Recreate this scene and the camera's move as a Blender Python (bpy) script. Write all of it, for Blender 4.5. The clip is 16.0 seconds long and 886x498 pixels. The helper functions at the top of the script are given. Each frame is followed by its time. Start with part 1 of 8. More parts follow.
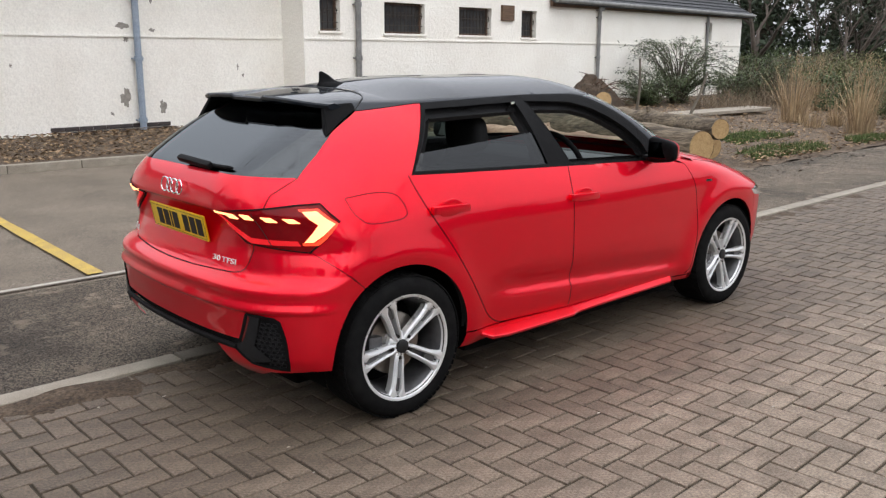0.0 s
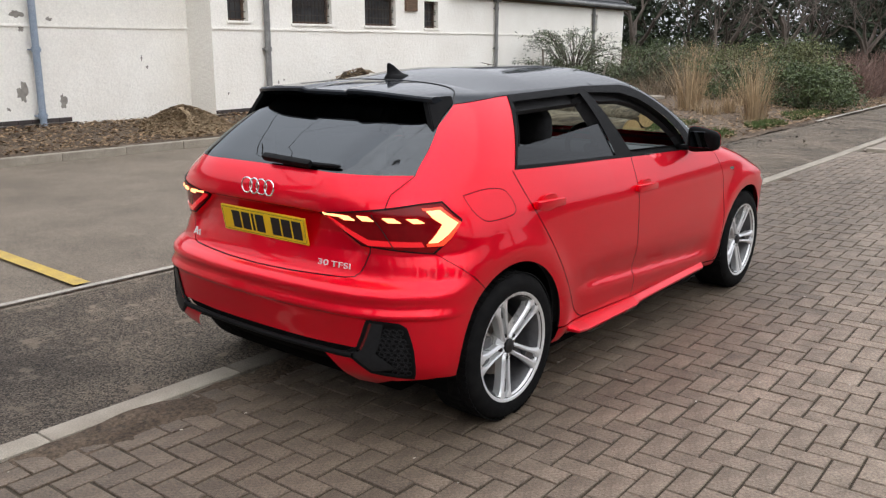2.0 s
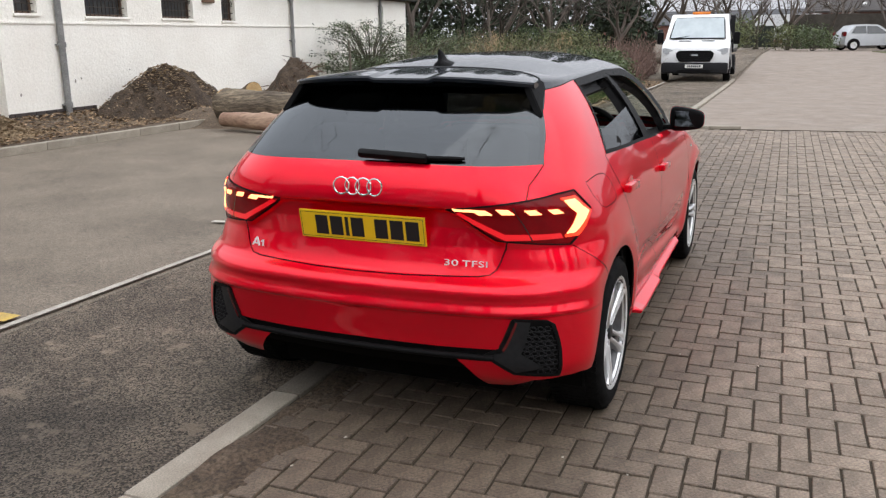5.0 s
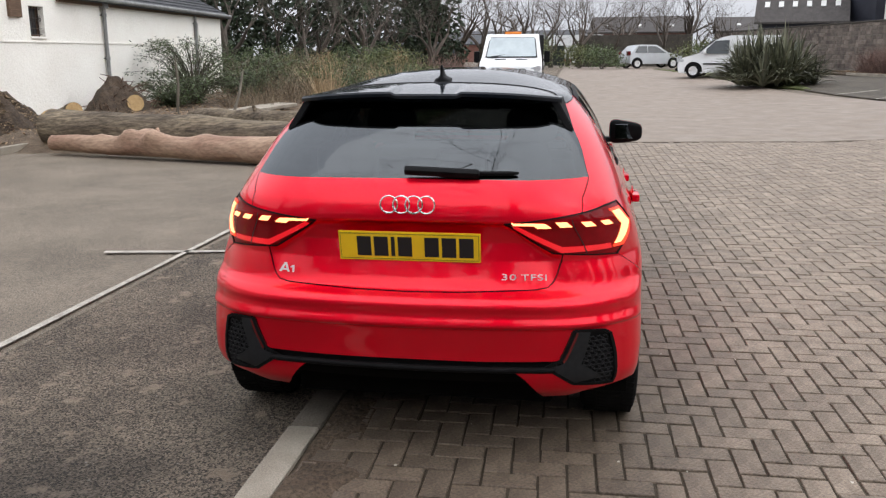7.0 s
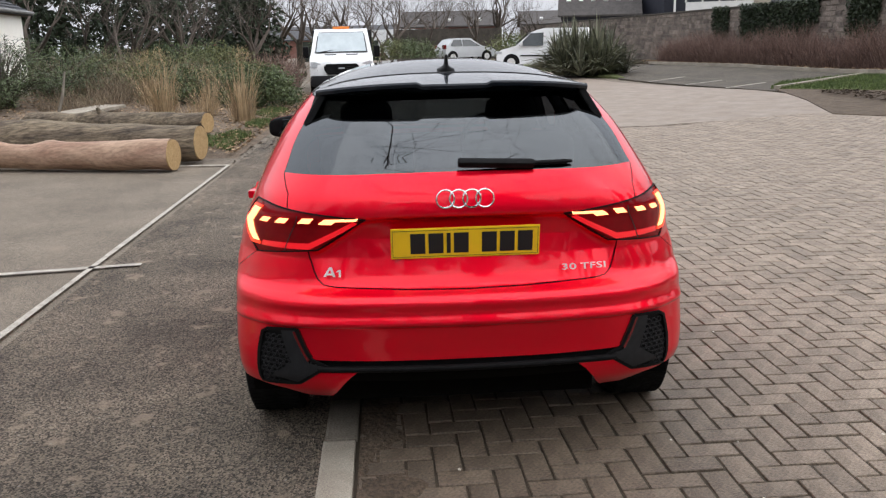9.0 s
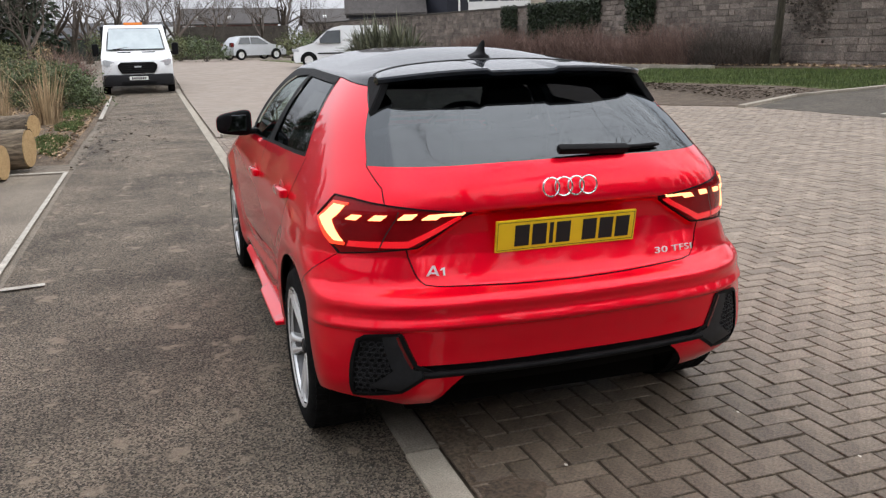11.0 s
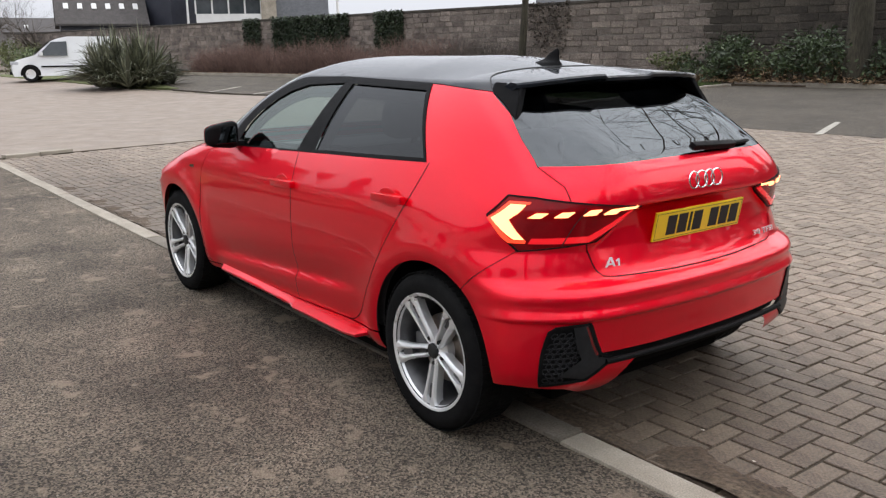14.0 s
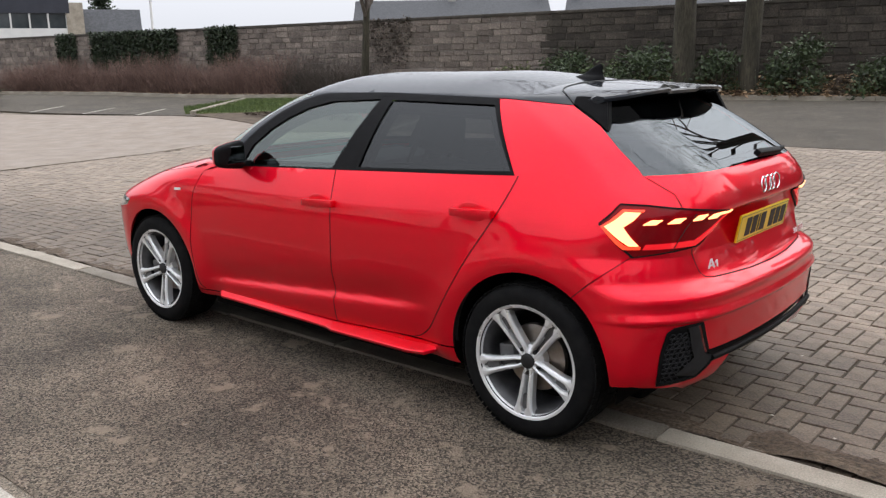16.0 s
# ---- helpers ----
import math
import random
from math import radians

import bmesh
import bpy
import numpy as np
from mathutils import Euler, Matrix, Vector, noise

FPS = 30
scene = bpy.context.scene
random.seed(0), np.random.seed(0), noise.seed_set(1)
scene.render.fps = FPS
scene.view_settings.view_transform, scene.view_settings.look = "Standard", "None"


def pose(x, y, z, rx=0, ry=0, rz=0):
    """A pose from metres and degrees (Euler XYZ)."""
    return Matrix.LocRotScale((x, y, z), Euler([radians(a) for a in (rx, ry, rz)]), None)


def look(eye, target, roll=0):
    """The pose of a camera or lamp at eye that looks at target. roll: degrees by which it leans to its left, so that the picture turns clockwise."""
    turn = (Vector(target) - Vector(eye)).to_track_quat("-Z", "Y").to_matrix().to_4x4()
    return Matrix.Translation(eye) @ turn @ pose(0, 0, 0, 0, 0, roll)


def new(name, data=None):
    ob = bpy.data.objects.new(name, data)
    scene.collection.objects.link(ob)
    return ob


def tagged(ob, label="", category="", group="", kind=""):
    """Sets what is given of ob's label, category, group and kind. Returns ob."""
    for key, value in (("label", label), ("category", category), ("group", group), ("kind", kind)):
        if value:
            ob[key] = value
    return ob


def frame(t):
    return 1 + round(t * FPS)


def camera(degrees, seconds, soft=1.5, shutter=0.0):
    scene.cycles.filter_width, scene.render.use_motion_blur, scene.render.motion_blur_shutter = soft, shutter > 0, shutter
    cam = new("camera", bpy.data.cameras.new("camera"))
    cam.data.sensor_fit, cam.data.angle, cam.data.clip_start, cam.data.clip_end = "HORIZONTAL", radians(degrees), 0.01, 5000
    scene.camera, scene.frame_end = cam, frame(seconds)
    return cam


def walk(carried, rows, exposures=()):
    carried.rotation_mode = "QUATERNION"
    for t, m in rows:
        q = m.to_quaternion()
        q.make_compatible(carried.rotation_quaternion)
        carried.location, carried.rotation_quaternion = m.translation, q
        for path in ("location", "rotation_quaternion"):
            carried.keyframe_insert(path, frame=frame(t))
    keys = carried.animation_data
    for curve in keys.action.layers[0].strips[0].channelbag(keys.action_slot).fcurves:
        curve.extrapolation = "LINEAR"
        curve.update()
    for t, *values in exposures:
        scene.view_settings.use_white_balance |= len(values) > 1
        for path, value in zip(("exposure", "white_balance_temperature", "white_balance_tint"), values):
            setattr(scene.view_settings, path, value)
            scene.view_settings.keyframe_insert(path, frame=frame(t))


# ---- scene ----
cam = camera(54.9, 16.0, 1.3)
PATH = [
    (0, (-2.164, -3.448, 1.511), (-0.855, -2.004, 1.062), 0.2),
    (0.5, (-2.341, -3.298, 1.522), (-0.968, -1.92, 1.057), 0.2),
    (1, (-2.431, -3.071, 1.498), (-1.018, -1.736, 1.027), 0.3),
    (1.5, (-2.545, -2.863, 1.5), (-1.087, -1.576, 1.033), 0.6),
    (2, (-2.747, -2.669, 1.508), (-1.232, -1.451, 1.04), 0.2),
    (2.5, (-2.819, -2.503, 1.498), (-1.257, -1.346, 1.025), -0.1),
    (3, (-2.898, -2.264, 1.494), (-1.282, -1.183, 1.025), 0.0),
    (3.5, (-3.055, -2.058, 1.496), (-1.376, -1.08, 1.022), -0.3),
    (4, (-3.18, -1.87, 1.495), (-1.46, -0.975, 1.006), -0.7),
    (4.2, (-3.196, -1.78, 1.489), (-1.464, -0.909, 0.997), -0.7),
    (6.3, (-3.416, -0.898, 1.473), (-1.521, -0.44, 1.027), -0.1),
    (6.5, (-3.422, -0.804, 1.474), (-1.515, -0.391, 1.032), 0.0),
    (7, (-3.485, -0.585, 1.472), (-1.561, -0.278, 1.024), -0.4),
    (7.5, (-3.511, -0.375, 1.469), (-1.572, -0.184, 1.017), -0.5),
    (8, (-3.481, -0.127, 1.448), (-1.534, -0.034, 1.001), -0.5),
    (8.2, (-3.48, -0.059, 1.453), (-1.531, -0.003, 1.008), -0.7),
    (10.3, (-3.238, 0.927, 1.459), (-1.353, 0.473, 0.972), -1.4),
    (10.5, (-3.212, 1.041, 1.448), (-1.338, 0.535, 0.968), -1.4),
    (11, (-3.088, 1.257, 1.43), (-1.242, 0.652, 0.952), -1.3),
    (11.5, (-2.987, 1.486, 1.436), (-1.172, 0.792, 0.962), -0.8),
    (12, (-2.952, 1.771, 1.442), (-1.174, 0.99, 0.962), -0.7),
    (12.5, (-2.842, 1.983, 1.424), (-1.116, 1.094, 0.945), -0.8),
    (13, (-2.722, 2.183, 1.427), (-1.046, 1.195, 0.964), -1.0),
    (13.5, (-2.619, 2.438, 1.438), (-0.999, 1.361, 0.976), -1.4),
    (14, (-2.491, 2.629, 1.43), (-0.935, 1.458, 0.972), -0.8),
    (14.5, (-2.289, 2.814, 1.434), (-0.804, 1.552, 0.983), -0.1),
    (15, (-2.122, 3.034, 1.421), (-0.712, 1.683, 0.992), -0.3),
    (15.5, (-1.986, 3.266, 1.452), (-0.656, 1.835, 1.026), -1.0),
    (16, (-1.797, 3.393, 1.445), (-0.525, 1.911, 1.015), -1.0),
]
EXPOSURES = [(0, .62), (3.5, .63), (7, .66), (10.5, .71), (12.5, .73), (14.5, .78), (16, .78)]
walk(cam, [(t, look(eye, target, roll)) for t, eye, target, roll in PATH], EXPOSURES)

# ---- light: an even, overcast afternoon
world = bpy.data.worlds.new("overcast")
scene.world = world
world.use_nodes = True
_n, _l = world.node_tree.nodes, world.node_tree.links
_bg = _n["Background"]
_sky = _n.new("ShaderNodeTexSky")
_sky.sky_type, _sky.sun_disc = "NISHITA", False
_sky.sun_elevation, _sky.sun_rotation = radians(42), radians(200)
_sky.air_density, _sky.dust_density, _sky.ozone_density = 1.0, 4.0, 1.0
_hs = _n.new("ShaderNodeHueSaturation")
_hs.inputs["Saturation"].default_value = 0.12
_l.new(_sky.outputs[0], _hs.inputs["Color"])
_mx = _n.new("ShaderNodeMix")
_mx.data_type = "RGBA"
_mx.inputs[0].default_value = 0.75
_mx.inputs[7].default_value = (9.6, 9.88, 10.75, 1)
_l.new(_hs.outputs[0], _mx.inputs[6])
_tc, _sx, _gr, _mu = _n.new("ShaderNodeTexCoord"), _n.new("ShaderNodeSeparateXYZ"), _n.new("ShaderNodeMapRange"), _n.new("ShaderNodeVectorMath")
_gr.inputs["To Min"].default_value, _gr.inputs["To Max"].default_value = 0.58, 1.48      # overcast: brightest overhead
_mu.operation = "SCALE"
_l.new(_tc.outputs["Generated"], _sx.inputs[0])
_l.new(_sx.outputs["Z"], _gr.inputs["Value"])
_l.new(_mx.outputs[2], _mu.inputs[0])
_l.new(_gr.outputs[0], _mu.inputs["Scale"])
_l.new(_mu.outputs[0], _bg.inputs["Color"])
_bg.inputs["Strength"].default_value = 0.10
sun = new("sun", bpy.data.lights.new("sun", "SUN"))
sun.data.energy, sun.data.angle, sun.data.color = 0.8, radians(110), (1.0, 0.97, 0.93)
sun.matrix_world = look((0, 0, 30), (9.0, 14.0, 0))


# ---- helpers for meshes and materials
def mat(name, base, base2=None, scale=6.0, rough=0.6, rough2=None, metal=0.0, bump=0.0, bump_scale=40.0, coat=0.0, spec=0.5,
        detail=6.0, fine=None, fine_scale=120.0, random_tint=0.0, trans=0.0, ior=1.45, emit=None, emit_strength=0.0, stretch=(1, 1, 1), island=0.0):
    """A procedural surface: broad patches between two colours, a fine grain, gloss that varies, and relief."""
    m = bpy.data.materials.new(name)
    m.use_nodes = True
    n, l = m.node_tree.nodes, m.node_tree.links
    p = n["Principled BSDF"]
    p.inputs["Base Color"].default_value = (*base, 1)
    p.inputs["Roughness"].default_value = rough
    p.inputs["Metallic"].default_value = metal
    p.inputs["Specular IOR Level"].default_value = spec
    p.inputs["IOR"].default_value = ior
    p.inputs["Coat Weight"].default_value = coat
    p.inputs["Coat Roughness"].default_value = 0.04
    p.inputs["Transmission Weight"].default_value = trans
    if emit:
        p.inputs["Emission Color"].default_value = (*emit, 1)
        p.inputs["Emission Strength"].default_value = emit_strength
    tc, mp = n.new("ShaderNodeTexCoord"), n.new("ShaderNodeMapping")
    mp.inputs["Scale"].default_value = stretch
    l.new(tc.outputs["Object"], mp.inputs["Vector"])
    vec = mp.outputs[0]

    def tex(s, d=detail):
        t = n.new("ShaderNodeTexNoise")
        t.inputs["Scale"].default_value, t.inputs["Detail"].default_value, t.inputs["Roughness"].default_value = s, d, 0.62
        l.new(vec, t.inputs["Vector"])
        return t.outputs["Fac"]
    col = None
    if base2:
        rp = n.new("ShaderNodeValToRGB")
        rp.color_ramp.elements[0].position, rp.color_ramp.elements[1].position = 0.36, 0.64
        rp.color_ramp.elements[0].color, rp.color_ramp.elements[1].color = (*base, 1), (*base2, 1)
        l.new(tex(scale), rp.inputs[0])
        col = rp.outputs[0]
    if fine is not None:
        mx = n.new("ShaderNodeMix")
        mx.data_type, mx.blend_type = "RGBA", "MULTIPLY"
        rp = n.new("ShaderNodeValToRGB")
        rp.color_ramp.elements[0].position, rp.color_ramp.elements[1].position = 0.33, 0.67
        rp.color_ramp.elements[0].color, rp.color_ramp.elements[1].color = (fine, fine, fine, 1), (2 - fine, 2 - fine, 2 - fine, 1)
        l.new(tex(fine_scale, 3), rp.inputs[0])
        mx.inputs[0].default_value = 1.0
        if col is None:
            mx.inputs[6].default_value = (*base, 1)
        else:
            l.new(col, mx.inputs[6])
        l.new(rp.outputs[0], mx.inputs[7])
        col = mx.outputs[2]
    if random_tint or island:
        hv = n.new("ShaderNodeHueSaturation")
        mr = n.new("ShaderNodeMapRange")
        amount = random_tint or island
        mr.inputs["To Min"].default_value, mr.inputs["To Max"].default_value = 1 - amount, 1 + amount
        if random_tint:
            l.new(n.new("ShaderNodeObjectInfo").outputs["Random"], mr.inputs["Value"])
        else:
            l.new(n.new("ShaderNodeNewGeometry").outputs["Random Per Island"], mr.inputs["Value"])
        l.new(mr.outputs[0], hv.inputs["Value"])
        if col is None:
            hv.inputs["Color"].default_value = (*base, 1)
        else:
            l.new(col, hv.inputs["Color"])
        col = hv.outputs[0]
    if col is not None:
        l.new(col, p.inputs["Base Color"])
    if rough2 is not None:
        mr = n.new("ShaderNodeMapRange")
        mr.inputs["From Min"].default_value, mr.inputs["From Max"].default_value = 0.35, 0.65
        mr.inputs["To Min"].default_value, mr.inputs["To Max"].default_value = rough, rough2
        l.new(tex(scale * 0.7), mr.inputs["Value"])
        l.new(mr.outputs[0], p.inputs["Roughness"])
    if bump:
        b = n.new("ShaderNodeBump")
        b.inputs["Strength"].default_value, b.inputs["Distance"].default_value = 1.0, bump
        l.new(tex(bump_scale), b.inputs["Height"])
        l.new(b.outputs[0], p.inputs["Normal"])
    return m


def mesh_object(name, verts, faces, material, parent=None, label="", smooth=False, normals=None):
    me = bpy.data.meshes.new(name)
    me.from_pydata([tuple(v) for v in verts], [], [tuple(f) for f in faces])
    if material:
        me.materials.append(material)
    if smooth or normals is not None:
        me.polygons.foreach_set("use_smooth", [True] * len(me.polygons))
    me.update()
    if normals is not None:
        me.normals_split_custom_set_from_vertices([tuple(v) for v in normals])
    ob = new(name, me)
    if parent:
        ob.parent = parent
    return tagged(ob, label)


def part(name, bm, material, parent=None, label="", smooth=False, sharp=40):
    """Links a bmesh as one mesh object, under a thing or under a part."""
    me = bpy.data.meshes.new(name)
    bm.normal_update()
    if smooth:
        for e in bm.edges:
            e.smooth = len(e.link_faces) != 2 or e.calc_face_angle(0) < radians(sharp)
        for f in bm.faces:
            f.smooth = True
    bm.to_mesh(me)
    bm.free()
    if material:
        me.materials.append(material)
    ob = new(name, me)
    if parent:
        ob.parent = parent
    return tagged(ob, label)


def thing(name, label, category, at=(0, 0, 0), turn=0.0, group="", kind=""):
    ob = new(name)
    ob.empty_display_size = 0.1
    ob.matrix_basis = pose(*at, 0, 0, turn)
    return tagged(ob, label, category, group, kind)


def box(bm, x0, x1, y0, y1, z0, z1, bevel=0.0, m=None):
    r = bmesh.ops.create_cube(bm, size=1.0, matrix=Matrix.LocRotScale(((x0 + x1) / 2, (y0 + y1) / 2, (z0 + z1) / 2), None, (x1 - x0, y1 - y0, z1 - z0)))
    vs = r["verts"]
    if bevel:
        es = list({e for v in vs for e in v.link_edges})
        r = bmesh.ops.bevel(bm, geom=es, offset=bevel, segments=2, affect="EDGES", profile=0.7)
        vs = r["verts"]
    if m is not None:
        bmesh.ops.transform(bm, matrix=m, verts=list({v for v in vs}))
    return vs


def boxed(x0, x1, y0, y1, z0, z1, bevel=0.0, m=None):
    bm = bmesh.new()
    box(bm, x0, x1, y0, y1, z0, z1, bevel)
    if m is not None:
        bmesh.ops.transform(bm, matrix=m, verts=bm.verts)
    return bm


def tube(points, radii, sides=10, closed_ends=True, bm=None):
    """A round bar along a line of points, with a radius at each."""
    bm = bm or bmesh.new()
    pts = [Vector(p) for p in points]
    if isinstance(radii, (int, float)):
        radii = [radii] * len(pts)
    rings, ref = [], None
    for i, p in enumerate(pts):
        d = (pts[min(i + 1, len(pts) - 1)] - pts[max(i - 1, 0)]).normalized()
        if ref is None:
            ref = d.orthogonal().normalized()
        ref = (ref - d * ref.dot(d)).normalized()
        side = d.cross(ref)
        rings.append([bm.verts.new(p + radii[i] * (math.cos(a) * ref + math.sin(a) * side)) for a in [2 * math.pi * k / sides for k in range(sides)]])
    for a, b in zip(rings, rings[1:]):
        for k in range(sides):
            bm.faces.new((a[k], a[(k + 1) % sides], b[(k + 1) % sides], b[k]))
    if closed_ends:
        bm.faces.new(rings[0][::-1])
        bm.faces.new(rings[-1])
    return bm


def lathe(profile, sides=48, bm=None, axis="y"):
    """A turned form: (radius, offset along the axis) pairs."""
    bm = bm or bmesh.new()
    rings = []
    for r, o in profile:
        ring = []
        for k in range(sides):
            a = 2 * math.pi * k / sides
            c, s = r * math.cos(a), r * math.sin(a)
            ring.append(bm.verts.new((c, o, s) if axis == "y" else (c, s, o)))
        rings.append(ring)
    for a, b in zip(rings, rings[1:]):
        for k in range(sides):
            bm.faces.new((a[k], a[(k + 1) % sides], b[(k + 1) % sides], b[k]))
    bmesh.ops.recalc_face_normals(bm, faces=bm.faces)
    return bm


def prism(outline, thick, bm=None, m=None):
    """A flat outline in x and z, drawn out along y by thick."""
    bm = bm or bmesh.new()
    a = [bm.verts.new((x, 0, z)) for x, z in outline]
    b = [bm.verts.new((x, thick, z)) for x, z in outline]
    k = len(a)
    fs = [bm.faces.new(a), bm.faces.new(b[::-1])]
    for i in range(k):
        fs.append(bm.faces.new((a[i], b[i], b[(i + 1) % k], a[(i + 1) % k])))
    bmesh.ops.recalc_face_normals(bm, faces=fs)
    if m is not None:
        bmesh.ops.transform(bm, matrix=m, verts=a + b)
    return bm

# ---- materials
RED = mat("red_paint", (.83, .0018, .020), (.86, .0022, .022), 1.5, rough=.40, coat=1.0, metal=.75, spec=.0)
RED.node_tree.nodes["Principled BSDF"].inputs["Coat IOR"].default_value = 1.39
RED.node_tree.nodes["Principled BSDF"].inputs["Coat Roughness"].default_value = .04
ROOF_BLACK = mat("metallic_black_roof", (.010, .013, .018), (.013, .017, .023), 3.0, rough=.4, coat=1.0, metal=.1, spec=.02)
ROOF_BLACK.node_tree.nodes["Principled BSDF"].inputs["Coat IOR"].default_value = 1.30
TRIM = mat("black_trim", (.006, .006, .0065), (.009, .009, .0095), 20, rough=.50, spec=.07, bump=.0006, bump_scale=700)
DARK_PLASTIC = mat("dark_grey_plastic", (.011, .011, .0125), (.017, .017, .019), 30, rough=.5, spec=.22, bump=.0008, bump_scale=900)
GAP = mat("panel_gap", (.055, .003, .005), rough=.8)
RUBBER = mat("tyre_rubber", (.0075, .0075, .008), (.013, .013, .013), 14, rough=.9, rough2=.8, spec=.06, bump=.001, bump_scale=300)
ALLOY = mat("silver_alloy", (.78, .79, .80), (.72, .73, .74), 8, rough=.26, rough2=.34, metal=.5, coat=.4)
FIN_GREY = mat("grey_vent_plastic", (.012, .0125, .014), (.018, .019, .021), 40, rough=.45, spec=.28)
ALLOY_DARK = mat("dark_alloy", (.16, .16, .165), (.10, .10, .105), 12, rough=.5, metal=.7)
IRON = mat("brake_disc_steel", (.35, .33, .31), (.25, .20, .16), 10, rough=.42, metal=.9)
CHROME = mat("chrome", (.80, .81, .83), rough=.09, metal=1.0)
PLATE_YELLOW = mat("yellow_number_plate", (.86, .57, .012), (.82, .53, .012), 14, rough=.35, coat=.4)
PLATE_WHITE = mat("white_number_plate", (.75, .75, .72), (.68, .68, .66), 14, rough=.4)
INK = mat("black_lettering", (.012, .012, .013), rough=.5)
CABIN = mat("black_cabin_cloth", (.020, .020, .022), (.028, .028, .03), 30, rough=.85, bump=.001, bump_scale=500)
CABIN_GREY = mat("grey_cabin_plastic", (.05, .052, .055), (.06, .06, .064), 20, rough=.6)
LAMP_DARK = mat("smoked_red_lens", (.24, .002, .006), (.17, .002, .005), 10, rough=.16, coat=.22, spec=.10)
BADGE = mat("bright_badge_metal", (.88, .88, .89), rough=.28, metal=.35)
# dark base colour stands in for dim surroundings in the reflection
MIRROR = mat("dimmed_mirror_silver", (.13, .14, .15), rough=.03, metal=1.0)
LAMP_RED = mat("red_reflector_lens", (.40, .006, .012), rough=.15, coat=1.0, emit=(1.0, .01, .02), emit_strength=.40)
# near-black: the deep shade under the car is put into this colour
UNDER = mat("shade_black_underside", (.004, .004, .004), (.006, .0055, .005), 8, rough=.95, spec=.05)
REFLECT_RED = mat("dark_red_reflector", (.10, .004, .006), rough=.2, coat=.6)
LAMP_LIT = mat("lit_tail_light", (.8, .2, .1), rough=.3, emit=(1.0, .36, .14), emit_strength=2.1)
LAMP_RIM = mat("glowing_red_light_edge", (.7, .03, .02), rough=.3, emit=(1.0, .05, .015), emit_strength=1.0)
AMBER = mat("amber_beacon_plastic", (.75, .22, .03), rough=.25, coat=.5)


def glass(name, tint, gloss=(1.0, 1.0, 1.0), rough=0.01, head_on=0.06, power=4.5, top=1.0):
    """A thin pane: tinted see-through mixed with a mirror that strengthens towards a glancing view, from both sides alike."""
    m = bpy.data.materials.new(name)
    m.use_nodes = True
    n, l = m.node_tree.nodes, m.node_tree.links
    n.remove(n["Principled BSDF"])
    tr, gl, mx, lw = n.new("ShaderNodeBsdfTransparent"), n.new("ShaderNodeBsdfGlossy"), n.new("ShaderNodeMixShader"), n.new("ShaderNodeLayerWeight")
    pw, ma = n.new("ShaderNodeMath"), n.new("ShaderNodeMath")
    tr.inputs[0].default_value = (*tint, 1)
    gl.inputs["Color"].default_value, gl.inputs["Roughness"].default_value = (*gloss, 1), rough
    lw.inputs["Blend"].default_value = 0.5
    pw.operation, ma.operation = "POWER", "MULTIPLY_ADD"
    pw.inputs[1].default_value = power
    ma.inputs[1].default_value, ma.inputs[2].default_value = top - head_on, head_on
    l.new(lw.outputs["Facing"], pw.inputs[0])
    l.new(pw.outputs[0], ma.inputs[0])
    l.new(ma.outputs[0], mx.inputs[0])
    l.new(tr.outputs[0], mx.inputs[1])
    l.new(gl.outputs[0], mx.inputs[2])
    l.new(mx.outputs[0], n["Material Output"].inputs[0])
    return m


GLASS = glass("clear_green_glass", (.84, .93, .89), (.94, 1.0, .97), head_on=.06)
GLASS_DARK = glass("privacy_glass", (.07, .076, .078), (.95, .98, 1.0), head_on=.05, top=.6)
GLASS_SIDE = glass("green_tinted_door_glass", (.31, .39, .355), (.92, 1.0, .97), head_on=.12, top=.6)
GLASS_TAIL = glass("dark_tailgate_glass", (.045, .050, .056), (.90, .96, 1.0), head_on=.09, power=3.7, top=.56)

# ---- ground
from mathutils.geometry import delaunay_2d_cdt


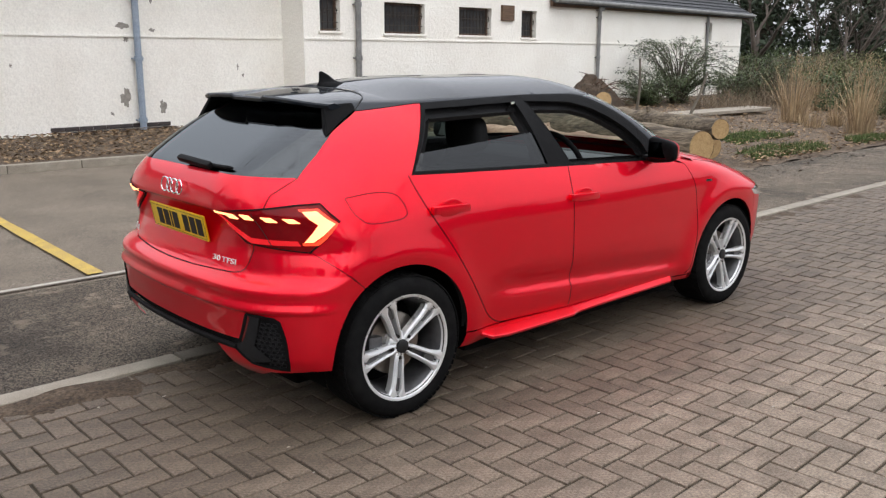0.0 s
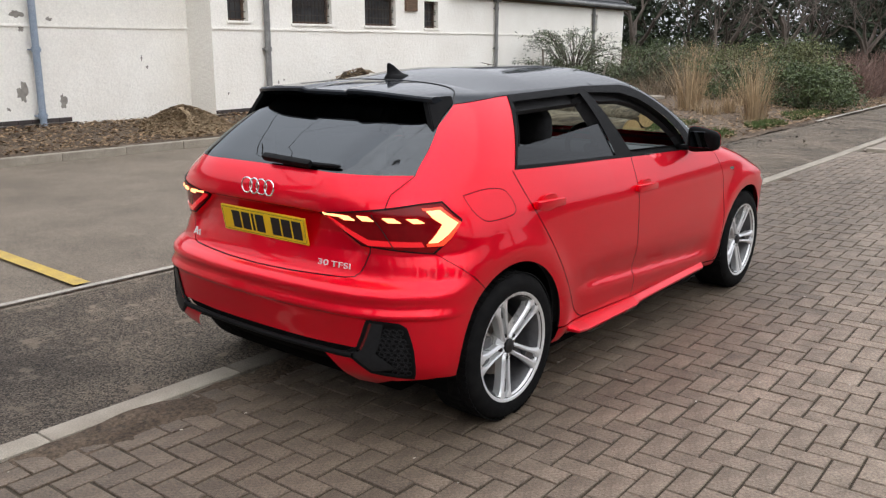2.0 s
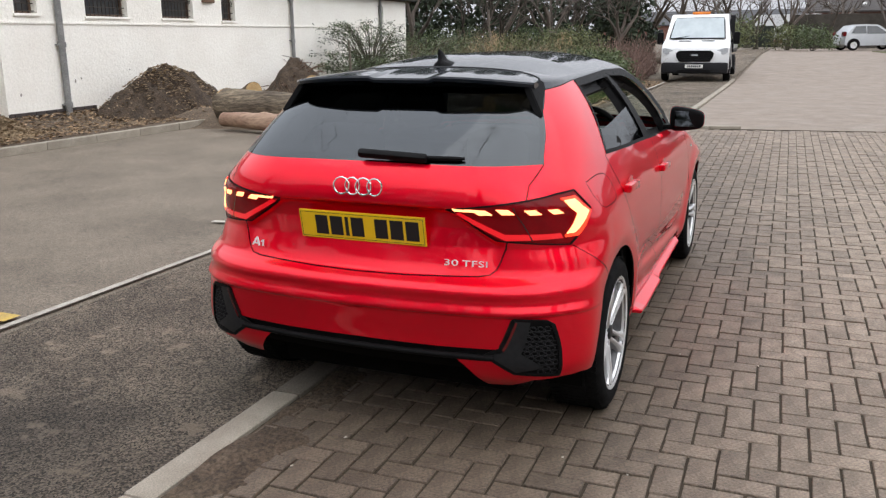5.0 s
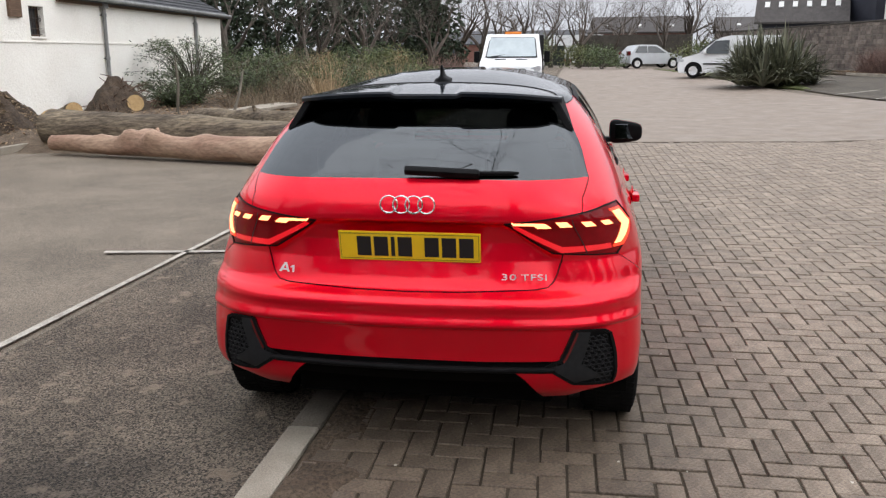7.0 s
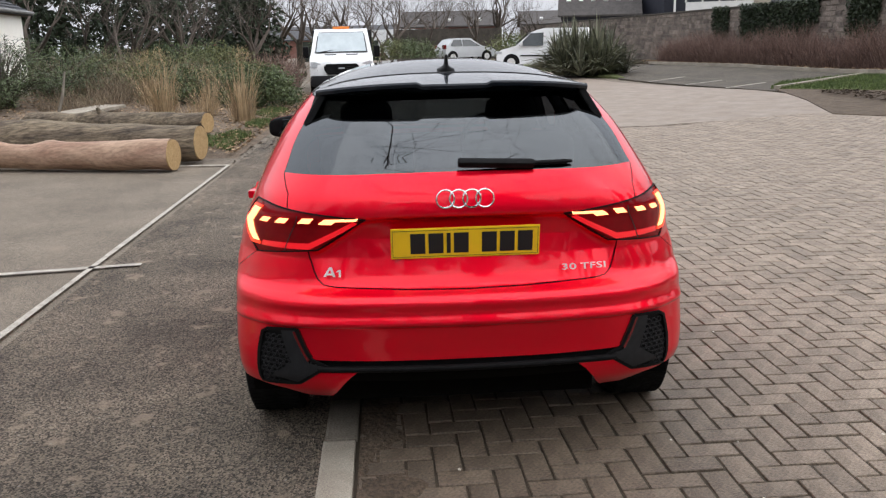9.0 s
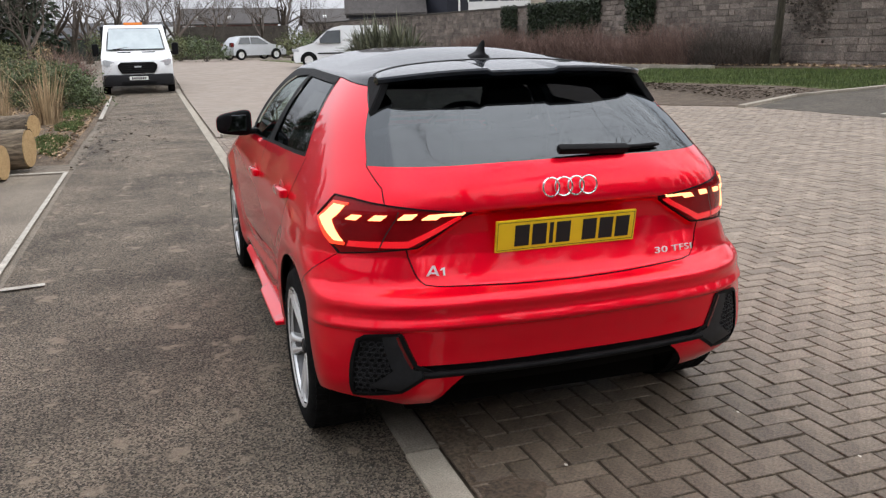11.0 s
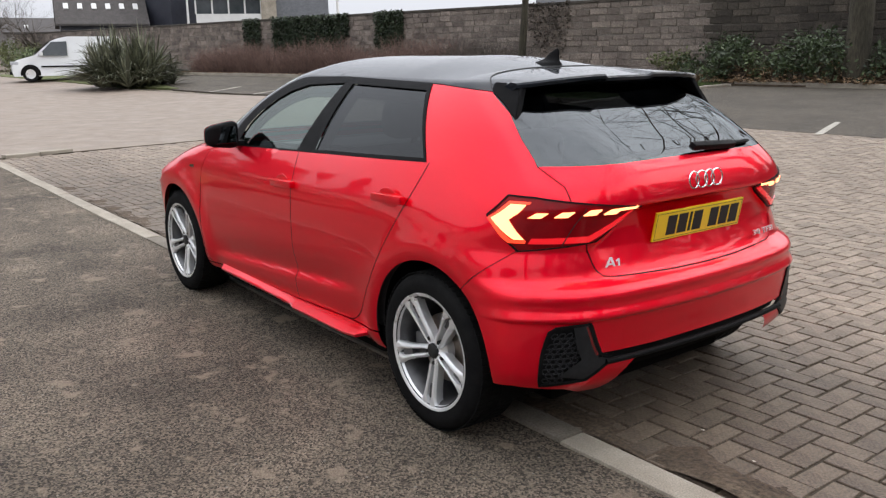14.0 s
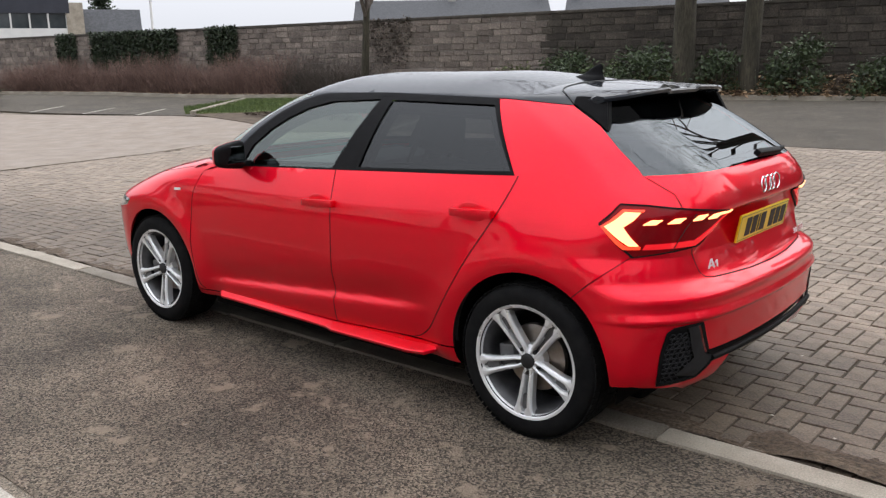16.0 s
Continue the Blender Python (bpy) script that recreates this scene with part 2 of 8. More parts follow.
def aggregate(name, dark, light, stone, patch_c, patch_amount, grain=150.0, bump=.007, low=.42, spots=3.6):
    """Rolled asphalt: a binder with visible chippings, worn pale patches and damp dark ones."""
    m = mat(name, dark, light, 1.1, rough=.85)
    n, l = m.node_tree.nodes, m.node_tree.links
    p = n["Principled BSDF"]
    old = p.inputs["Base Color"].links[0].from_socket
    vec = n["Mapping"].outputs[0]
    vo = n.new("ShaderNodeTexVoronoi")
    vo.inputs["Scale"].default_value = grain
    l.new(vec, vo.inputs["Vector"])
    r1 = n.new("ShaderNodeValToRGB")
    e = r1.color_ramp.elements
    e[0].position, e[1].position = .15, .95
    e[0].color, e[1].color = (low, low, low, 1), (stone, stone, stone, 1)
    sp = n.new("ShaderNodeSeparateColor")
    l.new(vo.outputs["Color"], sp.inputs[0])
    l.new(sp.outputs[0], r1.inputs[0])
    mx = n.new("ShaderNodeMix")
    mx.data_type, mx.blend_type = "RGBA", "MULTIPLY"
    mx.inputs[0].default_value = 1
    l.new(old, mx.inputs[6])
    l.new(r1.outputs[0], mx.inputs[7])
    nz = n.new("ShaderNodeTexNoise")
    nz.inputs["Scale"].default_value, nz.inputs["Detail"].default_value, nz.inputs["Roughness"].default_value = spots, 5, .6
    l.new(vec, nz.inputs["Vector"])
    r2 = n.new("ShaderNodeValToRGB")
    r2.color_ramp.elements[0].position, r2.color_ramp.elements[1].position = (.58, .72) if spots < 4 else (.585, .645)
    r2.color_ramp.elements[0].color, r2.color_ramp.elements[1].color = (0, 0, 0, 1), (patch_amount, patch_amount, patch_amount, 1)
    l.new(nz.outputs["Fac"], r2.inputs[0])
    m2 = n.new("ShaderNodeMix")
    m2.data_type = "RGBA"
    l.new(r2.outputs[0], m2.inputs[0])
    l.new(mx.outputs[2], m2.inputs[6])
    m2.inputs[7].default_value = (*patch_c, 1)
    v2 = n.new("ShaderNodeTexVoronoi")                          # sparse pale chippings
    v2.inputs["Scale"].default_value = 16.0
    l.new(vec, v2.inputs["Vector"])
    r3 = n.new("ShaderNodeValToRGB")
    r3.color_ramp.elements[0].position, r3.color_ramp.elements[1].position = .07, .11
    r3.color_ramp.elements[0].color, r3.color_ramp.elements[1].color = (.7, .7, .7, 1), (0, 0, 0, 1)
    l.new(v2.outputs["Distance"], r3.inputs[0])
    m3 = n.new("ShaderNodeMix")
    m3.data_type = "RGBA"
    l.new(r3.outputs[0], m3.inputs[0])
    l.new(m2.outputs[2], m3.inputs[6])
    m3.inputs[7].default_value = (.36, .33, .28, 1)
    l.new(m3.outputs[2], p.inputs["Base Color"])
    bp = n.new("ShaderNodeBump")
    bp.inputs["Distance"].default_value = bump
    l.new(vo.outputs["Distance"], bp.inputs["Height"])
    l.new(bp.outputs[0], p.inputs["Normal"])
    return m


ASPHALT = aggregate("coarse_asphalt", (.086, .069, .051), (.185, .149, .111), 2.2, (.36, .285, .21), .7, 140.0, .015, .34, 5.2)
TARMAC = aggregate("worn_smooth_tarmac", (.145, .119, .090), (.210, .174, .133), 1.45, (.23, .186, .138), .55, 190.0, .002)
DARK_TARMAC = aggregate("dark_brown_tarmac", (.055, .046, .034), (.088, .072, .053), 1.4, (.165, .134, .10), .5, 190.0, .002)
# the lane's near end, multiplied darker behind a noisy edge
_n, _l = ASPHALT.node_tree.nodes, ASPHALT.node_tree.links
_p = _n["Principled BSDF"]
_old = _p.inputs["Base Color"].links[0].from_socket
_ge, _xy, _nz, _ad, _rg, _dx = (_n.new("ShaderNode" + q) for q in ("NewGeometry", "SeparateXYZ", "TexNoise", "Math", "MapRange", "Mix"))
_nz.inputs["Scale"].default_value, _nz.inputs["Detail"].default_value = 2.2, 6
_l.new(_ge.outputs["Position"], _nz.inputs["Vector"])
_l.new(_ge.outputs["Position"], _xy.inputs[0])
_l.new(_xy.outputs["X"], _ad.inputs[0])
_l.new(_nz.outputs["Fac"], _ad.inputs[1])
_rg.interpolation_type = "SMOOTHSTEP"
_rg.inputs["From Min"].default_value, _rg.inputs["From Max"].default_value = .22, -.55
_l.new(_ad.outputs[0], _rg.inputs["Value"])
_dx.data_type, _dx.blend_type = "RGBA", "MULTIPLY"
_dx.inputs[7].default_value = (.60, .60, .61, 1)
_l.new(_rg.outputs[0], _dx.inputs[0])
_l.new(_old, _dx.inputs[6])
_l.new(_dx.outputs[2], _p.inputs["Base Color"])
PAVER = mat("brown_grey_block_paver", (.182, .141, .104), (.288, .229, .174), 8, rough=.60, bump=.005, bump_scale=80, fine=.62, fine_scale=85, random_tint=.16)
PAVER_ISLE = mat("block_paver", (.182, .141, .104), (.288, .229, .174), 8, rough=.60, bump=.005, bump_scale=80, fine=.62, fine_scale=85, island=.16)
for _m in (PAVER, PAVER_ISLE):                                 # dirt along the kerb, and the parked car's shade put into the colour
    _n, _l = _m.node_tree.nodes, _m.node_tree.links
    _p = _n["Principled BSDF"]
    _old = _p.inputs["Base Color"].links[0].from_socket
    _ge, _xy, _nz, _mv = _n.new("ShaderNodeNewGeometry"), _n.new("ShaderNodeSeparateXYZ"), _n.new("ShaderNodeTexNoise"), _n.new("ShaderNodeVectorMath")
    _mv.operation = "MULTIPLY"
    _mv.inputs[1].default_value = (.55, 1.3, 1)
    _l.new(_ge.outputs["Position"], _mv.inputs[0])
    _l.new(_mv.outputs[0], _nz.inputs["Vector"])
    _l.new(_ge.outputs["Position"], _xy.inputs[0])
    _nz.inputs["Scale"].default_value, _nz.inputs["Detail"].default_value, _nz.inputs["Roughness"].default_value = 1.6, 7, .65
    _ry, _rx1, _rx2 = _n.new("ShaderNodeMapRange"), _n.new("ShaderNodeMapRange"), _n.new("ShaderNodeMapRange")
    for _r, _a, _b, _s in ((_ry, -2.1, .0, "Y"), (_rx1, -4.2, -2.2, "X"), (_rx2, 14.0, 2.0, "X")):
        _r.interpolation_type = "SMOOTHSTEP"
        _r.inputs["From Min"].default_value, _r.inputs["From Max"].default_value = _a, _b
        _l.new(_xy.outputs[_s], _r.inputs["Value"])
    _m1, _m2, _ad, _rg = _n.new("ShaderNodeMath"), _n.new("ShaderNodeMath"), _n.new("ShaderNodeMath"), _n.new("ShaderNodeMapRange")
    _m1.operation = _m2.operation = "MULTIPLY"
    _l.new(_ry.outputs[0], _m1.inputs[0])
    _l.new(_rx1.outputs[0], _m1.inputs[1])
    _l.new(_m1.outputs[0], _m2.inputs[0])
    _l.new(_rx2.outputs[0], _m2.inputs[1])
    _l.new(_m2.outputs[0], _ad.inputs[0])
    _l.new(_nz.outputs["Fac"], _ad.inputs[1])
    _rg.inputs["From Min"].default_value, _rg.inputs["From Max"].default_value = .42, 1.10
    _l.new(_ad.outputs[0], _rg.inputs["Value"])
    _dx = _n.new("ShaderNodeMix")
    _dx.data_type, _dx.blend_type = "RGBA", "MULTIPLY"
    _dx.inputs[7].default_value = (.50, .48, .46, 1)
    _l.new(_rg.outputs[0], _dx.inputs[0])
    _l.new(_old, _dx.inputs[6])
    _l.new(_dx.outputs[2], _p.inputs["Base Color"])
JOINT = mat("mossy_joint_sand", (.036, .027, .018), (.056, .043, .028), 9, rough=.95, bump=.003, bump_scale=120)
FAR_PAVING = mat("pinkish_far_paving", (.192, .153, .122), (.246, .200, .161), 2.6, rough=.8, rough2=.6, bump=.002, bump_scale=60, fine=.80, fine_scale=60)
KERB = mat("pale_concrete_kerb", (.235, .205, .165), (.335, .300, .245), 3, rough=.85, bump=.003, bump_scale=70, fine=.75, fine_scale=160, random_tint=.08)
# grime plus the parked car's shade, both put into the next two colours
KERB_GRIME_SHADE = mat("shaded_grimy_concrete_kerb", (.080, .069, .055), (.135, .117, .094), 3, rough=.85, bump=.003, bump_scale=70, fine=.7, fine_scale=120)
KERB_STAIN_SHADE = mat("part_shaded_stained_kerb", (.125, .108, .085), (.215, .190, .155), 3, rough=.85, bump=.003, bump_scale=70, fine=.7, fine_scale=120)
SOIL = mat("leafy_soil", (.060, .042, .028), (.115, .085, .058), 5, rough=.95, bump=.03, bump_scale=22, fine=.5, fine_scale=60)
LINE_WHITE = mat("worn_white_paint", (.46, .43, .37), (.28, .255, .215), 9, rough=.7, fine=.7, fine_scale=150)
LINE_YELLOW = mat("worn_yellow_paint", (.52, .36, .07), (.40, .28, .08), 9, rough=.7, fine=.75, fine_scale=150)
GRASS_DARK = mat("winter_grass", (.062, .085, .024), (.135, .142, .052), 4, rough=.9, bump=.02, bump_scale=60, fine=.6, fine_scale=90)


def sheet(name, outline, z, material, label, category, kind="structure"):
    bm = bmesh.new()
    bm.faces.new([bm.verts.new((x, y, z)) for x, y in outline])
    bmesh.ops.recalc_face_normals(bm, faces=bm.faces)
    if bm.faces[:][0].normal.z < 0:
        bmesh.ops.reverse_faces(bm, faces=bm.faces)
    return tagged(part(name, bm, material), label, category, kind=kind)




def rise(x, y):
    """The ground: level round the car, climbing gently to the far side and into the distance."""
    return min(.42, .040 * max(0.0, -y - 5.0) + .020 * max(0.0, x - 24.0))


def laid(name, outline, lift, material, label, category, step=1.6, kind="structure"):
    """A sheet that follows the ground inside an outline."""
    out = []
    for (x0, y0), (x1, y1) in zip(outline, outline[1:] + outline[:1]):
        k = max(1, int(math.hypot(x1 - x0, y1 - y0) / step))
        out += [(x0 + (x1 - x0) * i / k, y0 + (y1 - y0) * i / k) for i in range(k)]
    q = np.array(out)
    g = np.stack(np.meshgrid(np.arange(q[:, 0].min() + .5, q[:, 0].max(), step), np.arange(q[:, 1].min() + .5, q[:, 1].max(), step)), -1).reshape(-1, 2)
    cv, ce, cf, *_ = delaunay_2d_cdt([Vector(p) for p in out] + [Vector(p) for p in g], [(i, (i + 1) % len(out)) for i in range(len(out))], [], 0, 1e-5)
    faces = []
    for f in cf:
        c = sum((cv[i] for i in f), Vector((0, 0))) / len(f)
        x, y, odd = c.x, c.y, False
        for (x0, y0), (x1, y1) in zip(outline, outline[1:] + outline[:1]):
            if (y0 > y) != (y1 > y) and x < (x1 - x0) * (y - y0) / (y1 - y0) + x0:
                odd = not odd
        if odd:
            faces.append(f)
    vs, k = [(p.x, p.y, rise(p.x, p.y) + lift) for p in cv], len(cv)
    vs += [(x, y, rise(x, y) + lift - q) for x, y in out for q in (0, .07)]             # a skirt round the edge
    fs = [tuple(f) for f in faces] + [(k + 2 * i, k + 2 * i + 1, k + 2 * j + 1, k + 2 * j) for i, j in ((i, (i + 1) % len(out)) for i in range(len(out)))]
    return tagged(mesh_object(name, vs, fs, material), label, category, kind=kind)


# ---- ground sheets
laid("ground", [(-90, -60), (130, -60), (130, 70), (-90, 70)], -.05, TARMAC, "worn grey tarmac ground", "ground", 3.0)
sheet("backdrop_ground", [(-900, -900), (900, -900), (900, 900), (-900, 900)], -.30, SOIL, "dull open ground in the distance", "ground")
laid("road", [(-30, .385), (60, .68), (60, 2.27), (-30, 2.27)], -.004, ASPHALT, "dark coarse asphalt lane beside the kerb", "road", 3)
laid("parking_tarmac", [(-30, 2.27), (8.6, 2.27), (9.4, 8.3), (-30, 8.3)], -.010, TARMAC, "worn grey tarmac of the parking bays", "ground", 3)
laid("near_paving", [(-30, -9.6), (-7.0, -9.6), (-7.0, .37), (-30, .30)], -.003, FAR_PAVING, "worn brown-grey paving behind the herringbone blocks", "pavement")
laid("joint_bed", [(-7.1, -9.7), (12.2, -9.2), (10.85, .45), (-7.1, .40)], -.0075, JOINT, "dark joint sand between the pavers", "pavement", .5)
laid("far_paving", [(10.98, .40), (11.7, -6.0), (11.2, -9.4), (18.3, -9.2), (26, -7.4), (45, -5.6), (60, -4.5), (60, .55)], -.004, FAR_PAVING, "pinkish worn far paving", "pavement")
laid("car_park", [(-40, -9.35), (4.9, -9.1), (9.62, -8.7), (10.4, -10.3), (10.4, -16.4), (-40, -22)], .004, DARK_TARMAC, "worn grey tarmac of the far car park", "ground")
laid("far_bays", [(17.6, -9.4), (27, -8.0), (36, -9.5), (33, -13.0), (19, -14.6)], .003, DARK_TARMAC, "worn tarmac parking bays by the wall", "ground")
laid("grass_verge", [(18.3, -9.6), (20.2, -10.8), (21, -13.4), (15.5, -15.2), (10.6, -16.1), (10.6, -11.6), (12.5, -11.7), (15.4, -11.0)], .022, GRASS_DARK, "short winter grass verge", "grass", .8)
laid("mulch_bed", [(11.5, -7.7), (14.5, -8.7), (18.0, -9.6), (15.4, -11.3), (12.5, -12.0), (10.6, -12.0), (10.45, -10.4), (9.75, -8.65)], .012, SOIL, "dark mulch at the foot of the verge", "soil", .6)
laid("far_grass", [(27, -8.2), (34, -9.0), (46, -6.6), (50, -4.9), (44, -5.5), (30, -7.2)], .02, GRASS_DARK, "strip of grass by the parked cars", "grass", 1.2)
laid("wall_bed", [(-10, -21), (60, -10.6), (60, -7.6), (37, -12.0), (19, -14.7), (10.4, -16.2), (-10, -19.2)], .05, SOIL, "leaf-strewn bed at the foot of the stone wall", "soil", 1.0)

def turf(outline, n, seed, label="tufts of winter grass on the verge", foot=lambda x, y: rise(x, y) + .015):
    """Short blades of grass standing on the verge."""
    rnd = random.Random(seed)
    xs, ys = [p[0] for p in outline], [p[1] for p in outline]
    vs, fs = [], []
    while len(fs) < n:
        x, y = rnd.uniform(min(xs), max(xs)), rnd.uniform(min(ys), max(ys))
        odd = False
        for (x0, y0), (x1, y1) in zip(outline, outline[1:] + outline[:1]):
            if (y0 > y) != (y1 > y) and x < (x1 - x0) * (y - y0) / (y1 - y0) + x0:
                odd = not odd
        if not odd:
            continue
        z, a, h = foot(x, y), rnd.uniform(0, 6.28), rnd.uniform(.03, .11)
        c, d, b = math.cos(a) * .012, math.sin(a) * .012, len(vs)
        vs += [(x + c, y + d, z), (x - c, y - d, z), (x + rnd.gauss(0, .03), y + rnd.gauss(0, .03), z + h)]
        fs.append((b, b + 1, b + 2))
    return tagged(mesh_object("turf", vs, fs, TURF), label, "grass", kind="stuff")


TURF = mat("grass_blades", (.050, .082, .020), (.095, .125, .035), 2, rough=.8, island=.4)
turf([(18.3, -9.6), (20.2, -10.8), (21, -13.4), (15.5, -15.2), (10.6, -16.1), (10.6, -11.6), (12.5, -11.7), (15.4, -11.0)], 26000, 3)

# ---- kerbs: single stones, butted
def kerb_run(name, a, b, w, top, label, step=.915, depth=.12, turned=0.0):
    run = thing(name, label, "kerb", kind="structure")
    a, b = Vector((*a, 0)), Vector((*b, 0))
    n = max(1, round((b - a).length / step))
    d = (b - a) / n
    me = bpy.data.meshes.new("kerbstone")
    bm = boxed(-d.length / 2 + .003, d.length / 2 - .003, -w / 2, w / 2, -depth, 0, .012)
    bm.to_mesh(me)
    bm.free()
    me.materials.append(KERB)
    ang = math.atan2(d.y, d.x)
    rnd = random.Random(int(a.x * 10) + 3)
    # stones under the car carry its shade in their colour as well as dirt
    shade_grimed, shade_stained = me.copy(), me.copy()
    shade_grimed.materials[0], shade_stained.materials[0] = KERB_GRIME_SHADE, KERB_STAIN_SHADE
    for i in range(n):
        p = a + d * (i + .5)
        ob = new("kerbstone", me if name != "kerb" else shade_grimed if .1 < p.x < 2.9 else shade_stained if -.5 < p.x < 3.8 else me)
        ob.parent = run
        ob.location = (p.x, p.y + rnd.uniform(-.004, .004), rise(p.x, p.y) + top + rnd.uniform(-.003, .003))
        ob.rotation_euler = (rnd.uniform(-.01, .01), -math.atan2(rise(*(p + d / 2).xy) - rise(*(p - d / 2).xy), d.length), ang + rnd.uniform(-.004, .004))
    return run


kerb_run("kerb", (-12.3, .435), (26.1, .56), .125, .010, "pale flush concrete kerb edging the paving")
kerb_run("bed_kerb", (-10.1, 8.35), (9.25, 8.20), .13, .10, "pale concrete kerb of the planting bed")
kerb_run("verge_kerb", (9.65, -8.5), (10.45, -10.3), .13, .055, "pale concrete kerb round the grass verge")
kerb_run("verge_kerb", (10.45, -10.3), (10.45, -16.1), .13, .055, "pale concrete kerb round the grass verge")
kerb_run("wall_kerb", (-10.0, -19.1), (10.4, -16.28), .13, .11, "pale concrete kerb along the wall bed")
kerb_run("wall_kerb", (19.0, -14.6), (36.5, -12.0), .13, .11, "pale concrete kerb along the wall bed")
kerb_run("bay_kerb", (18.0, -9.6), (20.8, -13.4), .12, .09, "pale concrete kerb of the bay")
kerb_run("edging", (10.86, .33), (11.06, -.62), .16, .050, "pale concrete edging slab at the paving's end", .47)

# ---- painted lines
def stripe(a, b, w, material, label):
    a, b = Vector((*a, 0)), Vector((*b, 0))
    d = (b - a)
    k = max(1, int(d.length / .5))
    s = Vector((-d.y, d.x, 0)).normalized() * w / 2
    rnd = random.Random(int(a.x * 7 + b.y * 3) + 5)
    vs, fs = [], []
    for i in range(k + 1):
        p = a + d * i / k
        e = 1 + rnd.uniform(-.14, .14)
        for q in (p + s * e, p - s * e):
            vs.append((q.x, q.y, rise(q.x, q.y) + .009))
    for i in range(k):
        fs.append((2 * i, 2 * i + 2, 2 * i + 3, 2 * i + 1))
    ob = mesh_object("painted_line", vs, fs, material)
    if ob.data.polygons[0].normal.z < 0:
        ob.data.flip_normals()
    return tagged(ob, label, "line", kind="structure")


_wl, _yl = "worn white painted line on the tarmac", "worn yellow painted bay line on the tarmac"
stripe((-12, 2.37), (7.8, 2.34), .045, LINE_WHITE, _wl)
stripe((2.38, 2.97), (2.53, 2.02), .06, LINE_WHITE, _wl)
stripe((-.10, 2.42), (-.03, 5.3), .10, LINE_YELLOW, _yl)
stripe((7.80, 2.36), (7.86, 3.3), .07, LINE_WHITE, _wl)
stripe((15.65, 2.36), (24.4, 2.50), .08, LINE_WHITE, _wl)
stripe((4.02, -9.0), (4.5, -10.4), .10, LINE_WHITE, _wl)
stripe((7.2, -9.2), (7.6, -10.6), .10, LINE_WHITE, _wl)
for _x in (19.6, 22.0, 24.6):
    stripe((_x, -9.0 + (_x - 19) * .12), (_x + 1.1, -10.6 + (_x - 19) * .12), .10, LINE_WHITE, _wl)
tagged(part("drain_slot", prism([(0, 0), (.035, 0), (.035, .01), (0, .01)], 6.9, None, pose(10.86, .34, -.006, 0, 0, 186.5)), JOINT), "dark recessed joint across the paving", "drain", kind="structure")

# ---- the white-rendered building
RENDER_WHITE = mat("cream_painted_render", (.90, .88, .82), (.84, .81, .745), .9, rough=.85, bump=.022, bump_scale=13, fine=.94, fine_scale=30)
BARE = mat("bare_grey_render", (.24, .22, .195), (.34, .315, .28), 14, rough=.95, bump=.006, bump_scale=40)
PLINTH = mat("dark_engineering_brick", (.045, .038, .038), (.07, .055, .05), 9, rough=.6, fine=.8, random_tint=.2)
PIPE_BLUE = mat("blue_grey_painted_pipe", (.24, .30, .38), (.30, .35, .42), 6, rough=.5, fine=.85, fine_scale=60)
PIPE_GREY = mat("grey_weathered_pipe", (.16, .16, .16), (.24, .24, .235), 5, rough=.6, fine=.8, fine_scale=60)
SLATE = mat("dark_slate_roof", (.035, .037, .042), (.06, .062, .068), 5, rough=.7, bump=.008, bump_scale=14, fine=.7, fine_scale=50)
BARS = mat("rusty_black_bars", (.02, .018, .017), (.05, .035, .028), 20, rough=.8)
DARK_ROOM = mat("dusty_dark_pane", (.035, .037, .04), (.06, .06, .06), 4, rough=.25)
WOOD_BROWN = mat("brown_timber", (.10, .06, .04), (.15, .095, .06), 6, rough=.8, stretch=(1, 1, 6))

hall = thing("rendered_building", "long low building with cream-painted rough render and barred windows", "building", (6.70, 10.13, 0), 3.72)
_L, _H = 17.58, 2.76


def holed_wall(name, length, height, thick, holes, material, parent, x0=0.0, y0=0.0, z0=-.2):
    """A wall in x with real openings, its face at y0 and its back at y0 + thick."""
    xs = sorted({x0, x0 + length, *[h[0] for h in holes], *[h[1] for h in holes]})
    zs = sorted({z0, height, *[h[2] for h in holes], *[h[3] for h in holes]})
    solid = lambda i, j: 0 <= i < len(xs) - 1 and 0 <= j < len(zs) - 1 and not any(h[0] <= (xs[i] + xs[i + 1]) / 2 <= h[1] and h[2] <= (zs[j] + zs[j + 1]) / 2 <= h[3] for h in holes)
    bm = bmesh.new()
    for i in range(len(xs) - 1):
        for j in range(len(zs) - 1):
            if not solid(i, j):
                continue
            a, b, c, d = (xs[i], zs[j]), (xs[i + 1], zs[j]), (xs[i + 1], zs[j + 1]), (xs[i], zs[j + 1])
            for y in (y0, y0 + thick):
                bm.faces.new([bm.verts.new((p[0], y, p[1])) for p in (a, b, c, d)])
            for (p, q), near in (((a, b), solid(i, j - 1)), ((b, c), solid(i + 1, j)), ((c, d), solid(i, j + 1)), ((d, a), solid(i - 1, j))):
                if not near:
                    bm.faces.new([bm.verts.new(v) for v in ((p[0], y0, p[1]), (q[0], y0, q[1]), (q[0], y0 + thick, q[1]), (p[0], y0 + thick, p[1]))])
    bmesh.ops.remove_doubles(bm, verts=bm.verts, dist=1e-5)
    bmesh.ops.recalc_face_normals(bm, faces=bm.faces)
    return part(name, bm, material, parent)


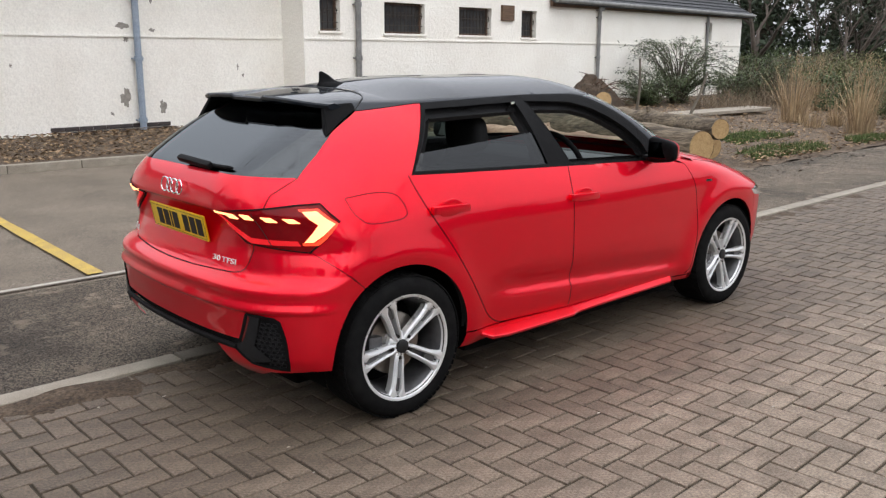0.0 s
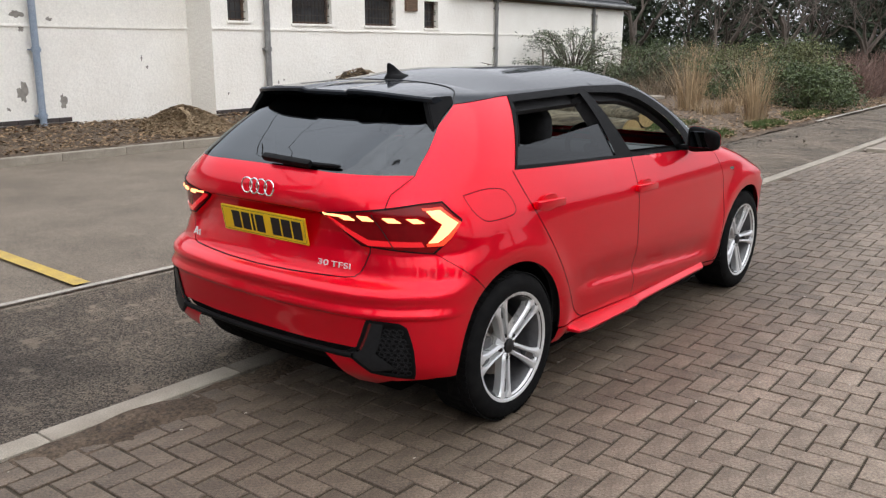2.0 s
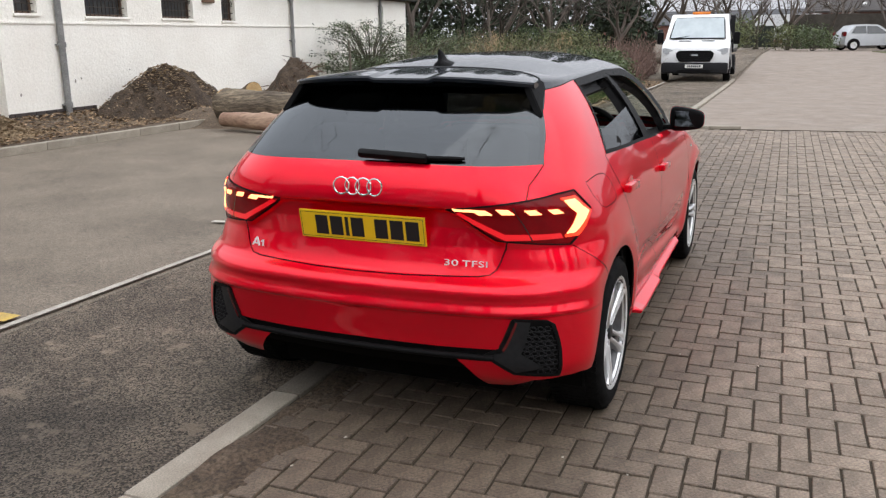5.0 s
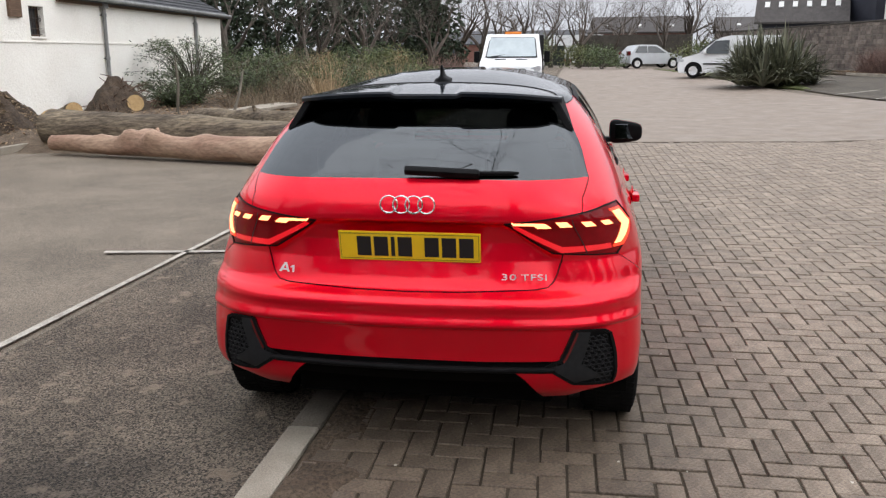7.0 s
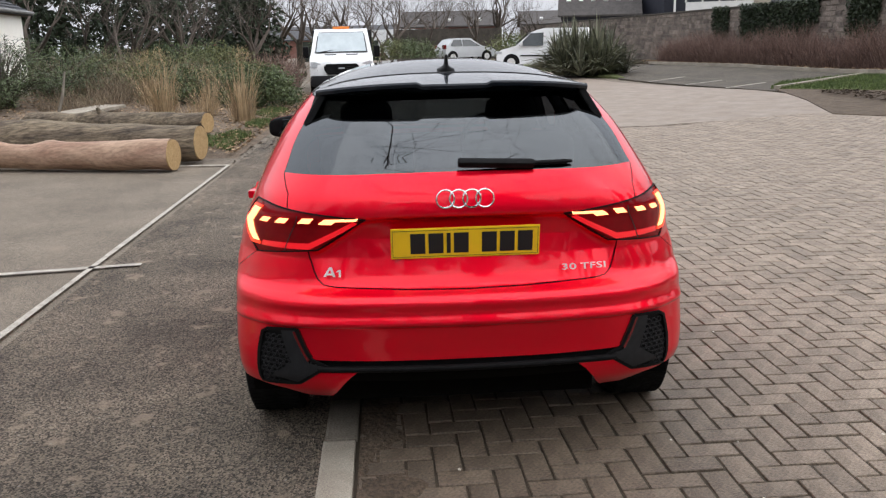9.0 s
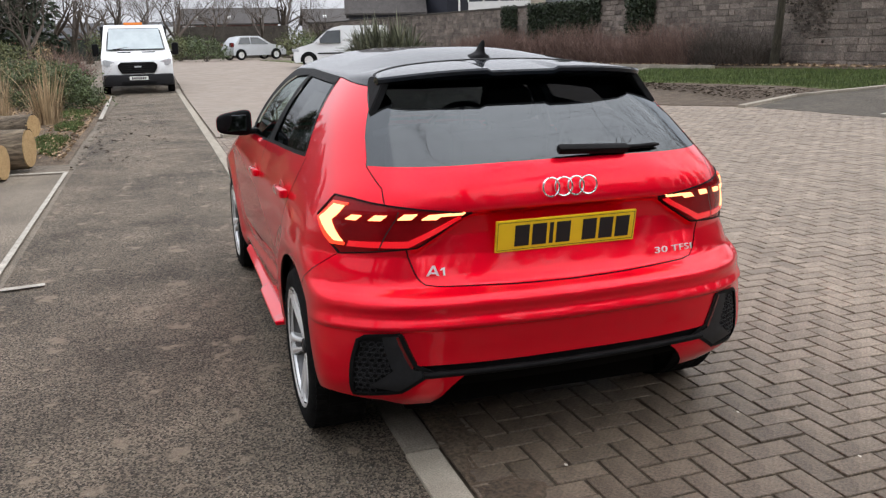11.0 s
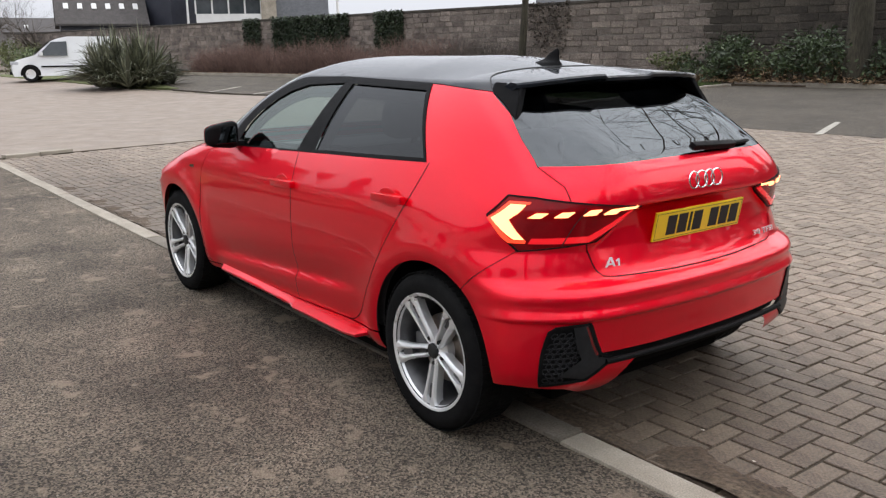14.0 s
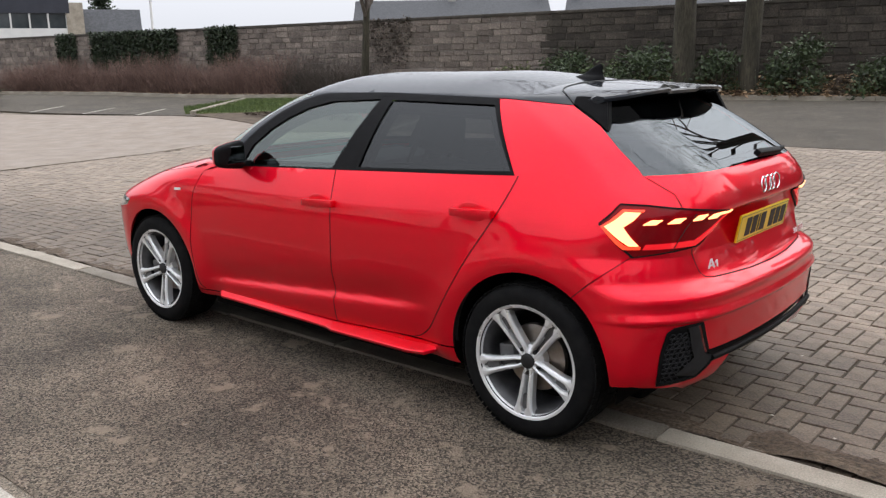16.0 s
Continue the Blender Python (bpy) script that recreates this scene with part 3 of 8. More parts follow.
_wins = [(.38, .86, 1.90, 2.52), (1.98, 3.10, 1.88, 2.48), (4.14, 5.20, 1.88, 2.47), (6.27, 6.82, 1.86, 2.47), (15.20, 15.58, 1.88, 2.42)]
holed_wall("front_wall", _L, _H, .38, _wins, RENDER_WHITE, hall)
holed_wall("recessed_wall", 22.0, _H + .9, .38, [], RENDER_WHITE, hall, -22.0, .66)
part("return_wall", boxed(.0, .38, .38, 1.0, -.2, _H), RENDER_WHITE, hall)
part("gable_wall", boxed(_L - .38, _L - .004, .38, 7.0, -.2, _H), RENDER_WHITE, hall)
part("string_course", boxed(.0, _L, -.022, 0.002, 1.735, 1.775, .01), RENDER_WHITE, hall)
part("string_course", boxed(-22, -.0, .638, .662, 1.735, 1.775, .01), RENDER_WHITE, hall)
for _x0, _x1, _z0, _z1 in _wins:
    _w = part("window", boxed(_x0, _x1, .16, .18, _z0, _z1), DARK_ROOM, hall, "barred window")
    part("window_sill", boxed(_x0 - .04, _x1 + .04, -.035, .10, _z0 - .045, _z0 - .002, .01), RENDER_WHITE, _w)
    bm = bmesh.new()
    n = max(3, int((_x1 - _x0) / .10))
    for i in range(1, n):
        x = _x0 + (_x1 - _x0) * i / n
        tube([(x, .07, _z0 + .01), (x, .07, _z1 - .01)], .009, 6, True, bm)
    for z in (_z0 + .04, _z0 + .16, _z1 - .24, _z1 - .05):
        tube([(_x0 + .01, .066, z), (_x1 - .01, .066, z)], .009, 6, True, bm)
    for i in range(n):
        x = _x0 + (_x1 - _x0) * (i + .5) / n
        tube([(x + .03 * math.cos(a), .062, (_z0 + _z1) / 2 + .06 + .06 * math.sin(a)) for a in np.linspace(0, 2 * math.pi, 13)], .006, 5, False, bm)
    part("window_grille", bm, BARS, _w, "ornate black iron grille")
    bm = bmesh.new()
    for x0, x1, z0, z1 in ((_x0, _x0 + .04, _z0, _z1), (_x1 - .04, _x1, _z0, _z1), (_x0 + .04, _x1 - .04, _z0, _z0 + .04), (_x0 + .04, _x1 - .04, _z1 - .04, _z1)):
        box(bm, x0, x1, .12, .16, z0, z1)
    part("window_frame", bm, WOOD_BROWN, _w)
part("wall_vent", boxed(5.52, 5.94, -.06, .02, 2.22, 2.56, .01), WOOD_BROWN, hall, "brown timber vent box")


def downpipe(x, y, z0, z1, r, material, parent):
    bm = tube([(x, y, z0), (x, y, z1)], r, 12)
    for z in np.arange(z0 + .35, z1, 1.0):
        tube([(x, y, z - .04), (x, y, z + .04)], r * 1.28, 12, True, bm)
        box(bm, x - r * 1.6, x + r * 1.6, y, y + r + .03, z - .012, z + .012)
    return part("drainpipe", bm, material, parent, smooth=True)


downpipe(-2.93, .56, .05, 3.4, .055, PIPE_BLUE, hall)
downpipe(1.25, -.07, .05, 2.75, .055, PIPE_GREY, hall)
downpipe(9.36, -.07, .05, 2.66, .045, PIPE_GREY, hall)
downpipe(15.18, -.07, .05, 2.66, .042, PIPE_GREY, hall)
part("hopper_head", boxed(9.26, 9.46, -.15, -.01, 2.56, 2.70, .015), PIPE_GREY, hall)
bm = tube([(7.3, -.24, 2.74), (_L + .35, -.24, 2.70)], .055, 10)
part("gutter", bm, PIPE_GREY, hall, smooth=True)
bm = bmesh.new()
_rr = [(7.3, -.22, 2.76), (_L + .40, -.22, 2.72), (_L + .40, 3.6, 4.7), (7.3, 3.6, 4.75)]
_a = [bm.verts.new(p) for p in _rr]
_b = [bm.verts.new((p[0], p[1], p[2] - .10)) for p in _rr]
bm.faces.new(_a), bm.faces.new(_b[::-1])
for i in range(4):
    bm.faces.new((_a[i], _b[i], _b[(i + 1) % 4], _a[(i + 1) % 4]))
bmesh.ops.recalc_face_normals(bm, faces=bm.faces)
_roof = part("roof", bm, SLATE, hall, "dark slate roof")
_sl = bmesh.new()
for _j in range(9):
    for _i in range(46):
        x, k = 7.32 + _i * .235 + (.117 if _j % 2 else 0), _j * .24
        box(_sl, x, x + .228, -.24 + k * .886, -.24 + (k + .30) * .886, 0, .010, 0, Matrix.Translation((0, 0, 2.765 + k * .463 - (x - 7.3) * .0036)) @ Matrix.Shear("XY", 4, (0, 0)))
_so = part("slate", _sl, SLATE, _roof)
tagged(_so, kind="stuff")
part("fascia", boxed(7.3, _L + .3, -.10, -.04, 2.60, 2.74), WOOD_BROWN, hall)
part("flat_roof", boxed(-22, 7.3, -.10, 7.0, _H + .9, _H + 1.1), SLATE, hall)
part("upper_wall", boxed(.0, 7.3, .0, .38, _H, _H + .9), RENDER_WHITE, hall)
bm = bmesh.new()                                               # engineering bricks at the foot
for _j in range(2):
    for _i in range(10):
        x = .0 + _i * .225 - (.11 if _j else 0)
        box(bm, max(x, -.0), min(x + .215, 2.0), -.018, .0, .19 + _j * .078, .19 + _j * .078 + .067, .004)
part("plinth_brick", bm, PLINTH, hall, "dark brick plinth")["kind"] = "stuff"
bm = bmesh.new()
for _j in range(2):
    for _i in range(9):
        x = -4.3 + _i * .225 - (.11 if _j else 0)
        box(bm, x, x + .215, .640, .66, .20 + _j * .078, .20 + _j * .078 + .067, .004)
part("plinth_brick", bm, PLINTH, hall)["kind"] = "stuff"


def blotch(name, cx, cz, w, h, seed, material, parent, y):
    """A flake where paint has come away: a ragged, thin-edged patch."""
    rnd = random.Random(seed)
    bm = bmesh.new()
    c = bm.verts.new((cx, y - .004, cz))
    ring = []
    for i in range(18):
        a = 2 * math.pi * i / 18
        k = rnd.uniform(.45, 1.1)
        ring.append(bm.verts.new((cx + w * k * math.cos(a), y - .003, cz + h * k * math.sin(a))))
    for i in range(18):
        bm.faces.new((c, ring[i], ring[(i + 1) % 18]))
    bmesh.ops.recalc_face_normals(bm, faces=bm.faces)
    return part(name, bm, material, parent, "bare grey flake in the paint")


for _i, (_x, _z, _w, _h, _y) in enumerate(((-3.13, 1.92, .17, .09, .66), (-3.08, 1.70, .08, .07, .66), (-2.62, 1.86, .08, .05, .66), (-2.6, 2.35, .04, .12, .66), (-3.4, .52, .05, .05, .66), (-3.15, .75, .14, .25, .66),
                                           (-2.5, .6, .10, .20, .66), (-2.0, 2.5, .03, .04, .66), (-4.9, 1.3, .04, .05, .66), (-1.0, 1.25, .03, .10, .66), (1.55, .78, .04, .05, 0), (.72, .22, .13, .12, 0),
                                           (3.0, .92, .03, .03, 0), (-.9, 1.1, .05, .05, .66), (.30, .62, .03, .05, 0), (1.7, .82, .03, .04, 0))):
    blotch("flake", _x, _z, _w * .72, _h * .72, _i, BARE, hall, _y)

# ---- planting bed in front of the building, with heaps, logs and brush
MULCH = mat("leaf_litter_soil", (.085, .060, .040), (.16, .12, .085), 3.5, rough=.95, bump=.03, bump_scale=26, fine=.45, fine_scale=50)
SOIL_DARK = mat("dark_heaped_soil", (.040, .028, .019), (.080, .056, .038), 6, rough=.95, bump=.04, bump_scale=16, fine=.5, fine_scale=40)
CHIPS = mat("pale_wood_chips", (.24, .17, .10), (.36, .27, .17), 14, rough=.9, bump=.03, bump_scale=40, fine=.5, fine_scale=70)
BARK = mat("grey_brown_bark", (.075, .058, .042), (.20, .160, .112), 7, rough=.95, bump=.035, bump_scale=18, fine=.5, fine_scale=34, stretch=(1, .14, 1))
PEELED = mat("peeled_pinkish_log", (.25, .150, .105), (.37, .255, .18), 4, rough=.8, bump=.010, bump_scale=10, fine=.75, fine_scale=30, stretch=(1, .25, 1))
CUT = mat("fresh_cut_wood", (.42, .285, .135), (.34, .22, .10), 14, rough=.75, fine=.8, fine_scale=60)


def field(name, x0, x1, y0, y1, step, height, material, label, category, seed=0, kind="structure", rough=.03, freq=1.4):
    """Uneven ground between four sides; height(x, y) gives its shape."""
    xs, ys = np.arange(x0, x1 + step / 2, step), np.arange(y0, y1 + step / 2, step)
    vs = []
    for y in ys:
        for x in xs:
            n = noise.noise((x * freq, y * freq, seed)) + .5 * noise.noise((x * freq * 3, y * freq * 3, seed + 5))
            vs.append((x, y, height(x, y) + rough * n))
    w = len(xs)
    fs = [(j * w + i, j * w + i + 1, (j + 1) * w + i + 1, (j + 1) * w + i) for j in range(len(ys) - 1) for i in range(w - 1)]
    return tagged(mesh_object(name, vs, fs, material, smooth=True), label, category, kind=kind)


def ramp(v, a, b):
    t = max(0, min(1, (v - a) / (b - a)))
    return t * t * (3 - 2 * t)


field("planting_bed", -16, 9.4, 8.38, 11.2, .16, lambda x, y: .07 + .16 * ramp(y, 8.4, 10.2), MULCH, "leaf-strewn soil bed along the building", "soil", 1)
def bed_z(x, y):
    """The rough bed: it rises out of the tarmac at its edges."""
    return -.035 + (.055 * ramp(y, 2.42, 2.75) + .09 * ramp(y, 2.5, 4.5) * ramp(x, 8.6, 9.8) + .14 * ramp(y, 5, 10)) * ramp(x, 8.4, 9.3)


field("rough_bed", 8.4, 26, 2.42, 12.4, .16, bed_z, MULCH, "rough bed of dead leaves and twigs", "soil", 2, rough=.035, freq=2.2)


def heap(name, x, y, rx, ry, h, material, label, category, seed):
    bm = bmesh.new()
    n, m = 26, 64
    rings = []
    for j in range(n + 1):
        r = j / n
        rings.append([bm.verts.new((x + rx * r * math.cos(a) * (1 + .16 * noise.noise((math.cos(a) * 2, math.sin(a) * 2, seed))), y + ry * r * math.sin(a) * (1 + .16 * noise.noise((math.cos(a) * 2, math.sin(a) * 2, seed + 3))),
                                    .06 + h * max(0, 1 - r ** 1.5) ** 1.15 + h * (.16 * noise.noise((r * rx * math.cos(a) * 2.2 + seed, r * ry * math.sin(a) * 2.2, 1)) + .10 * noise.noise((r * rx * math.cos(a) * 6 + seed, r * ry * math.sin(a) * 6, 4)) + .05 * noise.noise((r * rx * math.cos(a) * 15, r * ry * math.sin(a) * 15, seed))) * (1 - r ** 3))) for a in [2 * math.pi * k / m for k in range(m)]])
    for a, b in zip(rings, rings[1:]):
        for k in range(m):
            bm.faces.new((a[k], a[(k + 1) % m], b[(k + 1) % m], b[k]))
    bmesh.ops.remove_doubles(bm, verts=bm.verts, dist=.003)
    bmesh.ops.recalc_face_normals(bm, faces=bm.faces)
    return tagged(part(name, bm, material, smooth=True, sharp=90), label, category)


heap("soil_mound", 9.75, 9.55, 2.0, .85, .92, SOIL_DARK, "mound of dark heaped soil against the building", "soil heap", 4)
heap("bark_mound", 5.6, 9.55, 1.0, .75, .42, CHIPS, "low heap of pale wood chips on the bed", "chip heap", 9)
heap("soil_mound", 14.6, 9.7, 1.3, .7, .95, SOIL_DARK, "torn-up root and dark soil in a mound", "soil heap", 13)


def scatter(name, n, area, size, material, label, category, seed, lift=.02, base=lambda x, y: 0.0):
    """Many small curled flakes lying about: leaves, chips or stones."""
    rnd = random.Random(seed)
    vs, fs = [], []
    for _ in range(n):
        x, y = area(rnd)
        s, a, t = size * rnd.uniform(.5, 1.4), rnd.uniform(0, 6.28), rnd.uniform(-.5, .5)
        z = base(x, y) + lift + rnd.uniform(0, .02)
        c, d = math.cos(a) * s, math.sin(a) * s
        b = len(vs)
        vs += [(x + c, y + d, z + t * s), (x - d * .5, y + c * .5, z + .3 * s), (x - c, y - d, z - t * s * .5), (x + d * .5, y - c * .5, z + .1 * s)]
        fs += [(b, b + 1, b + 2), (b, b + 2, b + 3)]
    return tagged(mesh_object(name, vs, fs, material), label, category, kind="stuff")


LEAF_DEAD = mat("dead_leaves", (.17, .108, .062), (.32, .225, .135), 8, rough=.9, island=.65)
PETAL = mat("pale_scraps", (.45, .42, .36), rough=.9, island=.3)
scatter("dead_leaves", 9500, lambda r: (r.uniform(-6, 9.2), 8.45 + 2.0 * r.random()), .035, LEAF_DEAD, "dead brown leaves on the bed", "leaves", 3, .03, lambda x, y: .07 + .16 * ramp(y, 8.4, 10.2))
scatter("dead_leaves", 9000, lambda r: (r.uniform(9.0, 24), 2.5 + 7.5 * r.random() ** 1.6), .036, LEAF_DEAD, "dead brown leaves and twigs on the bed", "leaves", 5, .03, bed_z)
for _i, _o in enumerate(([(9.4, 2.62), (11.8, 2.60), (12.2, 2.95), (11.0, 3.3), (9.7, 3.1)], [(12.8, 2.62), (14.6, 2.60), (14.4, 2.95), (13.2, 3.0)], [(15.2, 2.7), (17.8, 2.6), (18.0, 3.1), (16.2, 3.3)], [(10.6, 3.6), (12.8, 3.7), (12.4, 4.4), (11.0, 4.2)])):
    turf(_o, 1500, 20 + _i, "thin winter grass at the edge of the rough bed", lambda x, y: bed_z(x, y) - .005)
scatter("wood_chips", 4200, lambda r: (5.6 + r.gauss(0, .50), 9.5 + r.gauss(0, .34)), .030, CHIPS, "loose pale wood chips", "chips", 6, .02, lambda x, y: max(.12, .06 + .42 * max(0, 1 - (((x - 5.6) / 1.0) ** 2 + ((y - 9.55) / .75) ** 2) ** .75) ** 1.15))
scatter("fallen_leaves", 160, lambda r: (7.6 + 9 * r.random(), 2.3 - 1.2 * r.random() ** 2), .035, SOIL_DARK, "dark fallen leaves on the asphalt", "leaves", 8, .004)
scatter("wall_leaves", 4200, lambda r: (lambda x: (x, -17.0 + .149 * (x - 13.1) + 1.3 * r.random()))(r.uniform(-4, 40)), .06, LEAF_DEAD, "dead leaves under the stone wall", "leaves", 12, .09, rise)
scatter("heap_litter", 1500, lambda r: (9.75 + r.gauss(0, .75), 9.35 + r.gauss(0, .35)), .035, CHIPS, "wood scraps and twigs on the soil mound", "litter", 15, .03, lambda x, y: .06 + .92 * max(0, 1 - (((x - 9.75) / 2.0) ** 2 + ((y - 9.55) / .85) ** 2) ** .75) ** 1.15)
bm = bmesh.new()
_rr = random.Random(31)
for _i in range(46):                                            # torn roots sticking out of the root mass
    a, q = _rr.uniform(0, 6.28), _rr.random()
    p = Vector((14.6 + 1.0 * q * math.cos(a), 9.6 + .55 * q * math.sin(a), .10 + .85 * (1 - q)))
    d = Vector((math.cos(a) + _rr.gauss(0, .4), math.sin(a) - .3, _rr.uniform(-.1, .8))).normalized() * _rr.uniform(.2, .55)
    tube([tuple(p), tuple(p + d * .5 + Vector((0, 0, .04))), tuple(p + d + Vector((_rr.gauss(0, .08), 0, _rr.gauss(0, .08))))], [.018, .012, .004], 5, True, bm)
tagged(part("torn_root", bm, WOOD_BROWN), "torn brown roots sticking out of the heaped soil", "root", kind="stuff")
field("kerb_dirt", -3.4, 7.5, .04, .385, .03, lambda x, y: -.024 + .027 * ramp(y, .06, .38) + .013 * math.exp(-((x + 1.0) / .34) ** 2) * ramp(y, .02, .22) + .012 * noise.noise((x * 1.1, 0, 7)), SOIL, "dark mossy dirt trodden between kerb and pavers", "dirt", 17, "stuff", .016, 4.5)
scatter("mulch_bits", 900, lambda r: (lambda k: (10.4 + 5.6 * k, -9.1 - .6 * k - 2.0 * r.random() * (1 - .7 * k)))(r.random()), .05, SOIL_DARK, "dark mulch bits on the verge", "mulch", 14, .05, rise)


def log(name, a, b, r0, r1, material, label, seed, knots=(), stubs=0):
    """A felled trunk: wavering, tapered and lumpy, with sawn ends, swellings where limbs grew and a few torn stubs."""
    rnd = random.Random(seed)
    a, b = Vector(a), Vector(b)
    n, sides = 46, 26
    d = (b - a).normalized()
    side = d.cross(Vector((0, 0, 1))).normalized()
    up = side.cross(d)
    mid = [a.lerp(b, i / n) + side * .05 * noise.noise((i * .11, seed, 0)) + up * .02 * noise.noise((i * .13, seed, 5)) for i in range(n + 1)]
    t = thing(name, label, "log")
    bm = bmesh.new()
    rings = []
    for i, c in enumerate(mid):
        r = r0 + (r1 - r0) * i / n
        ring = []
        for k in range(sides):
            q = 2 * math.pi * k / sides
            w = 1 + .10 * noise.noise((i * .22, math.cos(q) * 1.3, math.sin(q) * 1.3 + seed)) + .05 * noise.noise((i * .55, math.cos(q) * 4, math.sin(q) * 4 + seed))
            for at, ang, size in knots:                         # swellings
                dq = (q - ang + math.pi) % (2 * math.pi) - math.pi
                w += size * math.exp(-((i / n - at) * (b - a).length / (r * 1.0)) ** 2 - (dq / .55) ** 2)
            ring.append(bm.verts.new(c + (side * math.cos(q) + up * math.sin(q)) * r * w))
        rings.append(ring)
    for p, q in zip(rings, rings[1:]):
        for k in range(sides):
            bm.faces.new((p[k], p[(k + 1) % sides], q[(k + 1) % sides], q[k]))
    for _ in range(stubs):
        k, q = rnd.randrange(6, n - 6), rnd.uniform(.3, 2.8)
        r = r0 + (r1 - r0) * k / n
        o = (side * math.cos(q) + up * math.sin(q) + d * rnd.uniform(-.5, .5)).normalized()
        tube([mid[k] + o * r * .7, mid[k] + o * (r + .05), mid[k] + o * (r + rnd.uniform(.07, .13))], [r * .30, r * .22, r * .15], 8, True, bm)
    bmesh.ops.recalc_face_normals(bm, faces=bm.faces)
    part("trunk", bm, material, t, smooth=True, sharp=70)
    for c, r, o in ((mid[0], r0, -d), (mid[-1], r1, d)):
        part("cut_face", tube([c - o * .03, c + o * .006], r * .965, 22), CUT, t, "pale sawn end")
    return t


log("felled_log", (8.50, 7.35, .17), (7.45, 2.95, .20), .115, .20, PEELED, "long peeled pinkish log with swollen branch collars, lying by the kerb", 3, ((.34, 1.2, .9), (.40, 1.9, .8), (.45, .9, .9), (.22, 1.5, .35), (.62, 2.0, .25)), 1)
log("felled_log", (9.25, 7.85, .34), (8.15, 2.75, .27), .30, .23, BARK, "thick felled log with rough grey bark", 5, ((.55, 1.2, .25),), 1)
log("felled_log", (10.3, 7.6, .26), (8.75, 2.95, .22), .18, .17, BARK, "felled log with rough bark behind the others", 7, (), 1)
log("felled_log", (9.9, 5.6, .47), (8.55, 2.72, .50), .15, .14, BARK, "felled log lying on top of the stack", 8, ((.4, 1.6, .3),), 1)
log("felled_log", (15.2, 10.0, .18), (14.3, 9.1, .44), .20, .19, BARK, "short sawn stump end tipped on its side", 9)
log("felled_log", (12.8, 10.0, .18), (12.0, 9.15, .42), .18, .17, BARK, "short sawn trunk end tipped on its side", 10)
tagged(part("concrete_slab", boxed(-1.4, 1.4, -.35, .35, 0, .07, .01, pose(15.7, 7.0, .18, 0, -2, -16)), KERB), "pale concrete slab lying on the bed", "slab")
TRUNK_GREY = mat("grey_sapling_bark", (.11, .095, .075), (.17, .15, .12), 6, rough=.9, stretch=(1, 1, .3))
for _i, (_x, _y, _dx, _h) in enumerate(((14.6, 7.0, .5, 1.0), (14.2, 8.1, -.1, 1.3))):
    tagged(part("stake", tube([(_x, _y, .1), (_x + _dx * .5, _y - .1, .1 + _h * .55), (_x + _dx, _y - .1, .1 + _h)], [.035, .03, .02], 7), TRUNK_GREY, smooth=True), "thin bare sapling stem stuck in the bed", "stem")

# ---- the high stone wall along the far side of the car park
# the tree shade on the near stretch is put into the next two stone colours
STONE = mat("weathered_stone_with_tree_shade", (.034, .029, .023), (.074, .062, .050), 2.5, rough=.95, bump=.02, bump_scale=12, fine=.6, fine_scale=25, random_tint=.35)
STONE_ISLE = mat("wall_stone_with_tree_shade", (.034, .029, .023), (.074, .062, .050), 2.5, rough=.95, bump=.02, bump_scale=12, fine=.6, fine_scale=25, island=.35)
STONE_PALE = mat("pinkish_brown_stone", (.118, .097, .083), (.215, .179, .153), 2.5, rough=.95, bump=.02, bump_scale=12, fine=.6, fine_scale=25, random_tint=.32)
STONE_PALE_ISLE = mat("pinkish_wall_stone", (.118, .097, .083), (.215, .179, .153), 2.5, rough=.95, bump=.02, bump_scale=12, fine=.6, fine_scale=25, island=.32)
MORTAR_PALE = mat("pale_lime_mortar", (.13, .113, .098), (.19, .168, .148), 3, rough=.95, bump=.01, bump_scale=20, fine=.7, fine_scale=40)
STONE_BED = mat("dark_lime_mortar", (.046, .040, .033), (.078, .068, .057), 3, rough=.95, bump=.01, bump_scale=20, fine=.7, fine_scale=40)
IVY = mat("dark_ivy_leaf", (.016, .026, .012), (.032, .046, .020), 3, rough=.6, island=.45)
EVERGREEN = mat("evergreen_leaf", (.040, .062, .022), (.082, .106, .040), 2, rough=.6, island=.5)
CONIFER = mat("dark_conifer_needles", (.016, .026, .013), (.032, .045, .022), 1.5, rough=.8, island=.4)
OLIVE = mat("olive_shrub_leaf", (.068, .082, .030), (.125, .130, .055), 2, rough=.7, island=.45)
TWIG = mat("grey_brown_twigs", (.060, .048, .040), (.10, .082, .068), 3, rough=.9, island=.3)
TWIG_RED = mat("dull_red_twigs", (.130, .080, .066), (.200, .130, .106), 3, rough=.9, island=.35)
DRY_STEM = mat("dry_brown_stems", (.13, .098, .066), (.22, .17, .115), 3, rough=.9, island=.35)
STRAW = mat("dry_straw_grass", (.27, .185, .105), (.42, .315, .19), 4, rough=.85, island=.35)
TRUNK = mat("dark_tree_bark", (.030, .027, .018), (.060, .052, .036), 4, rough=.95, bump=.03, bump_scale=14, fine=.6, fine_scale=30, stretch=(1, 1, .2))
FLAX = mat("dark_sword_leaf", (.050, .056, .034), (.175, .180, .120), 2, rough=.38, island=.65)
WALL_A, WALL_B = Vector((-10.0, -20.84, 0)), Vector((62.0, -10.11, 0))
_wd = (WALL_B - WALL_A).normalized()
_wang = math.degrees(math.atan2(_wd.y, _wd.x))
stone_wall = thing("stone_wall", "tall weathered brown stone boundary wall with a coping", "wall", kind="structure")
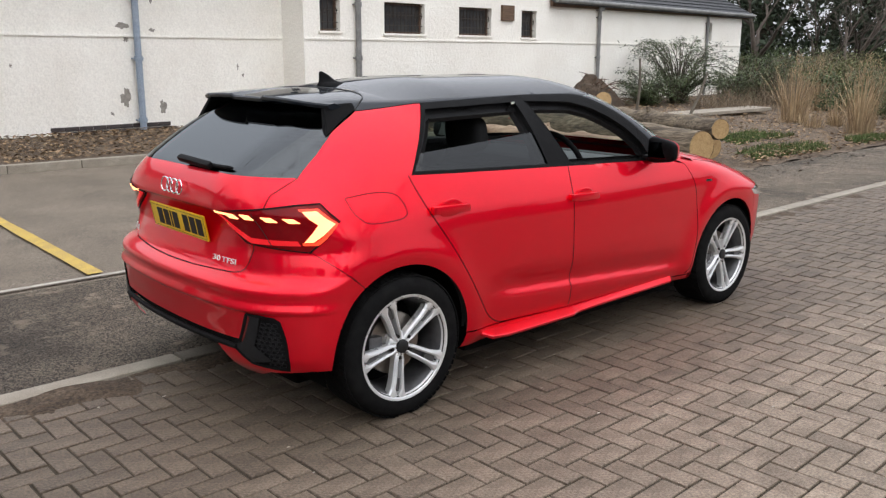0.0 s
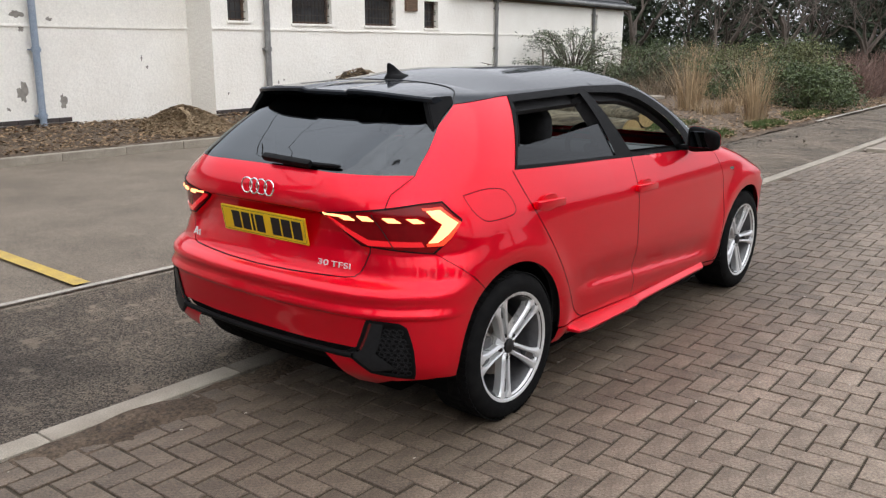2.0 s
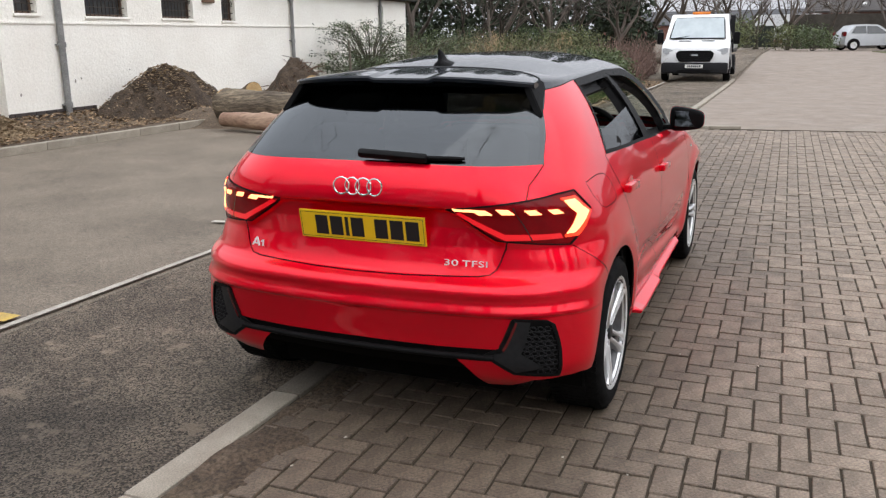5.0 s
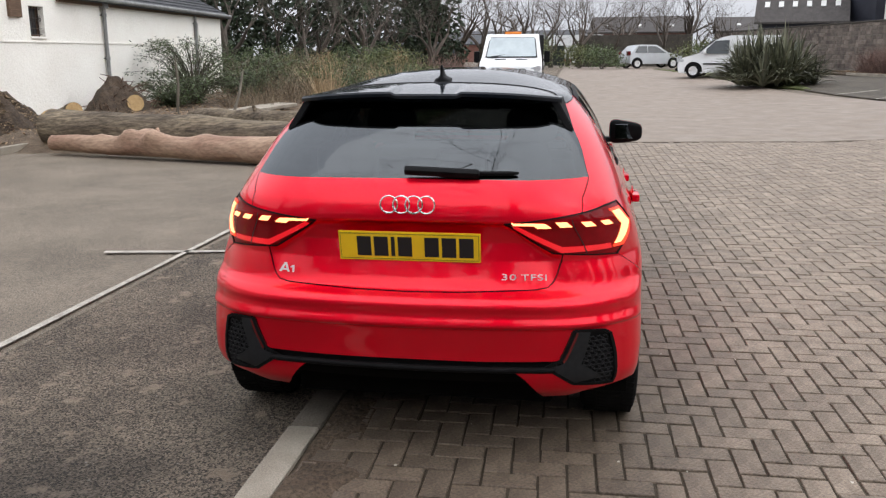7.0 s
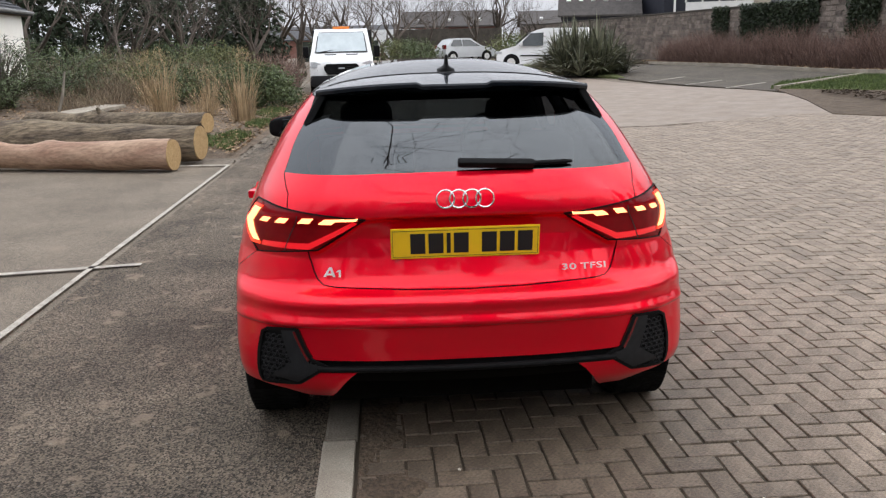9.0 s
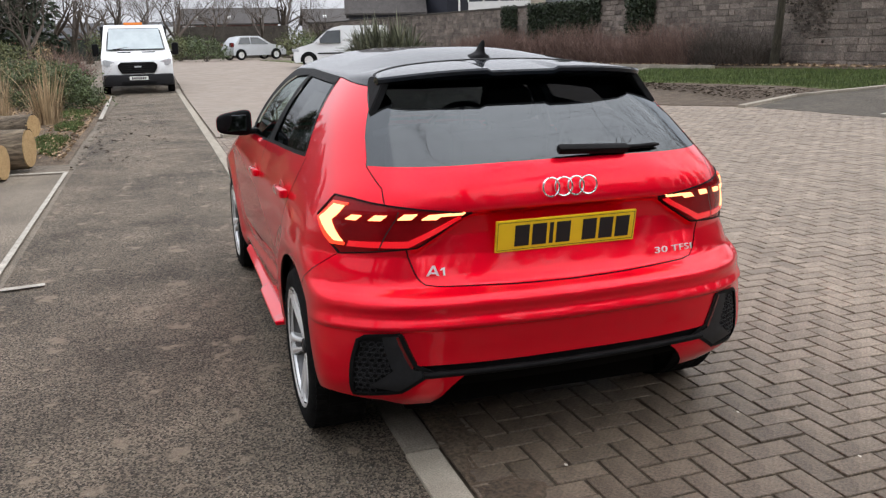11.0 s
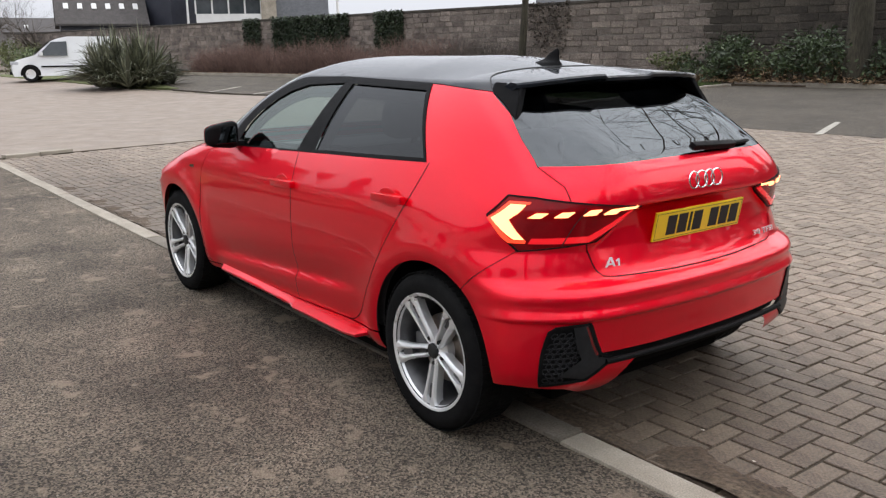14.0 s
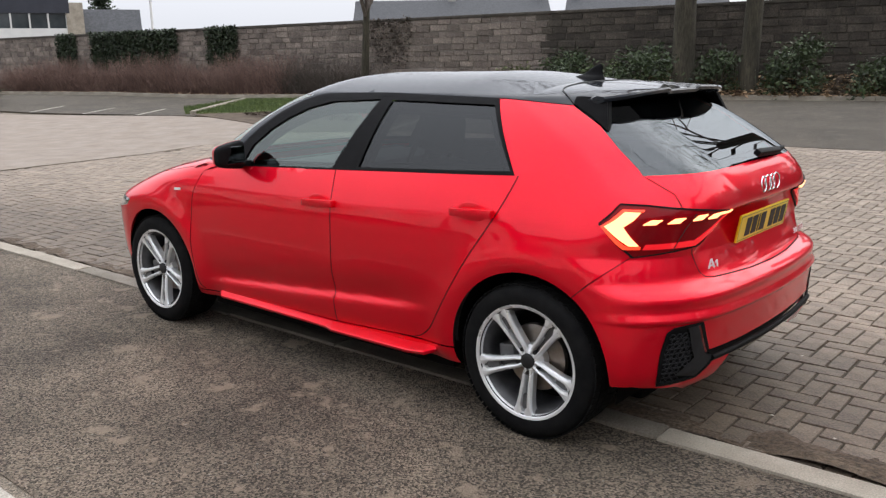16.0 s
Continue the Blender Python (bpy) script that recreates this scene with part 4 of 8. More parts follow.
part("wall_core", boxed(0, 22.3, -.40, -.012, -.3, 2.70, 0, pose(*WALL_A, 0, 0, _wang)), STONE_BED, stone_wall)
part("wall_core", boxed(22.3, (WALL_B - WALL_A).length, -.40, -.012, -.3, 2.70, 0, pose(*WALL_A, 0, 0, _wang)), MORTAR_PALE, stone_wall)
part("coping", boxed(0, (WALL_B - WALL_A).length, -.44, .03, 2.70, 2.78, .02, pose(*WALL_A, 0, 0, _wang)), STONE_BED, stone_wall)
_rnd = random.Random(21)
_wv, _wf, _pv, _pf = [], [], [], []
_made = 0
_wm = pose(*WALL_A, 0, 0, _wang)
_z = .2
while _z < 2.66:
    _h = _rnd.uniform(.15, .24)
    _h = min(_h, 2.69 - _z)
    _x = _rnd.uniform(-.3, 0)
    while _x < (WALL_B - WALL_A).length:
        _w = _rnd.uniform(.25, .68)
        d0, d1 = .0, _rnd.uniform(-.006, .018)
        q = _rnd.uniform(-.02, .02)
        x0, x1, z0, z1 = _x + .005, _x + _w - .005, _z + .005 + q, _z + _h - .005 + q
        e = .012
        vs = [(x0, -.022, z0), (x1, -.022, z0), (x1, -.022, z1), (x0, -.022, z1), (x0 + e, d1, z0 + e), (x1 - e, d1, z0 + e + _rnd.uniform(0, .01)), (x1 - e - _rnd.uniform(0, .02), d1, z1 - e), (x0 + e, d1, z1 - e - _rnd.uniform(0, .01))]
        fs = [(4, 5, 6, 7), (0, 1, 5, 4), (1, 2, 6, 5), (2, 3, 7, 6), (3, 0, 4, 7)]
        if 19.0 < _x < 29.5 and 1.3 < _z and _made < 299:
            me = bpy.data.meshes.new("stone")
            me.from_pydata([(v[0] - _x, v[1], v[2] - _z) for v in vs], [], [f[::-1] for f in fs])
            me.materials.append(STONE_PALE if _x > 22.3 else STONE)
            ob = new("stone", me)
            ob.parent = stone_wall
            ob.matrix_basis = _wm @ pose(_x, 0, _z)
            _made += 1
        else:
            tv, tf = (_pv, _pf) if _x > 22.3 else (_wv, _wf)
            b = len(tv)
            tv += [tuple(_wm @ Vector(v)) for v in vs]
            tf += [tuple(b + i for i in f[::-1]) for f in fs]
        _x += _w
    _z += _h
tagged(mesh_object("rest_of_stones", _wv, _wf, STONE_ISLE, stone_wall, "darker stretch of stones, tree shade put into their colour"), kind="stuff")
tagged(mesh_object("pale_stones", _pv, _pf, STONE_PALE_ISLE, stone_wall, "paler pinkish stretch of stones"), kind="stuff")


# ---- plants
def leaf_cloud(name, n, where, size, material, parent=None, seed=0, droop=.3, aspect=.5):
    """Many small folded leaves; where(rnd) gives each one's place."""
    rnd = random.Random(seed)
    vs, fs = [], []
    for _ in range(n):
        p = Vector(where(rnd))
        s = size * rnd.uniform(.6, 1.4)
        d = Vector((rnd.gauss(0, 1), rnd.gauss(0, 1), rnd.gauss(0, .7) - droop)).normalized() * s
        w = d.cross(Vector((rnd.gauss(0, 1), rnd.gauss(0, 1), rnd.gauss(0, 1))))
        w = (w.normalized() if w.length > 1e-6 else Vector((0, 0, 1))) * s * aspect * .5
        b = len(vs)
        vs += [tuple(p), tuple(p + d * .5 + w), tuple(p + d), tuple(p + d * .5 - w)]
        fs += [(b, b + 1, b + 2, b + 3)]
    return mesh_object(name, vs, fs, material, parent)


def clumps(rnd, centres, spread):
    c = rnd.choice(centres)
    return (c[0] + rnd.gauss(0, spread[0]), c[1] + rnd.gauss(0, spread[1]), max(.05, c[2] + rnd.gauss(0, spread[2])))


def shrub(name, at, r, h, material, label, category, seed, n=2600, leaf=.085, stems=9, group=""):
    rnd = random.Random(seed)
    z = rise(at[0], at[1])
    t = thing(name, label, category, (at[0], at[1], z), 0, group)
    cs = [(rnd.uniform(-r, r) * .8, rnd.uniform(-r, r) * .8, h * rnd.uniform(.2, .92)) for _ in range(34)]
    cs = [c for c in cs if (c[0] / r) ** 2 + (c[1] / r) ** 2 + ((c[2] - h * .4) / (h * .62)) ** 2 < 1.05] or cs
    bm = bmesh.new()
    for i in range(stems):
        a = rnd.uniform(0, 6.28)
        c = rnd.choice(cs)
        tube([(.1 * math.cos(a), .1 * math.sin(a), 0), (c[0] * .5, c[1] * .5, c[2] * .6), c], [.022, .014, .006], 5, True, bm)
    part("stem", bm, TWIG, t)
    leaf_cloud("foliage", n, lambda q: clumps(q, cs, (r * .17, r * .17, h * .09)), leaf, material, t, seed)
    return t


def branches(bm, p, d, length, r, depth, rnd, sides, tips, up=.12, kids=(2, 3), thin=(.55, .72)):
    pts, rad, q, dd = [p], [r], p, d
    segs = 3 if depth > 1 else 2
    for i in range(segs):
        dd = (dd + Vector((rnd.gauss(0, .18), rnd.gauss(0, .18), rnd.gauss(0, .14) + up * .5))).normalized()
        q = q + dd * length / segs
        pts.append(q)
        rad.append(r * (1 - .5 * (i + 1) / segs))
    tube(pts, rad, sides, False, bm)
    tips.append(q)
    if depth == 0:
        return
    for _ in range(rnd.randint(*kids)):
        k = rnd.choice((1, segs - 1, segs, segs))
        ax = dd.orthogonal().normalized()
        ax.rotate(Matrix.Rotation(rnd.uniform(0, 6.28), 3, dd))
        nd = (dd + ax * rnd.uniform(.45, 1.0) + Vector((0, 0, up))).normalized()
        branches(bm, pts[k], nd, length * rnd.uniform(.62, .82), rad[k] * rnd.uniform(*thin) * 1.15, depth - 1, rnd, max(3, sides - 2), tips, up, kids, thin)


def bare_tree(name, at, h, r, label, seed, depth=5, lean=(0, 0), kids=(2, 3), fork=.35, bark=TRUNK, twig=TWIG):
    rnd = random.Random(seed)
    t = thing(name, label, "tree", (at[0], at[1], rise(*at) - .05))
    bm = bmesh.new()
    top = Vector((lean[0], lean[1], h * fork))
    tube([(0, 0, 0), (.02, .01, .25), tuple(top * .5 + Vector((rnd.uniform(-.06, .06), 0, 0))), tuple(top)], [r * 1.5, r * 1.1, r * .95, r * .8], 12, True, bm)
    part("trunk", bm, bark, t, smooth=True, sharp=80)
    bm = bmesh.new()
    tips = []
    for i in range(rnd.randint(3, 4)):
        a = rnd.uniform(0, 6.28)
        branches(bm, top * rnd.uniform(.75, 1.0), Vector((math.cos(a) * .75, math.sin(a) * .75, 1)).normalized(), h * .26, r * .55, depth - 1, rnd, 6, tips, kids=kids, thin=(.52, .68))
    part("crown", bm, twig, t, "bare winter twigs")
    return t


def conifer(name, at, h, r, label, seed, n=5200):
    rnd = random.Random(seed)
    t = thing(name, label, "tree", (at[0], at[1], rise(*at) - .05))
    part("trunk", tube([(0, 0, 0), (0, 0, h * .96)], [.22, .03], 8), TRUNK, t)
    limbs = []
    for i in range(60):
        z = h * (.06 + .92 * (i / 60))
        a, L = i * 2.4, r * (1.05 - .9 * i / 60) * rnd.uniform(.7, 1.15)
        limbs.append((a, L, z))

    def where(q):
        a, L, z = q.choice(limbs)
        k = q.random() ** .7
        return (L * k * math.cos(a) + q.gauss(0, .16), L * k * math.sin(a) + q.gauss(0, .16), z - .28 * L * k + q.gauss(0, .14))
    leaf_cloud("crown", n, where, .30, CONIFER, t, seed, .5, .45)
    return t


def tall_grass(at, h, r, seed, n=210):
    rnd = random.Random(seed)
    t = thing("tall_grass", "clump of tall dry straw-coloured grass on the bed", "grass", (at[0], at[1], .06), group="dry grass clumps")
    vs, fs = [], []
    for _ in range(n):
        a, q = rnd.uniform(0, 6.28), r * rnd.random() ** .7
        L, tilt = h * rnd.uniform(.2, 1.0) ** 1.4, rnd.uniform(.0, .30) + (.6 * rnd.random() if rnd.random() < .35 else 0)
        x, y = q * .5 * math.cos(a), q * .5 * math.sin(a)
        w, b = rnd.uniform(.004, .010), len(vs)
        c = a + 1.57
        for k in range(4):
            f = k / 3
            px, py, pz = x + math.cos(a) * tilt * L * f ** 1.6, y + math.sin(a) * tilt * L * f ** 1.6, L * f * (1 - .18 * tilt * f)
            ww = w * (1 - .75 * f)
            vs += [(px + math.cos(c) * ww, py + math.sin(c) * ww, pz), (px - math.cos(c) * ww, py - math.sin(c) * ww, pz)]
        fs += [(b, b + 1, b + 3, b + 2), (b + 2, b + 3, b + 5, b + 4), (b + 4, b + 5, b + 7, b + 6)]
    for _ in range(int(22 * h)):                               # feathery seed heads
        a, q = rnd.uniform(0, 6.28), r * .7 * rnd.random()
        p = Vector((q * math.cos(a), q * math.sin(a), h * rnd.uniform(.72, 1.08)))
        for _k in range(16):
            o = Vector((rnd.gauss(0, .012), rnd.gauss(0, .012), rnd.uniform(-.14, .08)))
            d = Vector((rnd.gauss(0, .03), rnd.gauss(0, .03), .035))
            w = Vector((rnd.gauss(0, 1), rnd.gauss(0, 1), 0)).normalized() * .004
            b = len(vs)
            vs += [tuple(p + o), tuple(p + o + d * .5 + w), tuple(p + o + d), tuple(p + o + d * .5 - w)]
            fs += [(b, b + 1, b + 2, b + 3)]
    mesh_object("blades", vs, fs, STRAW, t)
    return t


def sword_shrub(at, h, r, seed):
    """A New Zealand flax: fans of long stiff blades that arch at the tips."""
    rnd = random.Random(seed)
    t = thing("flax_shrub", "large dark spiky flax shrub beside the paving", "shrub", (at[0], at[1], rise(*at)))
    for fan in range(34):
        q, w0 = rnd.uniform(0, 6.28), math.sqrt(rnd.random())
        fx, fy, hh = r * .72 * w0 * math.cos(q), r * .72 * w0 * math.sin(q), h * (1 - .42 * w0 * w0)
        vs, fs = [], []
        for _ in range(40):
            a, L = rnd.uniform(0, 6.28), hh * rnd.uniform(.65, 1.1)
            tilt, w, b = rnd.uniform(.05, 1.45), rnd.uniform(.026, .055), len(vs)
            c = a + 1.57
            for k in range(5):
                f = k / 4
                out = .72 * L * math.sin(tilt) * f * (1 + .2 * f)
                z = L * math.cos(tilt * .8) * f * (1.30 - .42 * f * (.6 + 1.3 * tilt))
                ww = w * (1 - f ** 3)
                x, y = fx + math.cos(a) * out, fy + math.sin(a) * out
                vs += [(x + math.cos(c) * ww, y + math.sin(c) * ww, max(.02, z) + ww * .6), (x, y, max(.02, z)), (x - math.cos(c) * ww, y - math.sin(c) * ww, max(.02, z) + ww * .6)]
            for k in range(4):
                q = b + 3 * k
                fs += [(q, q + 1, q + 4, q + 3), (q + 1, q + 2, q + 5, q + 4)]
        mesh_object("leaf_fan", vs, fs, FLAX, t)
    return t


def twig_thicket(name, at, rx, ry, h, material, label, seed, n=700):
    rnd = random.Random(seed)
    t = thing(name, label, "shrub", (at[0], at[1], rise(*at)), _wang if at[1] < -8 else 0)
    vs, fs = [], []
    for _ in range(n):
        x, y = rnd.uniform(-rx, rx), rnd.uniform(-ry, ry)
        L = h * rnd.uniform(.35, 1.1) * (.85 + .3 * noise.noise((x * 1.5, seed, 0)))
        p = Vector((x, y, 0))
        d = Vector((rnd.gauss(0, .42), rnd.gauss(0, .42), 1)).normalized()
        for s in range(3):
            q = p + d * L / 3
            w = Vector((rnd.gauss(0, 1), rnd.gauss(0, 1), 0)).normalized() * .008 * (1 - s * .25)
            b = len(vs)
            vs += [tuple(p + w), tuple(p - w), tuple(q - w * .7), tuple(q + w * .7)]
            fs += [(b, b + 1, b + 2, b + 3)]
            p = q
            d = (d + Vector((rnd.gauss(0, .42), rnd.gauss(0, .42), .0))).normalized()
    tagged(mesh_object("brushwood", vs, fs, material, t), kind="stuff")
    return t


def on_wall(s, z, out):
    return tuple(_wm @ Vector((s, out, z)))


def wall_s(x):
    return (x - WALL_A.x) / _wd.x


def ivy_patch(x0, x1, z0, seed, n, ragged=.35, material=IVY, label="dark ivy hanging over the stone wall"):
    t = thing("ivy", label, "ivy", (0, 0, 0), group="ivy on the wall")
    s0, s1 = wall_s(x0), wall_s(x1)
    col = random.Random(seed + 50)
    foot = [z0 + col.uniform(-.25, ragged) for _ in range(12)]

    def where(q):
        s = q.uniform(s0, s1)
        f = (s - s0) / (s1 - s0) * 10.99
        low = foot[int(f)] + .5 * abs(2 * (s - s0) / (s1 - s0) - 1) ** 3
        return on_wall(s, low + (2.82 - low) * q.random() ** .8, .05 + abs(q.gauss(0, .07)))
    leaf_cloud("leaves", int(n * 1.6), where, .075, material, t, seed, .5, .8)
    return t


ivy_patch(33.2, 34.4, 1.25, 1, 1500)
ivy_patch(27.2, 32.2, 1.15, 2, 6500)
ivy_patch(24.1, 25.6, 1.2, 3, 2000)
ivy_patch(16.7, 18.3, 1.0, 4, 420, .6, TWIG, "bare creeper stems on the stone wall")
LEAF_BANK = mat("damp_leaf_mould", (.040, .030, .020), (.105, .078, .052), 7, rough=.95, bump=.03, bump_scale=20, fine=.8, fine_scale=35)
GREEN_DARK = mat("dark_laurel_leaf", (.022, .038, .014), (.052, .074, .027), 2, rough=.55, island=.5)


def bank_z(x, y):
    """The leaf-strewn bank that climbs from the kerb to the foot of the wall."""
    f = ramp(y, -15.75 + .149 * (x - 13.1), -16.75 + .149 * (x - 13.1)) * ramp(x, 12.6, 10.8)
    return rise(x, y) + .02 + .36 * f * (1 + .45 * noise.noise((x * .9, y * .9, 3))) + .035 * noise.noise((x * 4, y * 4, 7)) * f


bm = bmesh.new()
_rows = []
for _a in range(61):
    _x = -5 + 17.8 * _a / 60
    _c = -17.0 + .149 * (_x - 13.1)
    _rows.append([bm.verts.new((_x, _c + 1.27 - 1.42 * _b / 12, bank_z(_x, _c + 1.27 - 1.42 * _b / 12) - (.06 if _b == 0 else 0))) for _b in range(13)])
for _p, _q in zip(_rows, _rows[1:]):
    for _b in range(12):
        bm.faces.new((_p[_b], _p[_b + 1], _q[_b + 1], _q[_b]))
tagged(part("leaf_bank", bm, LEAF_BANK, smooth=True), "low bank of damp leaf mould under the stone wall", "soil", kind="structure")
scatter("fallen_leaves", 5200, lambda r: (lambda x: (x, -17.0 + .149 * (x - 13.1) + 1.25 * r.random()))(r.uniform(-4, 12.4)), .075, LEAF_DEAD, "brown fallen leaves and litter on the bank", "leaves", 31, .09, bank_z)
for _i, (_x, _y, _r, _h, _n, _m) in enumerate(((11.2, -16.75, .85, 1.25, 2300, GREEN_DARK), (8.6, -17.0, .95, 1.35, 2600, GREEN_DARK), (9.9, -16.9, .7, .95, 1200, EVERGREEN), (6.9, -17.25, .6, 1.2, 1500, GREEN_DARK), (5.2, -17.5, .75, 1.45, 2300, GREEN_DARK), (3.3, -17.75, .8, 1.05, 1900, GREEN_DARK), (12.6, -16.45, .6, .9, 1000, OLIVE), (1.6, -17.9, 1.0, 1.2, 2000, GREEN_DARK))):
    shrub("wall_shrub", (_x, _y), _r, _h, _m, "dark evergreen shrub at the foot of the wall", "shrub", 40 + _i, _n, .10, group="shrubs along the wall")
for _i, (_x, _h) in enumerate(((10.6, 1.0), (7.6, 1.1), (4.3, .9), (2.4, 1.0))):
    twig_thicket("bare_bush", (_x, -16.7 + .149 * (_x - 13.1) + .1), .7, .35, _h, TWIG, "tangle of bare brown stems at the foot of the wall", 90 + _i, 420)
for _i, _x in enumerate((19.5, 22.2, 24.9, 27.6, 30.3, 33.0, 35.6)):
    twig_thicket("twig_hedge", (_x, -15.95 + .149 * (_x - 19.5) + .35), 1.45, .55, 1.45 + .3 * (_i % 2), TWIG_RED if _i not in (0,) else TWIG, "low leafless reddish-brown twiggy hedge by the wall", 60 + _i, 2600)
bare_tree("bare_tree", (17.8, -15.8), 8.0, .12, "bare winter tree with a forked trunk by the wall", 5, 6, (-.2, .0), fork=.34)
bare_tree("bare_tree", (7.78, -17.15), 17.0, .27, "thick bare tree trunk before the stone wall", 8, 6, (.1, 0), kids=(3, 3), fork=.30)
bare_tree("bare_tree", (6.22, -17.4), 16.0, .21, "slim bare tree before the stone wall", 9, 6, (-.1, 0), kids=(3, 3), fork=.30)

# -- beds and hedges by the building and along the lane
def feathery_bush(at, r, h, label, seed, boughs=70, leaf=.085):
    """Arching boughs from one foot, each feathered with leaves along its length."""
    rnd = random.Random(seed)
    t = thing("evergreen_bush", label, "bush", (at[0], at[1], .12))
    bm = bmesh.new()
    vs, fs = [], []
    for _ in range(boughs):
        a, f = rnd.uniform(0, 6.28), rnd.uniform(.35, 1.0)
        out, top = r * rnd.uniform(.45, 1.0), h * f
        pts = [Vector((.12 * math.cos(a), .12 * math.sin(a), 0))]
        for k in (1, 2, 3, 4, 5):
            q = k / 5
            pts.append(Vector((out * q ** 1.3 * math.cos(a + .2 * q), out * q ** 1.3 * math.sin(a + .2 * q), top * (1 - (1 - q) ** 1.8) - .22 * h * max(0, q - .6))) + Vector((rnd.gauss(0, .04), rnd.gauss(0, .04), rnd.gauss(0, .03))))
        tube(pts, [.016, .013, .010, .008, .005, .002], 4, True, bm)
        for _k in range(130):
            q = (rnd.random() ** .7) * 4.99
            p = pts[int(q)].lerp(pts[int(q) + 1], q % 1) + Vector((rnd.gauss(0, .07), rnd.gauss(0, .07), rnd.gauss(0, .05)))
            s = leaf * rnd.uniform(.5, 1.2)
            d = Vector((math.cos(a) + rnd.gauss(0, .9), math.sin(a) + rnd.gauss(0, .9), rnd.gauss(-.1, .5))).normalized() * s
            w = d.cross(Vector((rnd.gauss(0, .4), rnd.gauss(0, .4), 1)))
            w = w.normalized() * s * .16 if w.length > 1e-6 else Vector((s * .16, 0, 0))
            b = len(vs)
            vs += [tuple(p), tuple(p + d * .5 + w), tuple(p + d), tuple(p + d * .5 - w)]
            fs.append((b, b + 1, b + 2, b + 3))
    part("stem", bm, TWIG, t)
    mesh_object("foliage", vs, fs, EVERGREEN, t)
    return t


feathery_bush((17.7, 9.3), 1.7, 1.95, "feathery evergreen bush against the building", 3, 95)
feathery_bush((16.2, 9.2), 1.0, 1.0, "low feathery evergreen bush against the building", 7, 50)
feathery_bush((21.2, 9.0), 1.6, 1.55, "feathery evergreen bush at the building's corner", 4, 80)
feathery_bush((19.4, 8.6), 1.1, 1.0, "low feathery evergreen bush before the building", 8, 50)
tall_grass((14.35, 3.20), 1.30, .55, 1, 300)
tall_grass((15.5, 5.05), 1.35, .62, 2, 300)
tall_grass((15.4, 4.1), .60, .45, 3, 200)
tall_grass((14.5, 4.2), .45, .50, 4, 190)
tall_grass((17.6, 4.5), 1.10, .60, 5, 190)
tall_grass((19.4, 6.4), 1.30, .60, 6, 170)
for _i, (_x, _y, _r, _h, _m, _n) in enumerate(((18.4, 3.5, 1.1, 1.05, EVERGREEN, 3600), (20.6, 3.7, 1.1, 1.0, EVERGREEN, 3200), (19.6, 5.3, 1.3, 1.2, EVERGREEN, 3200), (22.6, 4.6, 1.3, 1.2, OLIVE, 2800), (22.6, 7.0, 1.6, 1.3, OLIVE, 2800),
                                               (25.5, 8.6, 1.8, 1.5, OLIVE, 2800), (25.6, 5.8, 1.5, 1.6, OLIVE, 2800), (28.5, 7.6, 1.9, 1.7, EVERGREEN, 2600), (28.5, 11.0, 1.9, 1.7, EVERGREEN, 2600), (25.0, 11.6, 1.4, 1.5, EVERGREEN, 2200))):
    shrub("hedge_shrub", (_x, _y), _r, _h, _m, "dense evergreen shrub beside the lane" if _m is EVERGREEN else "olive-brown winter shrub in the bed", "shrub", 80 + _i, _n * 2, .07, group="shrubs beside the lane")
for _i, (_x, _y, _w, _h) in enumerate(((19.8, 4.6, 1.1, 1.7), (21.8, 6.1, 1.3, 2.0), (20.3, 7.8, 1.2, 1.7), (24.3, 8.0, 1.5, 2.3), (23.6, 10.2, 1.3, 2.1), (26.8, 9.6, 1.5, 2.4), (17.2, 7.4, .8, 1.1))):
    twig_thicket("bare_shrub", (_x, _y), _w, .7, _h * .8, DRY_STEM, "leafless brown shrub among the evergreens", 700 + _i, 900)
twig_thicket("dogwood", (24.2, 3.9), 1.4, .7, 1.5, TWIG_RED, "dull red leafless dogwood beside the lane", 91, 1500)
twig_thicket("dogwood", (27.5, 4.2), 1.6, .8, 1.6, TWIG_RED, "dull red leafless dogwood beside the lane", 92, 1500)
for _i, (_x, _y, _h, _r) in enumerate(((30, 13.5, 9, 2.6), (33, 9.8, 8, 2.4), (35, 17, 10, 2.8), (38, 13, 9.5, 2.6), (36, 6.2, 6.5, 2.2), (42, 8.5, 8, 2.6), (44, 17, 10, 3.0), (29.5, 17.5, 10, 2.8), (48, 12, 9, 2.8))):
    conifer("conifer", (_x, _y), _h, _r, "dark evergreen conifer behind the lane", 100 + _i, 4200)
for _i, (_x, _y, _h) in enumerate(((27.5, 12.5, 7), (31.5, 8.2, 6), (33.5, 5.8, 5.5), (40, 5.5, 7.5), (46, 5.0, 8), (53, 3.2, 8), (60, -.5, 8.5), (66, 2.5, 9), (62, -6.5, 7.5), (70, -4, 9), (57, 5, 8))):
    bare_tree("bare_tree", (_x, _y), _h, .12 + .01 * _h, "bare winter tree beside the lane", 200 + _i, 6, fork=.2)
bare_tree("spreading_tree", (66, -8.5), 8.5, .40, "broad bare tree beyond the parked cars", 231, 7, fork=.22)
for _i, (_x, _y, _h) in enumerate(((58, 1.5, 8), (64, -3.0, 9), (69, .5, 10), (73, -7.0, 9), (76, -2, 11), (80, 4, 11), (58, -10.5, 7.5), (78, -11, 10), (84, -6, 12), (70, 5, 10))):
    bare_tree("bare_tree", (_x, _y), _h, .15, "slender bare tree in the distance", 500 + _i, 6, kids=(2, 4), fork=.12)
sword_shrub((29.6, -7.45), 2.45, 2.15, 3)
